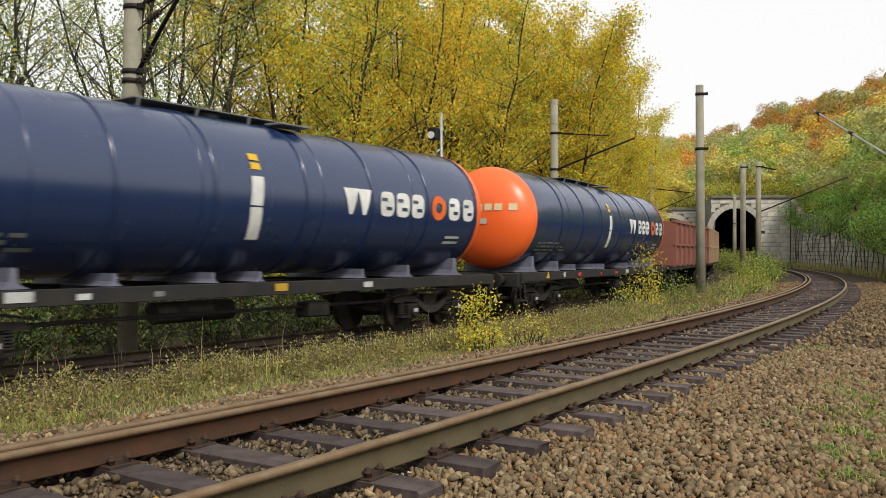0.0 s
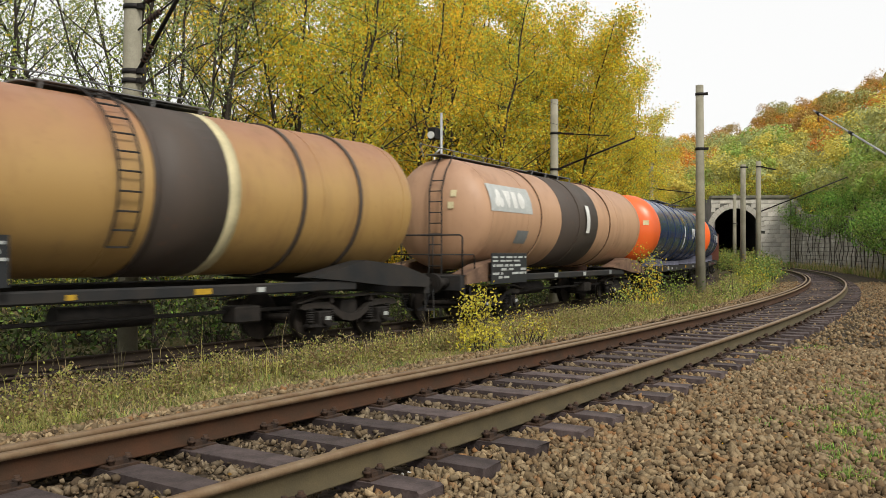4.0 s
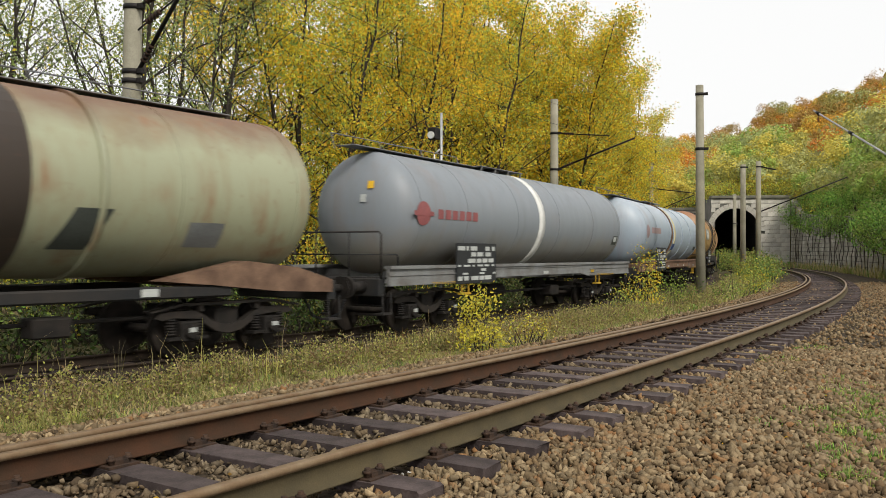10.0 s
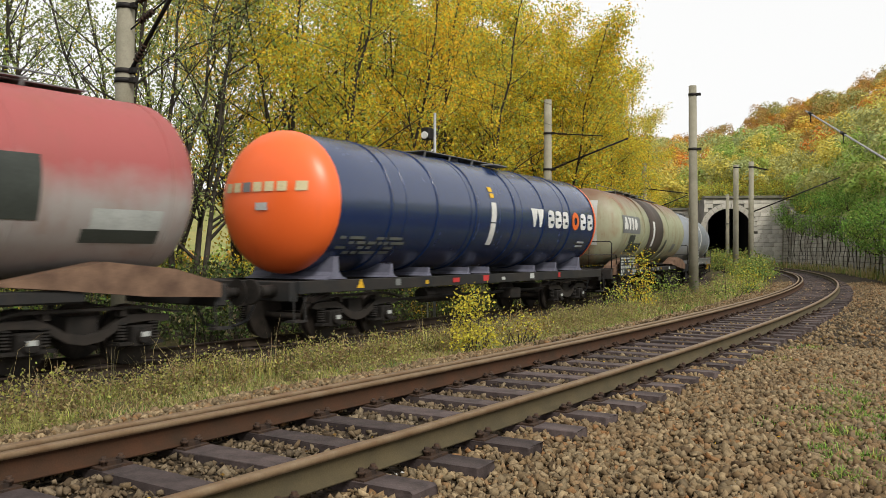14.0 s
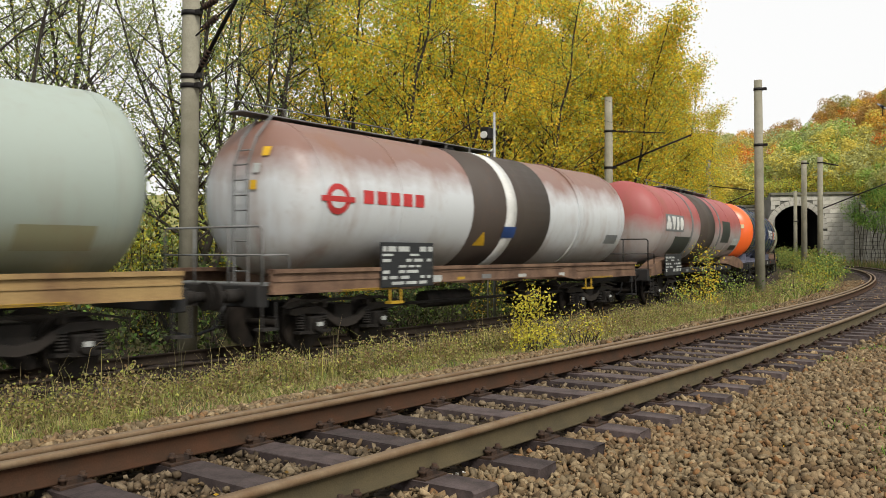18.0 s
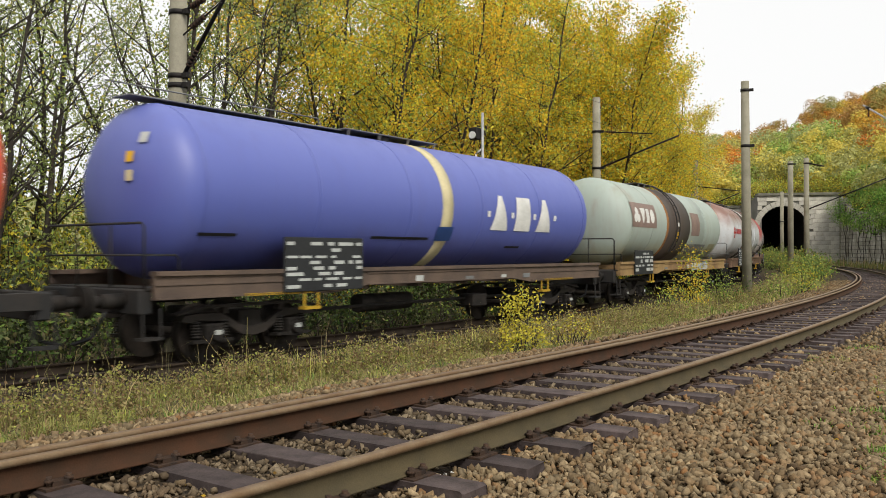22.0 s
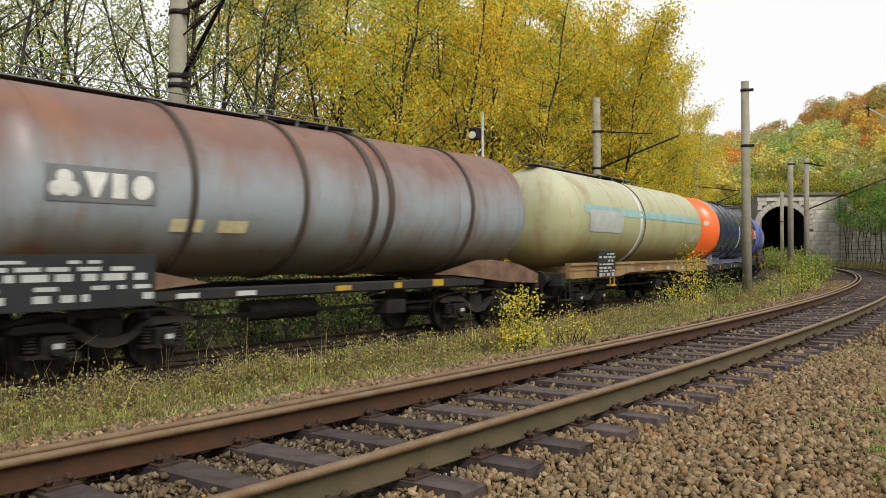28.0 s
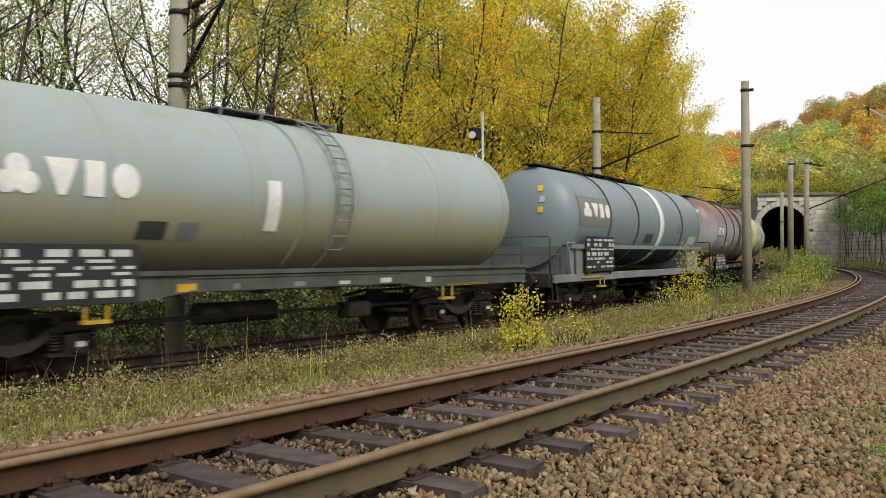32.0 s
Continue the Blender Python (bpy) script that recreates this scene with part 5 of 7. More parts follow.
def top_walk(w, x0, x1, r=RADIUS, zc=CENTRE, rail=True, material="frame_dark", long=None):
    """Catwalk over the manhole, with its rail, and a lower long run."""
    top = zc + r
    bm = bmesh.new()
    box(bm, x0, x1, -0.36, 0.36, top + 0.08, top + 0.1)
    for x in np.linspace(x0 + 0.1, x1 - 0.1, 4):
        rod(bm, (x, -0.3, top - 0.1), (x, -0.35, top + 0.08), 0.025, n=5)
        rod(bm, (x, 0.3, top - 0.1), (x, 0.35, top + 0.08), 0.025, n=5)
    walk_ = part("catwalk", bm, T[material], w)
    bm = bmesh.new()
    rod(bm, ((x0 + x1) / 2 - 0.2, 0, top - 0.1), ((x0 + x1) / 2 - 0.2, 0, top + 0.1), 0.3, n=16)
    part("manhole_cover", bm, T["frame_dark"], w)
    if long:
        bm = bmesh.new()
        box(bm, long[0], long[1], -0.24, 0.24, top + 0.05, top + 0.07)
        part("long_catwalk", bm, T[material], w)
        if rail:
            bm = bmesh.new()
            n = max(int((long[1] - long[0]) / 1.6), 2)
            for i in range(n + 1):
                x = long[0] + (long[1] - long[0]) * i / n
                rod(bm, (x, 0.3, top), (x, 0.42, top + 0.36), 0.014, n=4)
            rod(bm, (long[0], 0.42, top + 0.36), (long[1], 0.42, top + 0.36), 0.014, n=4)
            part("hand_rail", bm, T["frame_grey"], walk_)


def end_gallery(w, L, s, material="frame_dark", rungs=True, r=RADIUS, zc=CENTRE):
    """Platform at one end with its rails, and a ladder up the dished end."""
    x = s * (L - 0.72)
    rail = part("end_rail", tube([(x, -1.28, 1.22), (x, -1.28, 2.16), (x, -1.22, 2.22), (x, 1.22, 2.22), (x, 1.28, 2.16), (x, 1.28, 1.22)], 0.022), T[material], w)
    part("middle_bar", tube([(x, -1.28, 1.74), (x, 1.28, 1.74)], 0.018), T[material], rail)
    for y in (-0.45, 0.45):
        part("rail_post", tube([(x, y, 1.22), (x, y, 2.22)], 0.018), T[material], rail)
    d = s * -0.55
    part("side_rail", tube([(x, -1.3, 1.74), (x + d, -1.3, 1.74), (x + d * 1.1, -1.3, 1.68), (x + d * 1.1, -1.3, 1.22)], 0.018), T[material], w)
    part("platform", bx(min(x, x + d), max(x, x + d), -1.32, 1.32, 1.22, 1.26), T[material], w)
    if rungs:
        g = w["rear"]
        bm = bmesh.new()
        xl = -L + g - 0.1
        for y in (-0.42, -0.06):
            for a, b in (((xl, y, 1.26), (xl, y, zc + 0.55)), ((xl, y, zc + 0.55), (xl + 0.2, y, zc + 1.05)), ((xl + 0.2, y, zc + 1.05), (xl + 0.6, y, zc + r + 0.05))):
                rod(bm, a, b, 0.02, n=5)
        for i in range(9):
            z = 1.45 + i * 0.27
            xx = xl + max(0, (z - zc - 0.55)) * 0.45
            rod(bm, (xx, -0.42, z), (xx, -0.06, z), 0.014, n=4)
        part("end_ladder", bm, T[material], w)


def ladder(w, x, r=RADIUS, zc=CENTRE, material="frame_dark", a0=-38, a1=78):
    bm = bmesh.new()
    for dx in (-0.2, 0.2):
        pts = [(x + dx, -(r + 0.12) * math.cos(math.radians(a)), zc + (r + 0.12) * math.sin(math.radians(a))) for a in range(a0, a1 + 1, 8)]
        for a, b in zip(pts[:-1], pts[1:]):
            rod(bm, a, b, 0.02, n=5)
    for a in range(a0, a1 + 1, 11):
        c, s = math.cos(math.radians(a)), math.sin(math.radians(a))
        rod(bm, (x - 0.2, -(r + 0.12) * c, zc + (r + 0.12) * s), (x + 0.2, -(r + 0.12) * c, zc + (r + 0.12) * s), 0.016, n=5)
    part("ladder", bm, T[material], w)


def board(w, x0, x1, z0, z1, seed, y=-1.5):
    b = part("notice_board", bx(x0, x1, y, y + 0.03, z0, z1, bevel=0.006), T["board"], w, "black notice board with white bars")
    notices(b, x0, x1, z0, z1, y - 0.001, seed)
    bm = bmesh.new()
    for x in (x0 + 0.15, x1 - 0.15):
        box(bm, x - 0.03, x + 0.03, y + 0.03, -0.9, 1.15, 1.22)
    part("board_bracket", bm, T["frame_dark"], w)


def on_head(L, y0, y1, z0, z1, gap=0.9, r=RADIUS, zc=CENTRE, head=0.72, lift=0.02):
    """A painted patch that follows the rear head."""
    bm = bmesh.new()

    def at(y, z):
        c = min(math.hypot(y, z - zc) / r, 0.999) ** (1 / 0.9)
        return (-L + gap + head * (1 - math.sqrt(1 - c * c)) - lift, y, z)
    k = max(int((y1 - y0) / 0.1), 1)
    kz = max(int((z1 - z0) / 0.1), 2)
    rows = [[bm.verts.new(at(y0 + (y1 - y0) * i / k, z)) for i in range(k + 1)] for z in np.linspace(z0, z1, kz + 1)]
    for a, b in zip(rows[:-1], rows[1:]):
        for i in range(k):
            bm.faces.new((a[i], a[i + 1], b[i + 1], b[i]))
    return bm


def seams(t, xs, material, r=RADIUS, zc=CENTRE):
    for x in xs:
        part("weld_seam", hoop(x - 0.018, x + 0.018, r - 0.004, zc, thick=0.01), T[material], t)


def tank(w, L, material, r=RADIUS, zc=CENTRE, front_gap=0.95):
    rear_gap = w["rear"]
    t = part("tank", barrel(-L + rear_gap, L - front_gap, r, zc), T[material], w, smooth=True)
    seams(t, [-L + rear_gap + 0.74, L - 1.8] + list(np.linspace(-L + 4.3, L - 4.3, 4)), material, r, zc)
    return t


def step_irons(w, L, material="yellow_iron", at=(-1, 1)):
    """Yellow-painted foot steps at the bogies."""
    for s in at:
        x = s * (L - 3.3)
        bm = bmesh.new()
        box(bm, x - 0.8, x + 0.8, -1.47, -1.43, 1.07, 1.11)
        box(bm, x + s * -0.75 - 0.2, x + s * -0.75 + 0.2, -1.5, -1.35, 0.78, 0.83)
        for d in (-0.17, 0.17):
            rod(bm, (x + s * -0.75 + d, -1.45, 0.8), (x + s * -0.75 + d, -1.45, 1.08), 0.022, n=5)
        part("foot_step", bm, T[material], w, "yellow painted step")


def small_labels(w, L, seed, z=1.12, y=-1.45, colours=("light_patch", "light_patch", "yellow_iron", "grey_mark")):
    rng = random.Random(seed)
    x = -L + 4
    while x < L - 4:
        wd = rng.uniform(0.12, 0.42)
        part("sticker", bx(x, x + wd, y - 0.006, y, z - 0.05, z + rng.uniform(0.03, 0.1)), T[rng.choice(colours)], w)
        x += rng.uniform(0.9, 2.6)


# metres along the train of the couplings, from the first tank wagon's front end backwards
CUTS = [36.35, 18.9, 1.45, -14.95, -30.2, -47.3, -64.5, -80.5, -97.95, -114.2, -130.85, -147.0, -163.7, -181.4, -197.4, -213.1, -229.65, -246.0]
WAGONS = []
# wagons that ride forward in their couplings
SLACK = {8: 0.14, 13: 0.08}
# clear length behind each tank, from its dished end to the coupling
REAR = {2: 1.0, 3: 1.32, 4: 1.05, 5: 1.42, 6: 1.4, 7: 1.15, 8: 1.17, 9: 1.2, 10: 1.28, 11: 1.36, 12: 1.0, 13: 1.2, 15: 1.1, 16: 1.68}


def begin(k, label):
    w, c, L = wagon_base(CUTS[k - 1], CUTS[k], label, "", 0)
    w["rear"] = REAR.get(k, 0.9)
    w["mid"] += SLACK.get(k, 0.0)
    WAGONS.append(w)
    return w, c, L


def navy_wagon(k):
    w, c, L = begin(k, "navy blue tank wagon with orange ends and white lettering bars")
    t = tank(w, L, "navy")
    for s in (-1, 1):
        x0, x1 = (-L + w["rear"], -L + w["rear"] + 0.76) if s < 0 else (L - 1.71, L - 0.95)
        bm = barrel(x0 - 0.012 * (s < 0), x1 + 0.012 * (s > 0), RADIUS + 0.012, CENTRE, heads=(s < 0, s > 0))
        part("tank_head", bm, T["orange"], t, "bright orange dished head", smooth=True)
    for x in (-5.0, -3.1, -1.2, 1.0, 2.95, 4.95):
        part("stiffening_ring", hoop(x - 0.03, x + 0.03, RADIUS - 0.01, CENTRE, thick=0.03), T["navy"], t)
    # lettering as plain shapes: two wedges and round spots
    for x in (2.05, 2.47):
        part("lettering_block", mark(x + 0.17, x + 0.27, 2.54, 3.06, lift=0.012, top=(x, x + 0.44)), T["white"], t)
    for x, col in ((3.44, "white"), (3.99, "white"), (4.54, "white"), (5.36, "orange_mark"), (6.0, "white"), (6.61, "white")):
        if col != "white":
            part("lettering_block", disc_mark(x, 2.8, 0.29, 0.28, hole=0.42), T[col], t, "orange ring")
            continue
        part("lettering_block", disc_mark(x, 2.8, 0.23, 0.26, square=0.55), T[col], t)
        for z, d in ((2.89, -0.1), (2.71, 0.05)):
            part("lettering_gap", mark(x + d - 0.1, x + d + 0.1, z - 0.035, z + 0.035, lift=0.02), T["navy"], t)
    sx = -0.45
    part("level_stripe", mark(sx + 0.1, sx + 0.38, 2.0, 2.56, lift=0.012, slant=-0.07), T["white"], t)
    part("level_stripe", mark(sx + 0.03, sx + 0.31, 2.59, 3.1, lift=0.012, slant=0.03), T["white"], t)
    part("warning_label", mark(sx + 0.08, sx + 0.3, 3.22, 3.34, lift=0.012), T["yellow"], t)
    part("warning_label", mark(sx + 0.08, sx + 0.3, 3.38, 3.5, lift=0.012), T["yellow"], t)
    rng = random.Random(k)
    for row in range(4):
        x = -L + 2.15
        while x < -L + 4.2:
            wd = rng.uniform(0.15, 0.55)
            if rng.random() < 0.75:
                part("printed_bar", mark(x, x + wd, 1.76 + row * 0.1, 1.82 + row * 0.1, lift=0.012), T["plate_grey"], t)
            x += wd + 0.1
    for row in range(2):
        part("printed_bar", mark(L - 2.9, L - 2.3, 2.0 + row * 0.12, 2.06 + row * 0.12, lift=0.012), T["light_patch"], t)
    # mark on the orange head
    for i in range(7):
        y = -1.08 + i * 0.29 + (0.1 if i > 0 else 0)
        part("head_bar", on_head(L, y, y + 0.22, 2.97, 3.16, gap=w["rear"], lift=0.035), T["cream_mark" if i != 4 else "grey_mark"], t)
    part("head_bar", on_head(L, -0.25, 0.05, 2.6, 2.75, gap=w["rear"], lift=0.035), T["light_patch"], t)
    # saddles, frame
    for x, big in ((-L + 2.3, 1), (-L + 4.3, 0.42), (-L + 5.9, 0.05), (-0.9, 0.0), (0.2, 0.0), (L - 5.6, 0.05), (L - 4.0, 0.3), (L - 2.1, 0.85)):
        a, h = 0.1 + 0.22 * big, 1.42 + 0.28 * big
        bm = slab([(x - a * 1.25, 1.24), (x + a * 1.25, 1.24), (x + a * 0.62, 1.27 + 0.03 * big), (x + a * 0.34, 1.31 + 0.08 * big), (x + a * 0.24, h), (x - a * 0.24, h), (x - a * 0.34, 1.31 + 0.08 * big), (x - a * 0.62, 1.27 + 0.03 * big)], -1.05, 1.05)
        part("saddle", bm, T["saddle"], w, "lilac grey saddle")
    for s in (-1, 1):
        part("side_sill", bx(-L + 0.8, L - 0.8, s * 1.3 - 0.06, s * 1.3 + 0.06, 1.0, 1.24, bevel=0.01), T["frame_dark"], w)
    for x in np.linspace(-L + 2, L - 2, 7):
        part("cross_member", bx(x - 0.08, x + 0.08, -1.24, 1.24, 1.02, 1.2), T["frame_dark"], w)
    running_gear(w, L, "frame_dark")
    top_walk(w, -2.0, 1.9, rail=False, material="frame_grey")
    part("hatch_step", bx(0.9, 1.7, -0.85, -0.42, RADIUS + CENTRE - 0.04, RADIUS + CENTRE, bevel=0.01), T["frame_grey"], w, "pale grey step beside the hatch")
    small_labels(w, L, k, y=-1.365, colours=("light_patch", "grey_mark", "light_patch", "red_mark", "yellow_iron"))
    part("warning_triangle", mark(-L + 2.6, -L + 2.85, 1.06, 1.24, r=1.366, zc=1.15, lift=0.0, top=(-L + 2.71, -L + 2.74)), T["yellow"], w)


def sill_wagon(k, paint_, sill, label, sill_z=(1.06, 1.5), bd=None, walkx=None, sides=True, r=RADIUS, zc=CENTRE, labels=True, rail=True, steps=True):
    w, c, L = begin(k, label)
    t = tank(w, L, paint_, r, zc)
    deck_frame(w, L, sill_z[0], sill_z[1], 1.4, sill)
    for s in (-1, 1):
        part("deck_ledge", bx(-L + 0.8, L - 0.8, s * 1.33 - 0.16, s * 1.33 + 0.02, sill_z[1] - 0.07, sill_z[1]), T[sill], w)
    for x in np.linspace(-L + 2.2, L - 2.2, 8):
        part("cross_member", bx(x - 0.07, x + 0.07, -1.3, 1.3, 1.08, 1.4), T[sill], w)
    running_gear(w, L, sill)
    if walkx:
        top_walk(w, walkx[0] - c, walkx[1] - c, r, zc, rail, "frame_grey", (-L + 1.2, walkx[0] - c) if rail else None)
    if bd:
        board(w, bd[0] - c, bd[1] - c, bd[2], bd[3], k)
    if steps:
        step_irons(w, L)
    if labels:
        small_labels(w, L, k, y=-1.445, z=sill_z[0] + 0.16)
    if paint_ not in ("pale", "cream"):
        end_gallery(w, L, -1, "frame_grey" if paint_ == "silver" else "frame_dark", paint_ == "silver", r, zc)
    return w, t, c, L


def tub_wagon(k, paint_, frame_, label, bd=None, walkx=None, r=RADIUS, zc=CENTRE):
    """A tank that carries itself: frame stubs at the ends only."""
    w, c, L = begin(k, label)
    t = tank(w, L, paint_, r, zc)
    for s in (-1, 1):
        xs = sorted((s * (L - 0.8), s * (L - 4.4)))
        for y in (-1.15, 1.15):
            o = [(s * (L - 0.8), 1.02), (s * (L - 0.8), 1.26), (s * (L - 1.7), 1.5), (s * (L - 2.9), 1.62), (s * (L - 4.6), 1.3), (s * (L - 3.6), 1.22), (s * (L - 2.2), 1.08)]
            part("end_stub", slab(o, y - 0.22, y + 0.22), T[frame_], w)
    for y in (-1.28, 1.28):
        part("side_pipe", bx(-L + 3.2, L - 3.2, y - 0.05, y + 0.05, 1.02, 1.22, bevel=0.03), T["frame_dark"], w)
    running_gear(w, L, frame_)
    if walkx:
        top_walk(w, walkx[0] - c, walkx[1] - c, r, zc, True, "frame_grey", (walkx[2] - c, walkx[3] - c))
    if bd:
        board(w, bd[0] - c, bd[1] - c, bd[2], bd[3], k, y=-1.52)
    small_labels(w, L, k, y=-1.34, z=1.12)
    end_gallery(w, L, -1, "frame_dark", paint_ == "salmon", r, zc)
    return w, t, c, L


def rings(t, c, us, material, r=RADIUS, zc=CENTRE, wd=0.09, thick=0.04):
    for u in us:
        part("stiffening_ring", hoop(u - c - wd / 2, u - c + wd / 2, r - 0.005, zc, thick=thick), T[material], t)


def band(t, c, u0, u1, material, label="", r=RADIUS, zc=CENTRE, thick=0.008):
    part("band", hoop(u0 - c, u1 - c, r, zc, thick=thick), T[material], t, label)


def head_tags(w, L, seed, n=2, r=RADIUS, zc=CENTRE):
    rng = random.Random(seed)
    for i in range(n):
        y, z = rng.uniform(-0.8, -0.3), 2.9 + i * 0.3
        part("end_label", on_head(L, y, y + 0.15, z, z + 0.17, gap=w["rear"], r=r, zc=zc, lift=0.03), T[rng.choice(("light_patch", "yellow", "cream_mark"))], w)


def build_wagons():
    navy_wagon(1)
    navy_wagon(2)
    # salmon with a dark band
    w, t, c, L = tub_wagon(3, "salmon", "frame_rust", "salmon pink tank wagon with a wide dark band", (-13.1, -10.95, 1.0, 1.78), (-8.0, -4.6, -13.4, -8.0))
    band(t, c, -8.2, -4.95, "brown", "dark brown band")
    rings(t, c, (-9.75, -6.7, -3.7), "brown")
    rings(t, c, (-9.75, -3.7), "salmon", thick=0.05)
    part("sign_plate", mark(-13.0 - c, -10.4 - c, 2.86, 3.56, lift=0.008), T["light_patch"], t, "weathered white panel")
    emblem_block(t, -12.72 - c, -10.85 - c, 2.98, 3.42, "white")
    part("level_stripe", mark(-6.15 - c, -5.85 - c, 2.45, 3.3, lift=0.06), T["white"], t)
    part("patch", mark(-11.3 - c, -10.55 - c, 2.05, 2.4), T["grey_mark"], t)
    head_tags(w, L, 3)
    # ochre with dark band
    w, t, c, L = tub_wagon(4, "gold", "frame_dark", "ochre tank wagon with a dark central band", (-27.55, -25.4, 1.28, 1.98), (-24.4, -21.2, -24.6, -21.0))
    band(t, c, -23.0, -21.55, "brown", "dark brown band")
    band(t, c, -21.6, -21.35, "cream_mark", "pale ring", thick=0.012)
    rings(t, c, (-23.05, -19.8, -18.2), "brown")
    part("name_plate", mark(-28.2 - c, -25.6 - c, 2.6, 3.2, lift=0.006), T["sand"], t)
    emblem_block(t, -28.12 - c, -26.08 - c, 2.66, 3.1, "white")
    ladder(w, -23.6 - c)
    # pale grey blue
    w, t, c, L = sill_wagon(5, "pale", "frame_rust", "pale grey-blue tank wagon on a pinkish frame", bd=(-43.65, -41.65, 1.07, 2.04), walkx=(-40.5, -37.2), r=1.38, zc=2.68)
    band(t, c, -39.0, -38.65, "cream_mark", "cream stripe", 1.38, 2.68)
    part("band_label", mark(-39.1 - c, -38.55 - c, 1.95, 2.25, 1.38, 2.68, 0.016), T["blue_mark"], t)
    rings(t, c, (-39.6,), "frame_rust", 1.38, 2.68, 0.16, 0.05)
    rings(t, c, (-36.9, -34.6), "pale", 1.38, 2.68)
    part("rust_stain", mark(-39.95 - c, -39.35 - c, 1.55, 2.7, 1.38, 2.68, 0.006, top=(-39.75 - c, -39.5 - c)), T["brown"], t, "dark rust stain below the ring")
    part("emblem", disc_mark(-44.79 - c, 2.68, 0.28, 0.27, 1.38, 2.68), T["faded_red"], t, "faded reddish mark")
    part("emblem", mark(-44.1 - c, -42.2 - c, 2.62, 2.86, 1.38, 2.68), T["faded_red"], t, "faded reddish mark")
    part("patch", mark(-32.9 - c, -32.2 - c, 1.98, 2.15, 1.38, 2.68), T["dark_patch"], t)
    # mid grey
    w, t, c, L = sill_wagon(6, "grey", "frame_grey", "mid grey tank wagon with a white stripe and faded red mark", bd=(-60.95, -58.9, 1.04, 2.02), walkx=(-57.6, -54.9), r=1.4, zc=2.7)
    band(t, c, -55.95, -55.55, "white", "white stripe", 1.4, 2.7)
    part("emblem", disc_mark(-62.28 - c, 2.66, 0.3, 0.27, 1.4, 2.7), T["worn_red"], t)
    part("emblem", mark(-62.7 - c, -61.85 - c, 2.61, 2.71, 1.4, 2.7, 0.016), T["worn_red"], t)
    for i in range(6):
        part("lettering_block", mark(-61.65 - c + i * 0.335, -61.4 - c + i * 0.335, 2.56, 2.78, 1.4, 2.7), T["worn_red"], t, "faded red lettering bar")
    part("patch", mark(-49.55 - c, -49.1 - c, 2.1, 2.4, 1.4, 2.7), T["dark_patch"], t)
    part("patch", mark(-49.5 - c, -49.2 - c, 2.2, 2.36, 1.4, 2.7, 0.016), T["light_patch"], t)
    head_tags(w, L, 6, 2, 1.4, 2.7)
    # olive with brown band
    w, t, c, L = tub_wagon(7, "olive", "frame_rust", "olive grey tank wagon with rusty top and brown band", (-79.4, -77.1, 0.97, 1.72), (-75.6, -71.5, -75.7, -66.8))
    band(t, c, -74.1, -71.3, "brown", "dark brown band")
    rings(t, c, (-75.2, -70.2), "olive", thick=0.05)
    part("name_plate", mark(-78.72 - c, -75.9 - c, 2.56, 3.22, lift=0.007), T["grey_mark"], t)
    emblem_block(t, -78.52 - c, -76.42 - c, 2.7, 3.15, "white")
    part("patch", mark(-77.4 - c, -75.3 - c, 1.85, 2.2), T["dark_patch"], t)
    part("patch", mark(-77.5 - c, -76.6 - c, 2.2, 2.5), T["dark_patch"], t)
    part("patch", mark(-70.9 - c, -70.3 - c, 1.8, 2.4, slant=0.3), T["dark_patch"], t)
    part("patch", mark(-68.6 - c, -67.9 - c, 1.85, 2.25), T["grey_mark"], t)
    part("level_stripe", mark(-73.45 - c, -73.1 - c, 2.1, 3.15, lift=0.014), T["white"], t)
    part("patch", on_head(L, -0.6, 0.4, 2.1, 3.75, gap=w["rear"], lift=0.015), T["light_patch"], w, "pale grey panel on the tank's end")
    navy_wagon(8)
    # red and grey
    w, t, c, L = tub_wagon(9, "red", "frame_rust", "faded red and grey tank wagon with a dark band", (-112.3, -110.3, 1.0, 1.72), (-108.2, -101.5, -108.2, -100.5))
    band(t, c, -107.2, -104.8, "brown", "dark brown band")
    rings(t, c, (-108.4, -103.9), "frame_grey", wd=0.2, thick=0.02)
    emblem_block(t, -111.9 - c, -109.7 - c, 2.58, 3.04, "white", "grey_mark", 0.05)
    part("patch", mark(-110.6 - c, -108.3 - c, 1.75, 2.35), T["dark_patch"], t)
    part("patch", mark(-103.4 - c, -101.9 - c, 2.2, 3.1), T["dark_patch"], t)
    part("patch", mark(-101.2 - c, -99.9 - c, 1.9, 2.1), T["dark_patch"], t)
    part("patch", mark(-101.1 - c, -99.9 - c, 2.1, 2.4), T["light_patch"], t)
    # silver with rust top
    w, t, c, L = sill_wagon(10, "silver", "frame_rust", "silvery tank wagon with rusty top and brown bands", bd=(-127.3, -125.6, 1.1, 1.98), walkx=(-124.6, -121.4))
    band(t, c, -124.0, -120.45, "brown", "dark brown band")
    band(t, c, -122.6, -122.15, "white", "white stripe", thick=0.02)
    part("band_label", mark(-122.66 - c, -122.1 - c, 2.15, 2.4, lift=0.03), T["blue_mark"], t)
    part("emblem", disc_mark(-128.45 - c, 2.75, 0.32, 0.28), T["red_mark"], t)
    part("emblem", disc_mark(-128.45 - c, 2.75, 0.2, 0.17, lift=0.015), T["silver"], t)
    part("emblem", mark(-128.9 - c, -128.0 - c, 2.7, 2.8, lift=0.017), T["red_mark"], t)
    for i in range(5):
        part("lettering_block", mark(-127.75 - c + i * 0.4, -127.45 - c + i * 0.4, 2.7, 2.95), T["red_mark"], t, "red lettering bar")
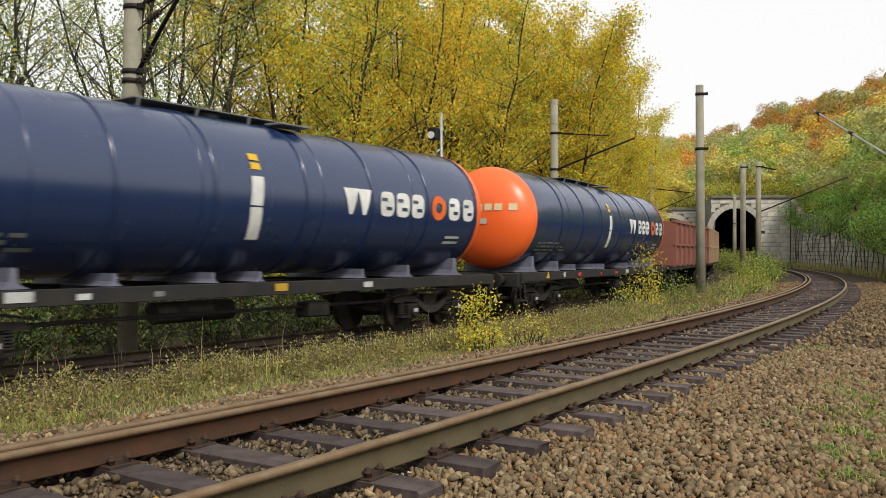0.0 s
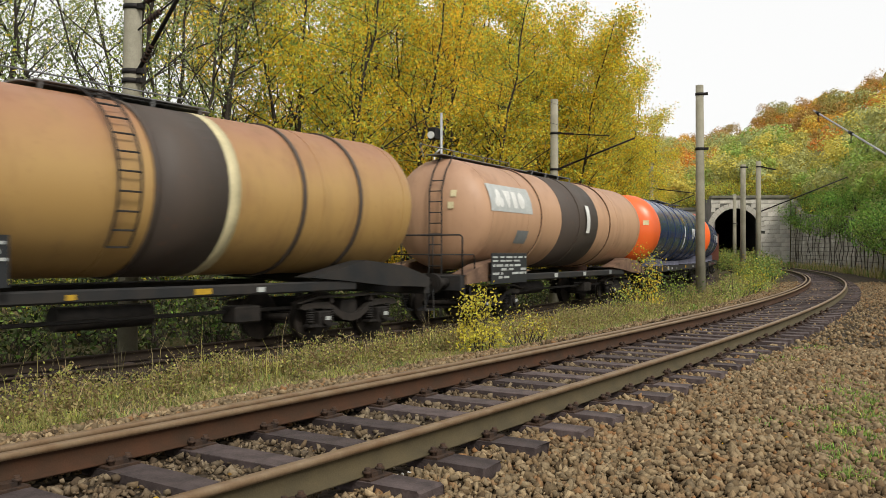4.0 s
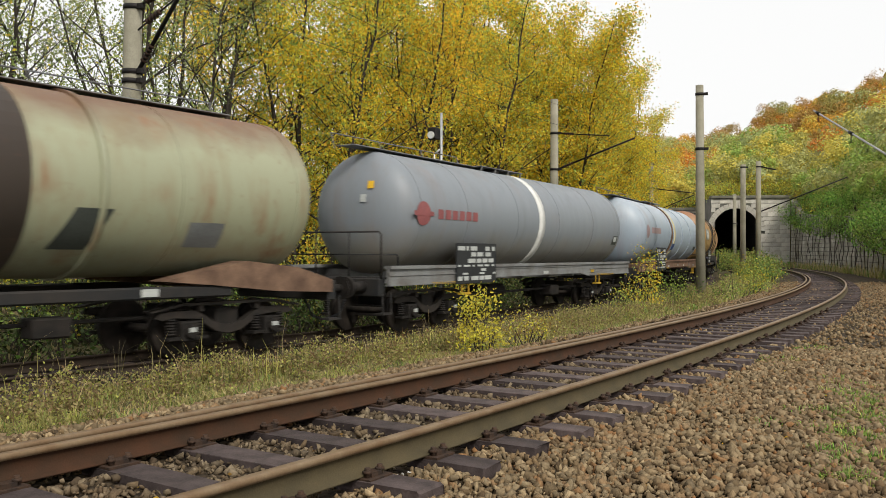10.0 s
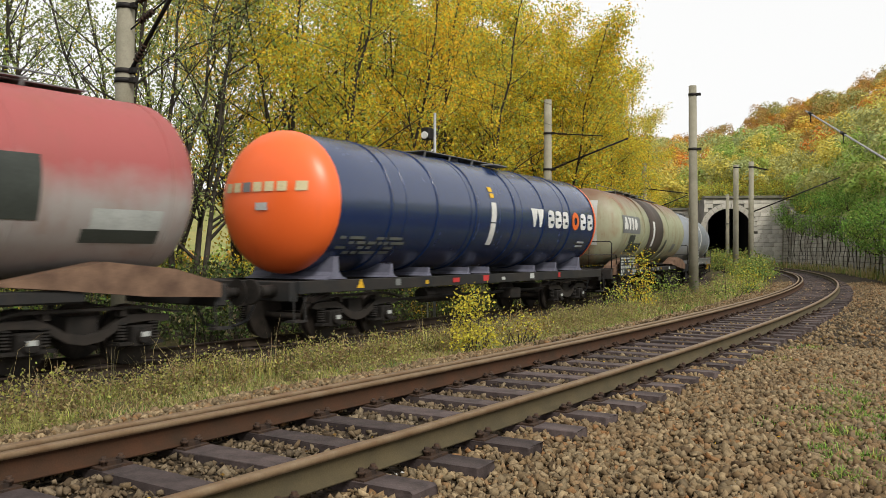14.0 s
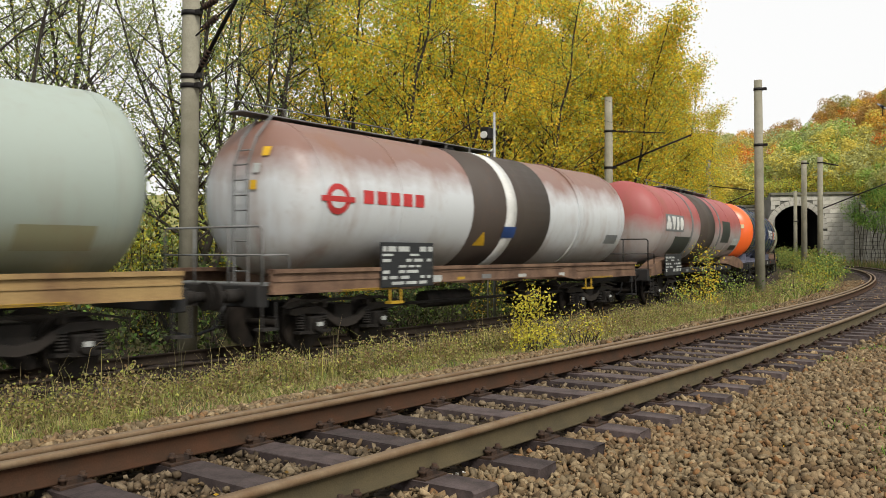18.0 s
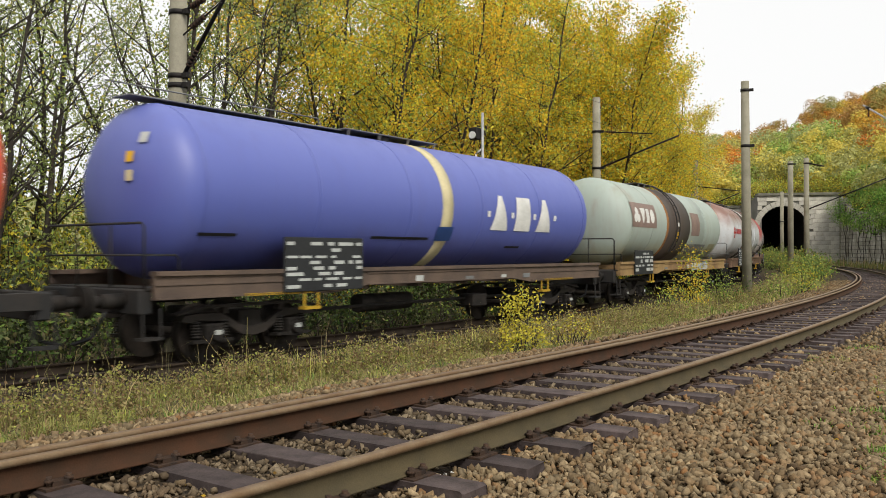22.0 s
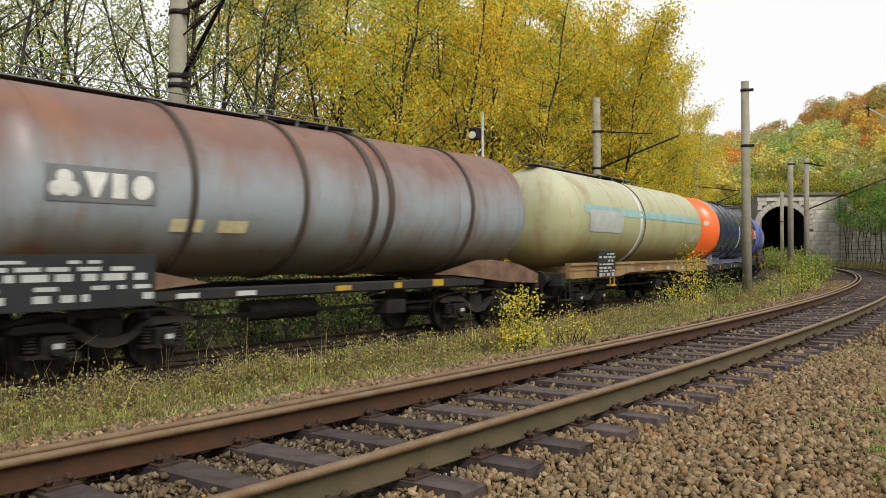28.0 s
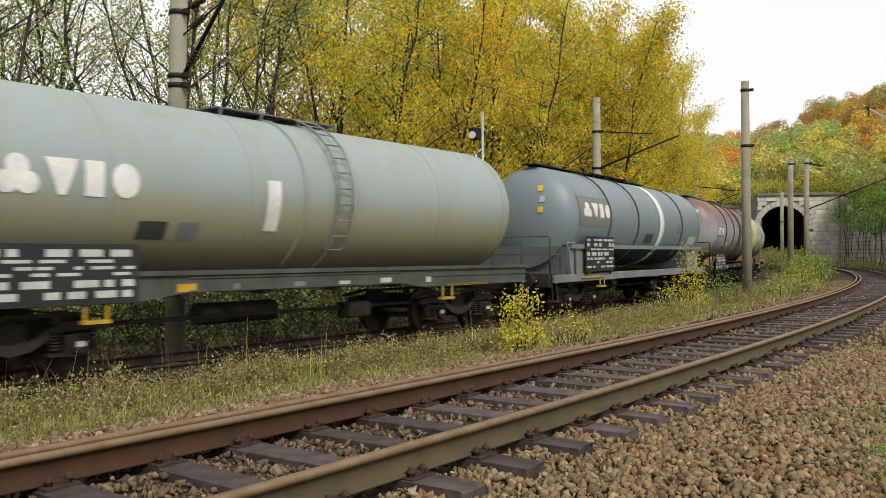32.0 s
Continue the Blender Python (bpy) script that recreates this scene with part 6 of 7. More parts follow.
    part("warning_triangle", mark(-123.7 - c, -123.2 - c, 1.95, 2.25, lift=0.014, top=(-123.47 - c, -123.43 - c)), T["yellow"], t)
    rings(t, c, (-118.8,), "silver")
    part("patch", mark(-116.9 - c, -116.1 - c, 2.05, 2.3), T["grey_mark"], t)
    head_tags(w, L, 10, 3)
    # pale green
    w, t, c, L = sill_wagon(11, "celadon", "frame_tan", "pale green-grey tank wagon with a brown band", bd=(-144.9, -142.9, 1.08, 1.86), rail=False, walkx=(-140.9, -138.6))
    band(t, c, -140.75, -137.75, "brown", "rust-edged dark brown band")
    band(t, c, -141.0, -140.72, "rust_edge", "orange rust edge", thick=0.006)
    part("name_plate", mark(-145.0 - c, -142.3 - c, 2.62, 3.42, lift=0.007), T["pink_patch"], t)
    emblem_block(t, -144.8 - c, -142.55 - c, 2.78, 3.25, "white")
    part("patch", mark(-137.5 - c, -136.2 - c, 2.45, 3.35), T["pink_patch"], t)
    part("patch", mark(-137.6 - c, -134.6 - c, 1.72, 2.12), T["grey_mark"], t)
    part("patch", mark(-134.0 - c, -132.9 - c, 1.8, 2.15), T["sand"], t)
    part("warning_label", mark(-139.55 - c, -139.3 - c, 2.75, 2.9, lift=0.014), T["white"], t)
    part("warning_label", mark(-139.55 - c, -139.3 - c, 2.3, 2.55, lift=0.014), T["yellow"], t)
    ladder(w, -139.9 - c)
    part("patch", bx(-137.6 - c, -134.9 - c, -1.449, -1.44, 1.1, 1.45), T["light_patch"], w, "pale grey painted stretch of the sill")
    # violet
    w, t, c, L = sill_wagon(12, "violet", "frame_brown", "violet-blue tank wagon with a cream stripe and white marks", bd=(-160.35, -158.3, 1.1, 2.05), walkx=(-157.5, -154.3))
    band(t, c, -155.6, -155.2, "cream_mark", "cream stripe")
    part("band_label", mark(-155.7 - c, -155.1 - c, 2.05, 2.35, lift=0.018), T["blue_mark"], t)
    x = -153.6 - c
    for i in range(3):
        top = (x + 0.3, x + 0.46) if i != 1 else (x + 0.06, x + 0.7)
        part("lettering_block", mark(x, x + 0.76, 2.32, 3.14, lift=0.012, top=top), T["white"], t)
        part("lettering_dot", mark(x - 0.2, x - 0.08, 2.62, 2.76, lift=0.012), T["white"], t)
        x += 1.08
    part("lettering_dot", mark(x - 0.2, x - 0.08, 2.62, 2.76, lift=0.012), T["white"], t)
    for u0, u1, z in ((-162, -161.2, 2.05), (-157.8, -155.9, 2.06), (-152.6, -151.9, 1.9)):
        part("scratch", mark(u0 - c, u1 - c, z, z + 0.05), T["black"], t)
    head_tags(w, L, 12, 3)
    navy_wagon(13)
    # cream with light blue stripe
    w, t, c, L = sill_wagon(14, "cream", "frame_tan", "yellowish cream tank wagon with a faded light blue stripe", bd=(-194.6, -193.2, 1.1, 1.85), walkx=(-191.5, -188.0))
    part("long_stripe", mark(-195.5 - c, -183.4 - c, 2.92, 3.16, lift=0.01), T["skyblue"], t, "faded light blue stripe")
    band(t, c, -190.65, -190.4, "white", "white stripe", thick=0.012)
    rings(t, c, (-190.2,), "frame_brown", wd=0.05, thick=0.03)
    part("name_plate", mark(-195.1 - c, -192.35 - c, 2.4, 3.04, lift=0.013), T["light_patch"], t, "weathered white panel")
    emblem_block(t, -194.85 - c, -192.6 - c, 2.5, 2.94, "white")
    part("patch", mark(-184.4 - c, -183.9 - c, 2.2, 2.45), T["light_patch"], t)
    # brown over grey, ringed
    w, t, c, L = tub_wagon(15, "umber", "frame_rust", "rust-brown and grey tank wagon with dark rings", (-212.2, -209.6, 1.0, 1.75), (-206.5, -203.9, -211.9, -203.9))
    rings(t, c, (-208.85, -206.45, -201.25), "brown", wd=0.1, thick=0.05)
    rings(t, c, (-204.6, -204.1), "brown", wd=0.14, thick=0.05)
    emblem_block(t, -211.2 - c, -209.6 - c, 2.55, 2.9, "white", "grey_mark", 0.06)
    for u0 in (-209.2, -208.3):
        part("patch", mark(u0 - c, u0 + 0.6 - c, 2.1, 2.3), T["cream_mark"], t)
    head_tags(w, L, 15, 3)
    # slate on a flat frame
    w, c, L = begin(16, "blue-grey tank wagon with a white stripe on a flat frame")
    t = tank(w, L, "slate")
    for s in (-1, 1):
        part("side_sill", bx(-L + 0.75, L - 0.75, s * 1.38 - 0.05, s * 1.38 + 0.05, 0.98, 1.2, bevel=0.01), T["frame_steel"], w)
    part("underframe", bx(-L + 0.9, L - 0.9, -1.3, 1.3, 1.02, 1.16), T["frame_dark"], w)
    for x in (-L + 2.6, L - 2.6):
        part("saddle", slab([(x - 0.7, 1.2), (x + 0.7, 1.2), (x + 0.9, 1.95), (x - 0.9, 1.95)], -1.38, 1.38), T["frame_steel"], w, "blue-grey saddle plate")
    for s in (-1, 1):
        part("side_ledge", bx(-L + 1.8, L - 1.6, s * 1.4 - 0.05, s * 1.4 + 0.05, 1.9, 2.02), T["frame_steel"], w)
    # dark teal strip round the lower part of the tank
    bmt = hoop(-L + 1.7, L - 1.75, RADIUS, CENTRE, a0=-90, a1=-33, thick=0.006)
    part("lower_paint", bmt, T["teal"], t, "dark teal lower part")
    running_gear(w, L, "frame_steel")
    rings(t, c, (-224.9, -222.3, -217.3), "frame_moss", wd=0.07, thick=0.04)
    band(t, c, -219.95, -219.5, "white", "white stripe")
    part("name_plate", mark(-227.3 - c, -224.7 - c, 2.55, 3.4, lift=0.007), T["plate_grey"], t)
    emblem_block(t, -227.0 - c, -224.85 - c, 2.82, 3.22, "white")
    part("patch", mark(-221.4 - c, -220.6 - c, 2.12, 2.42), T["dark_patch"], t)
    part("patch", mark(-217.9 - c, -217.3 - c, 2.5, 2.8), T["grey_mark"], t)
    part("patch", mark(-216.2 - c, -215.2 - c, 2.1, 2.4), T["light_patch"], t)
    board(w, -227.0 - c, -224.8 - c, 1.24, 2.26, 16, y=-1.52)
    top_walk(w, -223.5 - c, -220.3 - c, long=(-227.6 - c, -218 - c), rail=False)
    step_irons(w, L)
    end_gallery(w, L, -1, "frame_moss", False)
    part("guard_loop", tube([(-L + 1.5, -1.42, 1.2), (-L + 1.5, -1.42, 1.98), (-L + 1.55, -1.42, 2.05), (-L + 2.05, -1.42, 2.05), (-L + 2.1, -1.42, 1.98), (-L + 2.1, -1.42, 1.2)], 0.03), T["frame_steel"], w)
    head_tags(w, L, 16, 3)
    # grey beige with a ladder
    w, t, c, L = sill_wagon(17, "sand", "frame_moss", "grey-green tank wagon with a ladder and white stripe", bd=(-243.6, -241.3, 1.05, 1.9), walkx=(-239.0, -236.0), rail=False)
    emblem_block(t, -243.35 - c, -241.25 - c, 2.56, 3.06, "white")
    part("level_stripe", mark(-238.8 - c, -238.5 - c, 2.15, 3.0, lift=0.014), T["white"], t)
    part("patch", mark(-241.2 - c, -240.7 - c, 1.98, 2.25), T["dark_patch"], t)
    part("patch", mark(-240.5 - c, -240.1 - c, 1.98, 2.25), T["grey_mark"], t)
    rings(t, c, (-237.9, -237.0), "sand", wd=0.06)
    ladder(w, -237.0 - c, material="frame_grey")


build_wagons()


def gondola(front, paint_, label):
    w = tagged(new("gondola_wagon"), label, "open wagon", "wagons of the passing train")
    L = 7.02
    w["mid"], w["pivot"] = front - L, L - 2.6
    for x in (-(L - 2.6), L - 2.6):
        add_bogie(w, x)
    for s in (-1, 1):
        part("side_wall", bx(-L + 0.65, L - 0.65, s * 1.38 - 0.03, s * 1.38 + 0.03, 1.25, 3.25), T[paint_], w)
        part("end_wall", bx(min(s * (L - 0.7), s * (L - 0.64)), max(s * (L - 0.7), s * (L - 0.64)), -1.35, 1.35, 1.25, 3.25), T[paint_], w)
        for i in range(9):
            x = -L + 0.75 + i * (2 * L - 1.5) / 8
            part("rib", bx(x - 0.07, x + 0.07, s * 1.46 - 0.06, s * 1.46 + 0.06, 1.2, 3.2), T[paint_], w)
        part("top_chord", bx(-L + 0.62, L - 0.62, s * 1.42 - 0.08, s * 1.42 + 0.08, 3.2, 3.32), T[paint_], w)
        part("middle_chord", bx(-L + 0.62, L - 0.62, s * 1.45 - 0.05, s * 1.45 + 0.05, 2.15, 2.25), T[paint_], w)
        for y in (-0.875, 0.875):
            part("buffer", BUFFER, None, w, at=pose(s * (L - 0.62), y, 1.06, 0, 0, 0 if s > 0 else 180))
    part("floor", bx(-L + 0.62, L - 0.62, -1.36, 1.36, 1.05, 1.25), T["frame_dark"], w)
    WAGONS.append(w)


for i in range(5):
    gondola(36.35 + 14.04 * (i + 1), "rust_wood" if i % 2 == 0 else "rust_tan", "rusty red-brown open wagon with ribbed sides" if i % 2 == 0 else "faded tan-brown open wagon with ribbed sides")


# ---- ground cover ----
def on_lines(P):
    on, sn = near_line.offset(P[:, 0], P[:, 1])
    ot, st = main_line.offset(P[:, 0], P[:, 1])
    return on, sn, ot, st


def stone_field(name, label, n, x0, x1, y0, y1, size, keep, seed, lift=0.3, material="ballast"):
    """Loose broken stones: one rough block, its corners knocked about, turned, stretched and sunk into the ground."""
    rng = np.random.default_rng(seed)
    block = np.array([(x, y, z) for x in (-1, 1) for y in (-1, 1) for z in (-1, 1)], float) * 0.62
    tri = np.array([(0, 1, 3), (0, 3, 2), (4, 6, 7), (4, 7, 5), (0, 4, 5), (0, 5, 1), (2, 3, 7), (2, 7, 6), (0, 2, 6), (0, 6, 4), (1, 5, 7), (1, 7, 3)])
    P = np.stack([rng.uniform(x0, x1, n), rng.uniform(y0, y1, n)], -1)
    # thinner towards the side that is trodden into the dirt
    P = P[rng.random(n) < np.clip(1 - (np.abs(P[:, 0]) - 0.6 * P[:, 1] - 0.4) / 1.6, 0.06, 1) * np.clip((P[:, 1] + 3.5) / 6.5, 0.1, 1)]
    on, sn, ot, st = on_lines(P)
    k = keep(on, sn, ot, st, rng.random(len(P)))
    P = P[k]
    n = len(P)
    z = ground_z(P[:, 0], P[:, 1])
    R, _ = np.linalg.qr(rng.normal(size=(n, 3, 3)))
    big = size * 0.5 * (0.55 + 1.1 * rng.random(n) ** 2)
    sc = big[:, None] * np.stack([rng.uniform(1.0, 1.7, n), rng.uniform(0.7, 1.15, n), rng.uniform(0.42, 0.8, n)], -1)
    loc = block[None] * rng.uniform(0.72, 1.2, (n, 8, 1)) * rng.uniform(0.75, 1.25, (n, 8, 3)) * sc[:, None, :]
    V = np.einsum("nij,nkj->nki", R, loc)
    V[:, :, 2] += (z + big * lift + rng.uniform(-0.01, 0.026, n))[:, None]
    V[:, :, :2] += P[:, None, :]
    F = (tri[None] + 8 * np.arange(n)[:, None, None]).reshape(-1, 3)
    return tagged(new(name, mesh_np(name, V.reshape(-1, 3), F, [M[material]])), label, "ballast", kind="stuff")


def clear_of_sleepers(on, sn):
    d = np.abs(sn[:, None] - laid_near[None, :]).min(1) if len(sn) < 5000 else np.concatenate([np.abs(sn[i:i + 5000, None] - laid_near[None, :]).min(1) for i in range(0, len(sn), 5000)])
    return (d > 0.1) | (np.abs(on) > 1.27)


def keep_bed(on, sn, ot, st, u):
    ok = (on > -2.75) & (on < 8.5) & (np.abs(on) > 0.75) & clear_of_sleepers(on, sn) & (np.abs(np.abs(on) - 0.7525) > 0.095)
    return ok & ((on > -2.2) | (u < 0.6))


def keep_between(on, sn, ot, st, u):
    return (np.abs(on) < 0.68) & clear_of_sleepers(on, sn)


def keep_far(on, sn, ot, st, u):
    return (on > -2.5) & (on < 8.5) & ((np.abs(on) > 1.27) | clear_of_sleepers(on, sn)) & (np.abs(np.abs(on) - 0.7525) > 0.1)


stone_field("ballast_stones", "loose brown and grey broken ballast stones", 250000, -8, 10, -1.5, 13, 0.05, keep_bed, 2, 0.42)
stone_field("crib_stones", "dark ballast stones between the sleepers of the empty track", 90000, -8, 8, 0, 13, 0.048, keep_between, 7, 0.3, "ballast_dark")
stone_field("distant_ballast", "loose brown ballast stones along the curve", 80000, 0, 30, 13, 46, 0.062, keep_far, 3)


def blades(name, label, mats, weights, n, x0, x1, y0, y1, keep, height, width, seed, lean=0.5):
    rng = np.random.default_rng(seed)
    P = np.stack([rng.uniform(x0, x1, n), rng.uniform(y0, y1, n)], -1)
    on, sn, ot, st = on_lines(P)
    patch = 0.5 + 0.25 * np.sin(P[:, 0] * 1.7 + 1.3 * np.sin(P[:, 1] * 1.1)) + 0.25 * np.sin(P[:, 1] * 2.3 + 1.7 * np.sin(P[:, 0] * 0.8))
    k = keep(on, sn, ot, st, rng.random(n), patch)
    P, patch = P[k], patch[k]
    n = len(P)
    z = ground_z(P[:, 0], P[:, 1])
    h = height * rng.uniform(0.35, 1.25, n) * (0.5 + 0.8 * patch)
    a, b = rng.uniform(0, 6.28, n), rng.uniform(0, 6.28, n)
    side = np.stack([np.cos(a), np.sin(a), 0 * a], -1) * (width * rng.uniform(0.6, 1.4, n))[:, None]
    tip = np.stack([np.cos(b), np.sin(b), 0 * b], -1) * (h * lean * rng.uniform(0.1, 1.1, n))[:, None]
    base = np.stack([P[:, 0], P[:, 1], z - 0.02], -1)
    up = np.stack([0 * h, 0 * h, h], -1)
    mid = base + up * 0.6 + tip * 0.4
    V = np.stack([base - side, base + side, mid + side * 0.8, mid - side * 0.8, base + up + tip + side * 0.15, base + up + tip - side * 0.15], 1).reshape(-1, 3)
    i = 6 * np.arange(n)[:, None]
    F = np.concatenate([i + np.array([[0, 1, 2, 3]]), i + np.array([[3, 2, 4, 5]])])
    m = rng.choice(len(mats), n, p=weights)
    return tagged(new(name, mesh_np(name, V, F, [M[q] for q in mats], np.concatenate([m, m]))), label, "grass", kind="stuff")


def keep_strip(on, sn, ot, st, u, patch):
    edge = np.clip((-on - 2.1) / 1.5, 0, 1) * np.clip((ot - 1.5) / 0.9, 0, 1)
    return (on < -1.9) & (ot > 1.5) & (u < edge * (0.35 + 0.75 * patch))


blades("grass_strip", "rough olive and tan grass between the two tracks", ["grass", "grass_dry", "grass_fresh", "weed"], [0.25, 0.4, 0.2, 0.15], 130000, -12, 9, 4, 24, keep_strip, 0.1, 0.006, 4, 1.1)
blades("grass_strip_far", "rough grass along the curve between the tracks", ["grass", "grass_dry", "grass_fresh"], [0.4, 0.2, 0.4], 70000, 3, 32, 22, 75, keep_strip, 0.13, 0.012, 5)


def keep_tall(on, sn, ot, st, u, patch):
    return (on < -3.2) & (ot > 1.9) & (u < 0.1 + 0.25 * patch)


blades("dry_stalks", "tall dry brown weed stalks beside the main line", ["grass_dry", "weed"], [0.55, 0.45], 5000, -12, 12, 5, 34, keep_tall, 0.7, 0.0032, 6, 0.5)


def tufts(name, label, centres, mats, pick, per, length, width, seed, arch=0.8, root=0.07):
    """Grass in tufts: arching blades from each root, one tone to a tuft. centres: x, y, size."""
    rng = np.random.default_rng(seed)
    C = np.asarray(centres, float)
    n = len(C)
    z = ground_z(C[:, 0], C[:, 1])
    tone = np.array([pick(x, y, u) for (x, y, _), u in zip(C, rng.random(n))])
    i = np.repeat(np.arange(n), per)
    m = len(i)
    size = C[i, 2]
    a, rr = rng.uniform(0, 6.28, m), root * size * np.sqrt(rng.random(m))
    base = np.stack([C[i, 0] + rr * np.cos(a), C[i, 1] + rr * np.sin(a), z[i] - 0.02], -1)
    b = a + rng.normal(size=m) * 0.7
    h = length * size * rng.uniform(0.4, 1.15, m)
    out = arch * rng.uniform(0.15, 1.0, m)
    d = np.stack([np.cos(b), np.sin(b), 0 * b], -1)
    side = np.stack([-np.sin(b), np.cos(b), 0 * b], -1) * (width * rng.uniform(0.6, 1.3, m))[:, None]
    up = np.array([0, 0, 1.0])
    mid = base + d * (h * out * 0.3)[:, None] + up * (h * (0.66 - 0.12 * out))[:, None]
    tip = base + d * (h * out)[:, None] + up * (h * (1.0 - 0.55 * out))[:, None]
    V = np.stack([base - side, base + side, mid + side * 0.9, mid - side * 0.9, tip + side * 0.15, tip - side * 0.15], 1).reshape(-1, 3)
    j = 6 * np.arange(m)[:, None]
    F = np.concatenate([j + np.array([[0, 1, 2, 3]]), j + np.array([[3, 2, 4, 5]])])
    t = np.where(rng.random(m) < 0.8, tone[i], rng.integers(0, len(mats), m))
    return tagged(new(name, mesh_np(name, V, F, [M[q] for q in mats], np.concatenate([t, t]))), label, "grass", kind="stuff")


def strip_tufts(n, x0, x1, y0, y1, near_edge, far_edge, seed, size):
    """Roots between the tracks: thick in patches, thin towards both ballast shoulders."""
    rng = np.random.default_rng(seed)
    P = np.stack([rng.uniform(x0, x1, n), rng.uniform(y0, y1, n)], -1)
    on, sn, ot, st = on_lines(P)
    patch = 0.5 + 0.3 * np.sin(P[:, 0] * 1.3 + 1.2 * np.sin(P[:, 1] * 0.9)) + 0.3 * np.sin(P[:, 1] * 1.9 + 1.4 * np.sin(P[:, 0] * 0.7))
    w = np.clip((-on - near_edge) / 0.9, 0, 1) * np.clip((ot - far_edge) / 0.6, 0, 1)
    k = (on < 0) & (rng.random(n) < w * (0.35 + 0.65 * np.clip(patch, 0, 1)))
    return [(x, y, size * (0.55 + 0.35 * np.clip(q, 0, 1.2) + 0.4 * u * u)) for (x, y), q, u in zip(P[k], patch[k], rng.random(k.sum()))]


def tone_strip(x, y, u):
    v = 0.5 + 0.5 * math.sin(x * 0.9 + 2 * math.sin(y * 0.6)) * math.sin(y * 1.3 + x * 0.4)
    return int(np.searchsorted([0.3, 0.62, 0.8, 0.93], 0.45 * v + 0.55 * u))


TONES = ["herb_tan", "herb_olive", "herb_lime", "herb_umber", "grass_fresh"]
tufts("grass_tufts", "tan and yellow-green grass tufts between the two tracks", strip_tufts(8000, -13, 10, 5, 24, 2.7, 2.1, 51, 0.8), TONES, tone_strip, 30, 0.26, 0.0045, 52, 1.6, 0.12)
tufts("far_grass_tufts", "yellow-green grass tufts along the curve", strip_tufts(9000, 3, 34, 22, 70, 2.3, 2.2, 53, 1.4), ["grass", "grass_lime", "grass_fresh", "grass_dry"], lambda x, y, u: min(int(u * 3.6), 3), 16, 0.2, 0.012, 54, 1.0, 0.16)
tufts("low_green_cover", "low fresh green grass along the ballast edge", strip_tufts(4200, -9, 8, 5, 20, 2.2, 3.2, 55, 0.5), ["grass_fresh", "grass_dry", "grass"], lambda x, y, u: int(u * 2.9), 14, 0.18, 0.005, 56, 1.5, 0.13)
rng_ = random.Random(61)
tufts("rank_weeds", "rank brown and olive weeds hiding the main line's rails", [(p.x, p.y, rng_.uniform(0.6, 1.35)) for p in [main_line.at(s, rng_.uniform(1.9, 3.9)) for s in [7 + 28 * rng_.random() ** 1.2 for _ in range(900)] if math.sin(s * 1.1) + math.sin(s * 0.47 + 1) > -0.9]], ["leaf_olive", "grass_dry", "grass_lime", "leaf_brown", "weed"], lambda x, y, u: min(int(u * 5), 4), 22, 0.46, 0.005, 62, 0.9, 0.16)
rng_ = random.Random(57)
tufts("dead_stalks", "tall dead feathery weed stalks beside the main line", [(p.x, p.y, rng_.uniform(0.6, 1.3)) for p in [main_line.at(rng_.uniform(-2, 34), rng_.uniform(2.0, 3.6)) for _ in range(150)]], ["grass_dry", "weed", "grass"], lambda x, y, u: int(u * 2.99), 8, 0.8, 0.003, 58, 0.6, 0.1)
rng_ = random.Random(59)
tufts("grass_clumps", "fresh green grass clumps in the ballast", [(x + 0.04 + rng_.gauss(0, r * 0.8), y + rng_.gauss(0, r * 0.8), rng_.uniform(0.5, 1.2)) for x, y, r, k in ((3.95, 8.4, 0.22, 60), (3.55, 7.5, 0.24, 90), (3.2, 6.8, 0.2, 90), (2.85, 6.0, 0.16, 70), (2.5, 5.35, 0.14, 40), (4.4, 9.4, 0.2, 30), (4.5, 11.6, 0.3, 26), (5.6, 13.0, 0.4, 30), (4.2, 7.8, 0.3, 60), (3.5, 6.2, 0.2, 50)) for _ in range(int(k * 0.6))], ["grass_fresh", "leaf_vivid", "grass_lime"], lambda x, y, u: int(u * 2.4), 34, 0.11, 0.004, 60, 1.0, 0.1)


def keep_far_right(on, sn, ot, st, u, patch):
    return (on > 3.4) & (sn > 26) & (on < 8) & (u < 0.2 + 0.6 * np.clip((sn - 26) / 20, 0, 1))


blades("grass_bank", "tall yellowish grass below the retaining wall", ["grass", "grass_dry", "grass_fresh"], [0.5, 0.3, 0.2], 60000, 12, 46, 20, 104, keep_far_right, 0.7, 0.02, 9)


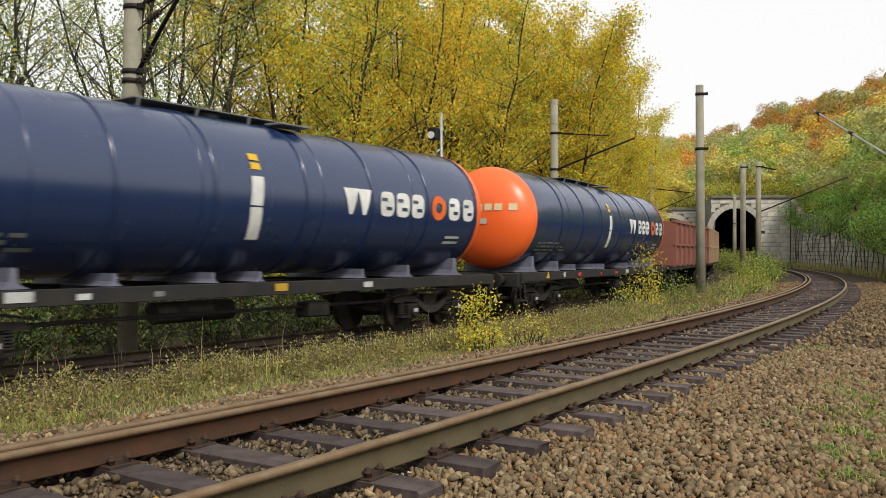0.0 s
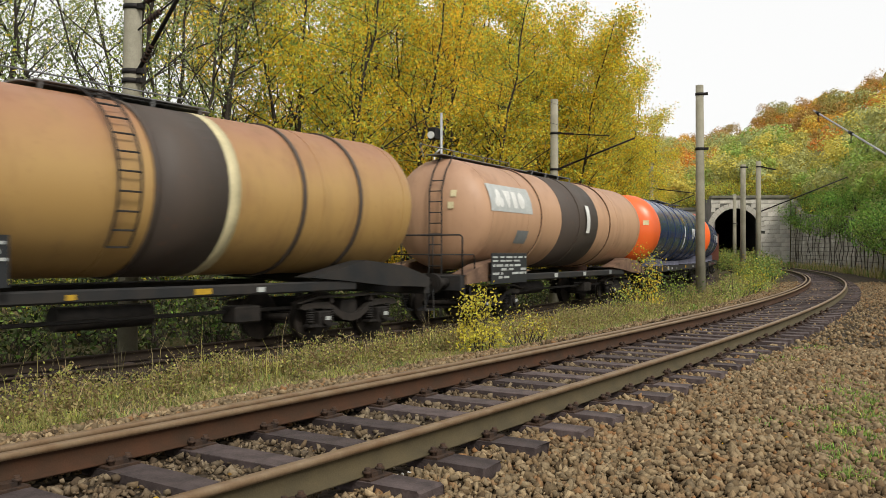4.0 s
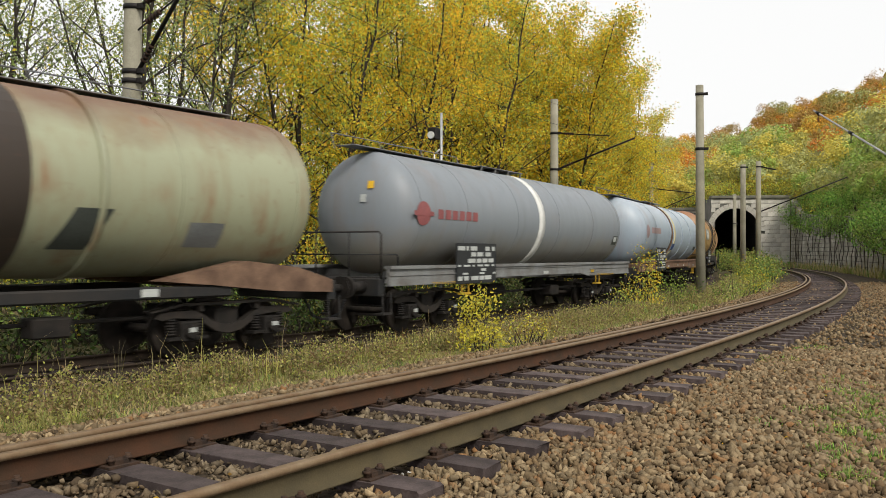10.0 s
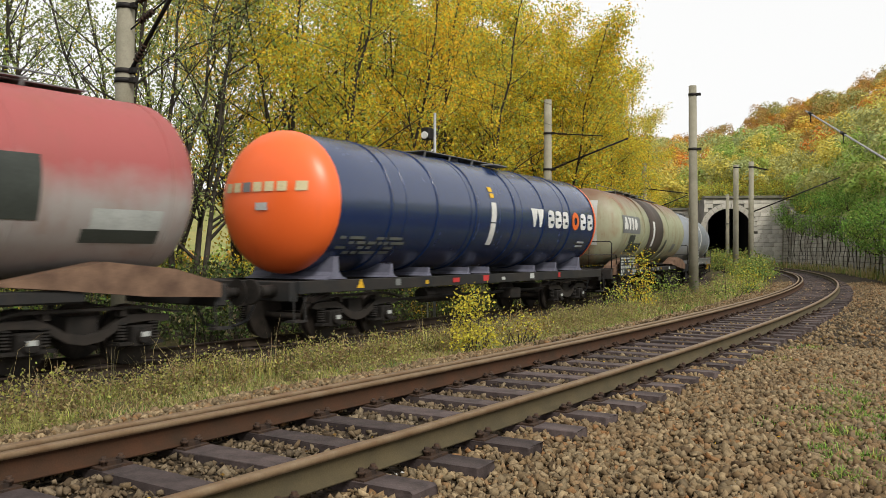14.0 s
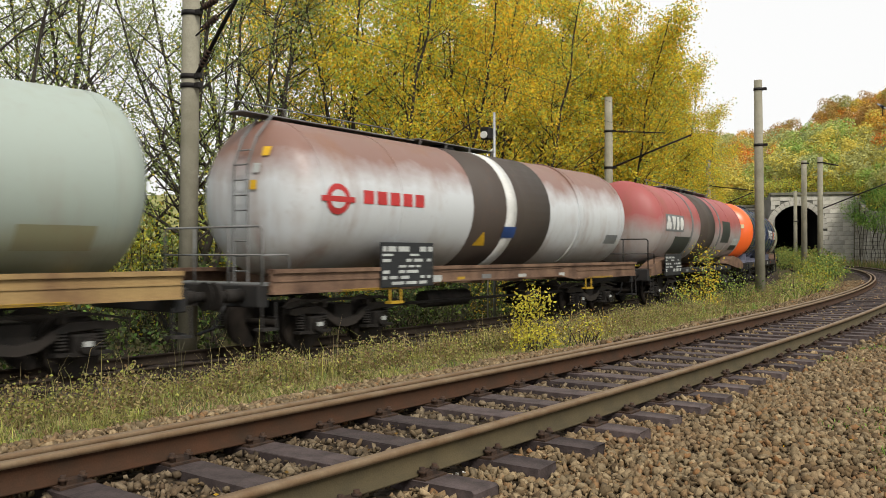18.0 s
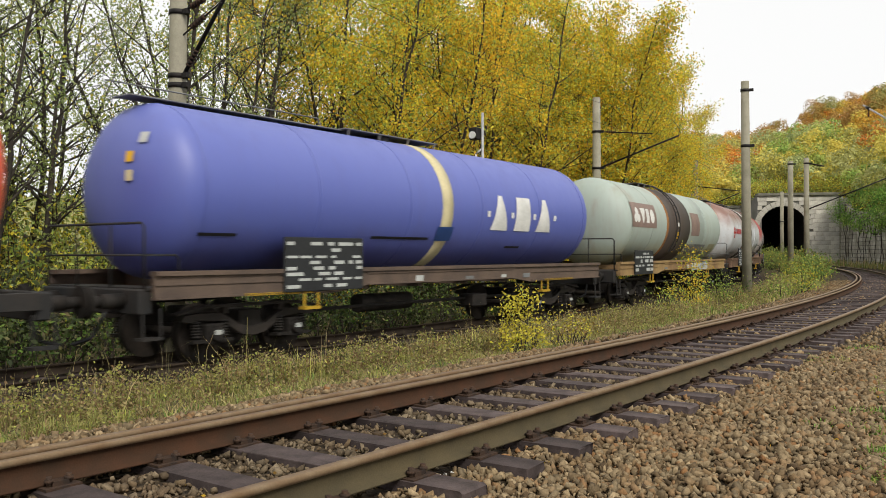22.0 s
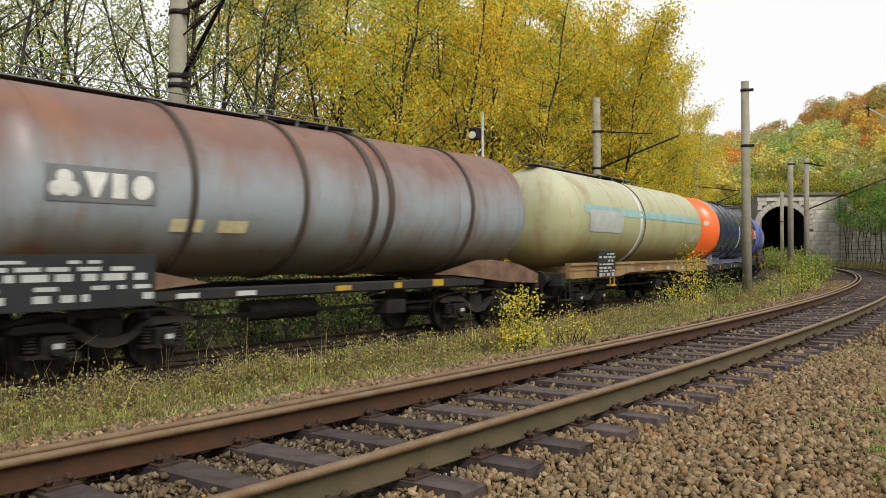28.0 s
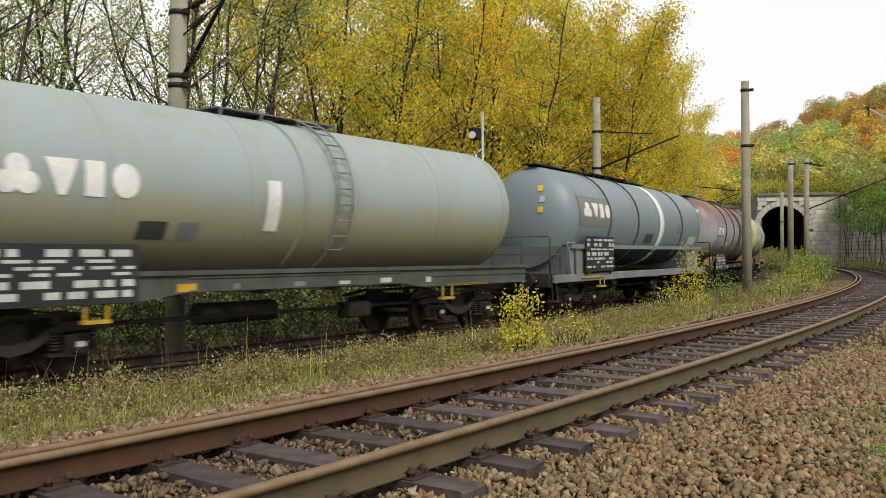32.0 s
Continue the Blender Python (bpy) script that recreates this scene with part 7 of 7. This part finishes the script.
def thicket(name, label, blobs, size, per, seed, mats, weights, kind="stuff", puff=None):
    """Leafy growth: clusters of small leaves round many twig ends. blobs: x, y, z of the foot, radius, height."""
    rng = np.random.default_rng(seed)
    C, segs = [], []
    for x, y, z, r, h in blobs:
        n = int(per * r * h)
        nt = 26 if puff else max(int(6 + 5 * r * h), 6)
        d = rng.normal(size=(nt, 3))
        d /= np.linalg.norm(d, axis=1, keepdims=True)
        tips = np.array([x, y, z + h * 0.5]) + d * np.array([r, r, h * 0.55]) * rng.uniform(0.35, 1.0, (nt, 1))
        tips[:, 2] = np.maximum(tips[:, 2], z + 0.05)
        for t in tips:
            thin = 0.25 if puff else 1.0
            segs.append(((x + (t[0] - x) * 0.15, y + (t[1] - y) * 0.15, z - 0.05), tuple(t), (0.012 + 0.004 * h) * thin, 0.004 * thin))
        C.append(tips[rng.integers(0, nt, n)] + rng.normal(size=(n, 3)) * (puff or 0.1 + 0.14 * min(r, 1.5)))
    C = np.concatenate(C)
    V, F = leaves(rng, C, size)
    idx = rng.choice(len(mats), len(C), p=weights)
    v, f = limb_mesh(segs, 4)
    V2 = np.concatenate([V, v])
    F2 = np.concatenate([F, f + len(V)])
    I2 = np.concatenate([idx, np.full(len(f), len(mats))])
    me = mesh_np(name, V2, F2, [M[m] for m in mats] + [M["herb_umber" if puff else "bark"]], I2)
    return tagged(new(name, me), label, "shrub", kind=kind)


def blob_rows(line, rows, seed, jitter=0.4):
    """Feet of bushes: (from s, to s, step, side, radius, height)."""
    rng = random.Random(seed)
    out = []
    for a, b, step, side, r, h in rows:
        s = a
        while s < b:
            p = line.at(s + rng.uniform(-1, 1) * step * 0.4, side + rng.uniform(-1, 1) * jitter)
            out.append((p.x, p.y, float(ground_z([p.x], [p.y])[0]), r * rng.uniform(0.7, 1.25), h * rng.uniform(0.6, 1.25)))
            s += step
    return out


# mostly leaves of the shade-darkened tone, for the gloom below the wagons
thicket("undergrowth", "dense green and yellow undergrowth behind the main line, most leaves coloured as if in shade", blob_rows(main_line, [(-8, 78, 1.1, -5.2, 0.9, 1.4), (-8, 78, 1.3, -6.8, 1.1, 2.4), (-8, 70, 2.0, -9.5, 1.5, 3.0)], 3, 0.6), 0.12, 260, 21, ["weed", "leaf_shade", "leaf_dark"], [0.16, 0.68, 0.16])
thicket("tall_scrub", "tall green and yellow scrub behind the main line", blob_rows(main_line, [(2, 21, 1.4, -11.5, 1.6, 3.8), (4, 24, 1.8, -16, 2.0, 5.0)], 13, 1.0), 0.14, 240, 26, ["leaf_green", "leaf_yellow", "leaf_olive", "leaf_grey"], [0.4, 0.25, 0.2, 0.15])
thicket("trackside_weeds", "low leafy weeds along the edge of the main line", blob_rows(main_line, [(-4, 40, 0.7, 2.5, 0.26, 0.36), (-4, 34, 1.1, 3.5, 0.22, 0.28)], 4, 0.5), 0.04, 1500, 22, ["herb_olive", "weed", "herb_umber", "herb_lime"], [0.34, 0.26, 0.25, 0.15], puff=0.06)
thicket("weed_mat", "matted brown and olive weeds between the two tracks", blob_rows(main_line, [(3, 24, 0.6, 2.4, 0.28, 0.36), (0, 26, 0.5, 2.9, 0.32, 0.42), (-3, 28, 0.5, 3.5, 0.34, 0.38), (-3, 30, 0.6, 4.2, 0.32, 0.26), (-3, 26, 0.8, 4.9, 0.25, 0.15), (26, 48, 0.8, 3.0, 0.5, 0.6), (28, 50, 0.9, 4.2, 0.5, 0.45)], 8, 0.3), 0.042, 2500, 25, ["herb_tan", "herb_olive", "herb_lime", "herb_umber", "weed"], [0.26, 0.27, 0.14, 0.2, 0.13], puff=0.075)
thicket("tunnel_bushes", "green and yellow bushes between the tracks before the tunnel", blob_rows(main_line, [(50, 66, 1.2, 4.4, 1.0, 1.2), (60, 104, 1.6, 4.0, 1.1, 1.8)], 5, 0.8), 0.13, 300, 23, ["leaf_sallow", "leaf_olive", "leaf_dark", "leaf_lemon"], [0.42, 0.25, 0.28, 0.05])


thicket("portal_shrubs", "low yellow-green shrubs above the tunnel portals", [(p[0], p[1], p[2] - 0.2, 1.2, 1.6 + 0.5 * math.sin(i * 2.1)) for i, p in enumerate(np.concatenate([hill_point(np.linspace(0.2, 0.42, 36), np.full(36, r)) for r in (1.2, 4.0, 8.0, 13.0)]))], 0.2, 170, 24, ["leaf_olive", "leaf_green", "leaf_brown", "leaf_lemon"], [0.16, 0.42, 0.14, 0.28])


def spot(x, y):
    return float(ground_z([x], [y])[0])


def bush_at(label, x, y, r, h, size, per, seed, mats, weights):
    ob = thicket("bush", label, [(x, y, spot(x, y), r, h), (x + r * 0.6, y + 0.2, spot(x, y), r * 0.6, h * 0.6), (x - r * 0.5, y - 0.1, spot(x, y), r * 0.6, h * 0.55)], size, per, seed, mats, weights, "stuff")
    return ob


bush_at("small bush with bright lemon-yellow leaves by the track", 0.62, 14.2, 0.26, 1.05, 0.058, 2300, 31, ["leaf_lemon", "leaf_yellow", "leaf_green"], [0.75, 0.17, 0.08])
bush_at("small reddish-yellow bush in the dry grass", 1.45, 15.0, 0.36, 0.65, 0.045, 1500, 32, ["leaf_brown", "leaf_yellow", "grass_dry"], [0.35, 0.4, 0.25])
bush_at("yellow-green bush at the foot of the mast", 6.3, 27.2, 0.6, 2.0, 0.065, 720, 33, ["leaf_lemon", "leaf_green", "leaf_gold"], [0.45, 0.35, 0.2])
bush_at("low green bush beside the mast", 5.2, 25.0, 0.6, 0.8, 0.06, 900, 34, ["leaf_green", "weed", "leaf_lemon"], [0.5, 0.3, 0.2])
bush_at("bluish-green bush beside the mast", 7.9, 29.2, 0.7, 1.1, 0.06, 850, 35, ["leaf_dark", "leaf_green"], [0.75, 0.25])
bush_at("rough green bush behind the mast", 10.6, 31.5, 0.8, 0.9, 0.065, 800, 36, ["leaf_green", "leaf_dark", "grass_dry"], [0.5, 0.3, 0.2])
bush_at("rough green bush near the curve", 12.2, 34.0, 0.8, 1.1, 0.065, 800, 37, ["leaf_green", "leaf_lemon", "leaf_dark"], [0.5, 0.3, 0.2])


# creepers and shrubs on the retaining wall
def wall_growth():
    rng = random.Random(6)
    segs, blobs = [], []
    S, O, Z = [[w[i] for w in WING[::-1]] for i in range(3)]
    s = 44.0
    while s < 108:
        o, z = np.interp(s, S, O), np.interp(s, S, Z)
        p = near_line.at(s, o - 0.22)
        x = 0.0
        z0 = -0.3
        while z0 < z - 0.2:
            q = near_line.at(s + rng.uniform(-0.5, 0.5), o - rng.uniform(0.12, 0.3))
            z1 = min(z0 + rng.uniform(0.6, 1.3), z)
            segs.append(((p.x, p.y, z0), (q.x, q.y, z1), 0.04, 0.03))
            p, z0 = q, z1
        s += rng.uniform(0.6, 3.2)
    v, f = limb_mesh(segs, 4)
    tagged(new("creepers", mesh_np("creepers", v, f, [M["bark"]])), "bare brown creepers hanging down the retaining wall", "creeper", kind="stuff")
    for s in np.arange(44, 109, 1.5):
        o, z = np.interp(s, S, O), np.interp(s, S, Z)
        for k in range(3):
            p = near_line.at(s, o + rng.uniform(-0.7, 0.8) if k == 0 else o + rng.uniform(0.3, 4.5))
            h = rng.uniform(1.6, 3.2) * (0.7 + 0.4 * k / 2)
            blobs.append((p.x, p.y, z - rng.uniform(0.9, 2.3) + 0.7 * k, rng.uniform(1.0, 1.8), h))
    thicket("wall_shrubs", "thick green shrubs spilling over the retaining wall", blobs, 0.17, 190, 41, ["leaf_dark", "leaf_vivid", "leaf_sallow"], [0.26, 0.6, 0.14])


wall_growth()


def litter():
    """Fallen leaves and scraps of white paper on the ballast."""
    rng = np.random.default_rng(9)
    P = np.stack([rng.uniform(-5, 9, 1100), rng.uniform(4, 15, 1100)], -1)
    on, sn, ot, st = on_lines(P)
    P = P[(on > -2.6) & (on < 7)]
    z = ground_z(P[:, 0], P[:, 1]) + 0.03
    V, F = leaves(rng, np.stack([P[:, 0], P[:, 1], z], -1), 0.035, flat=0.9)
    idx = (rng.random(len(P)) < 0.35).astype(int)
    tagged(new("fallen_leaves", mesh_np("fallen_leaves", V, F, [M["leaf_brown"], M["leaf_gold"]], idx)), "scattered brown and yellow fallen leaves on the ballast", "leaves", kind="stuff")
    bm = bmesh.new()
    for x, y in ((-0.3, 5.2), (-0.27, 5.25), (-0.34, 5.23), (-0.24, 5.3), (-0.33, 5.14), (-0.2, 5.33), (-2.02, 8.6), (-1.97, 8.65)):
        z = float(ground_z([x], [y])[0]) + 0.045
        vs = [bm.verts.new((x + rng.uniform(-0.022, 0.022), y + rng.uniform(-0.022, 0.022), z + rng.uniform(-0.01, 0.018))) for _ in range(6)]
        bmesh.ops.convex_hull(bm, input=vs)
    tagged(part("paper_scraps", bm, M["white"]), "small white scraps of paper among the ballast stones", "litter", kind="stuff")


litter()


# ---- movement ----
def run(t):
    """How far the train has gone at t seconds."""
    return 7.713 * t + 0.00775 * max(t - 20, 0) ** 2


def wagon_pose(w, t):
    s, a = w["mid"] + run(t), w["pivot"]
    p, q = main_line.at(s + a), main_line.at(s - a)
    d = p - q
    m = (p + q) / 2
    return pose(m.x, m.y, m.z, 0, -math.degrees(math.atan2(d.z, math.hypot(d.x, d.y))), math.degrees(math.atan2(d.y, d.x)))


def motions():
    for w in WAGONS:
        walk(w, [(i / 2, wagon_pose(w, i / 2)) for i in range(65)])
    # wheels turn while their wagon passes the camera
    for w, wheel, ax in SPINNERS:
        rows, t = [], 0.0
        first = last = None
        for i in range(481):
            t = i / 15
            s = w["mid"] + run(t)
            if -14 < s < 62 or i in (0, 480):
                turn = math.degrees(run(t) / 0.46)
                if -14 < s < 62:
                    if first is None:
                        first = turn
                    last = turn
                else:
                    turn = last if last is not None else None
                rows.append((t, turn))
        start = first if first is not None else 0.0
        walk(wheel, [(t, pose(ax, 0, 0.46, 0, (a if a is not None else start) % 360, 0)) for t, a in rows])


motions()
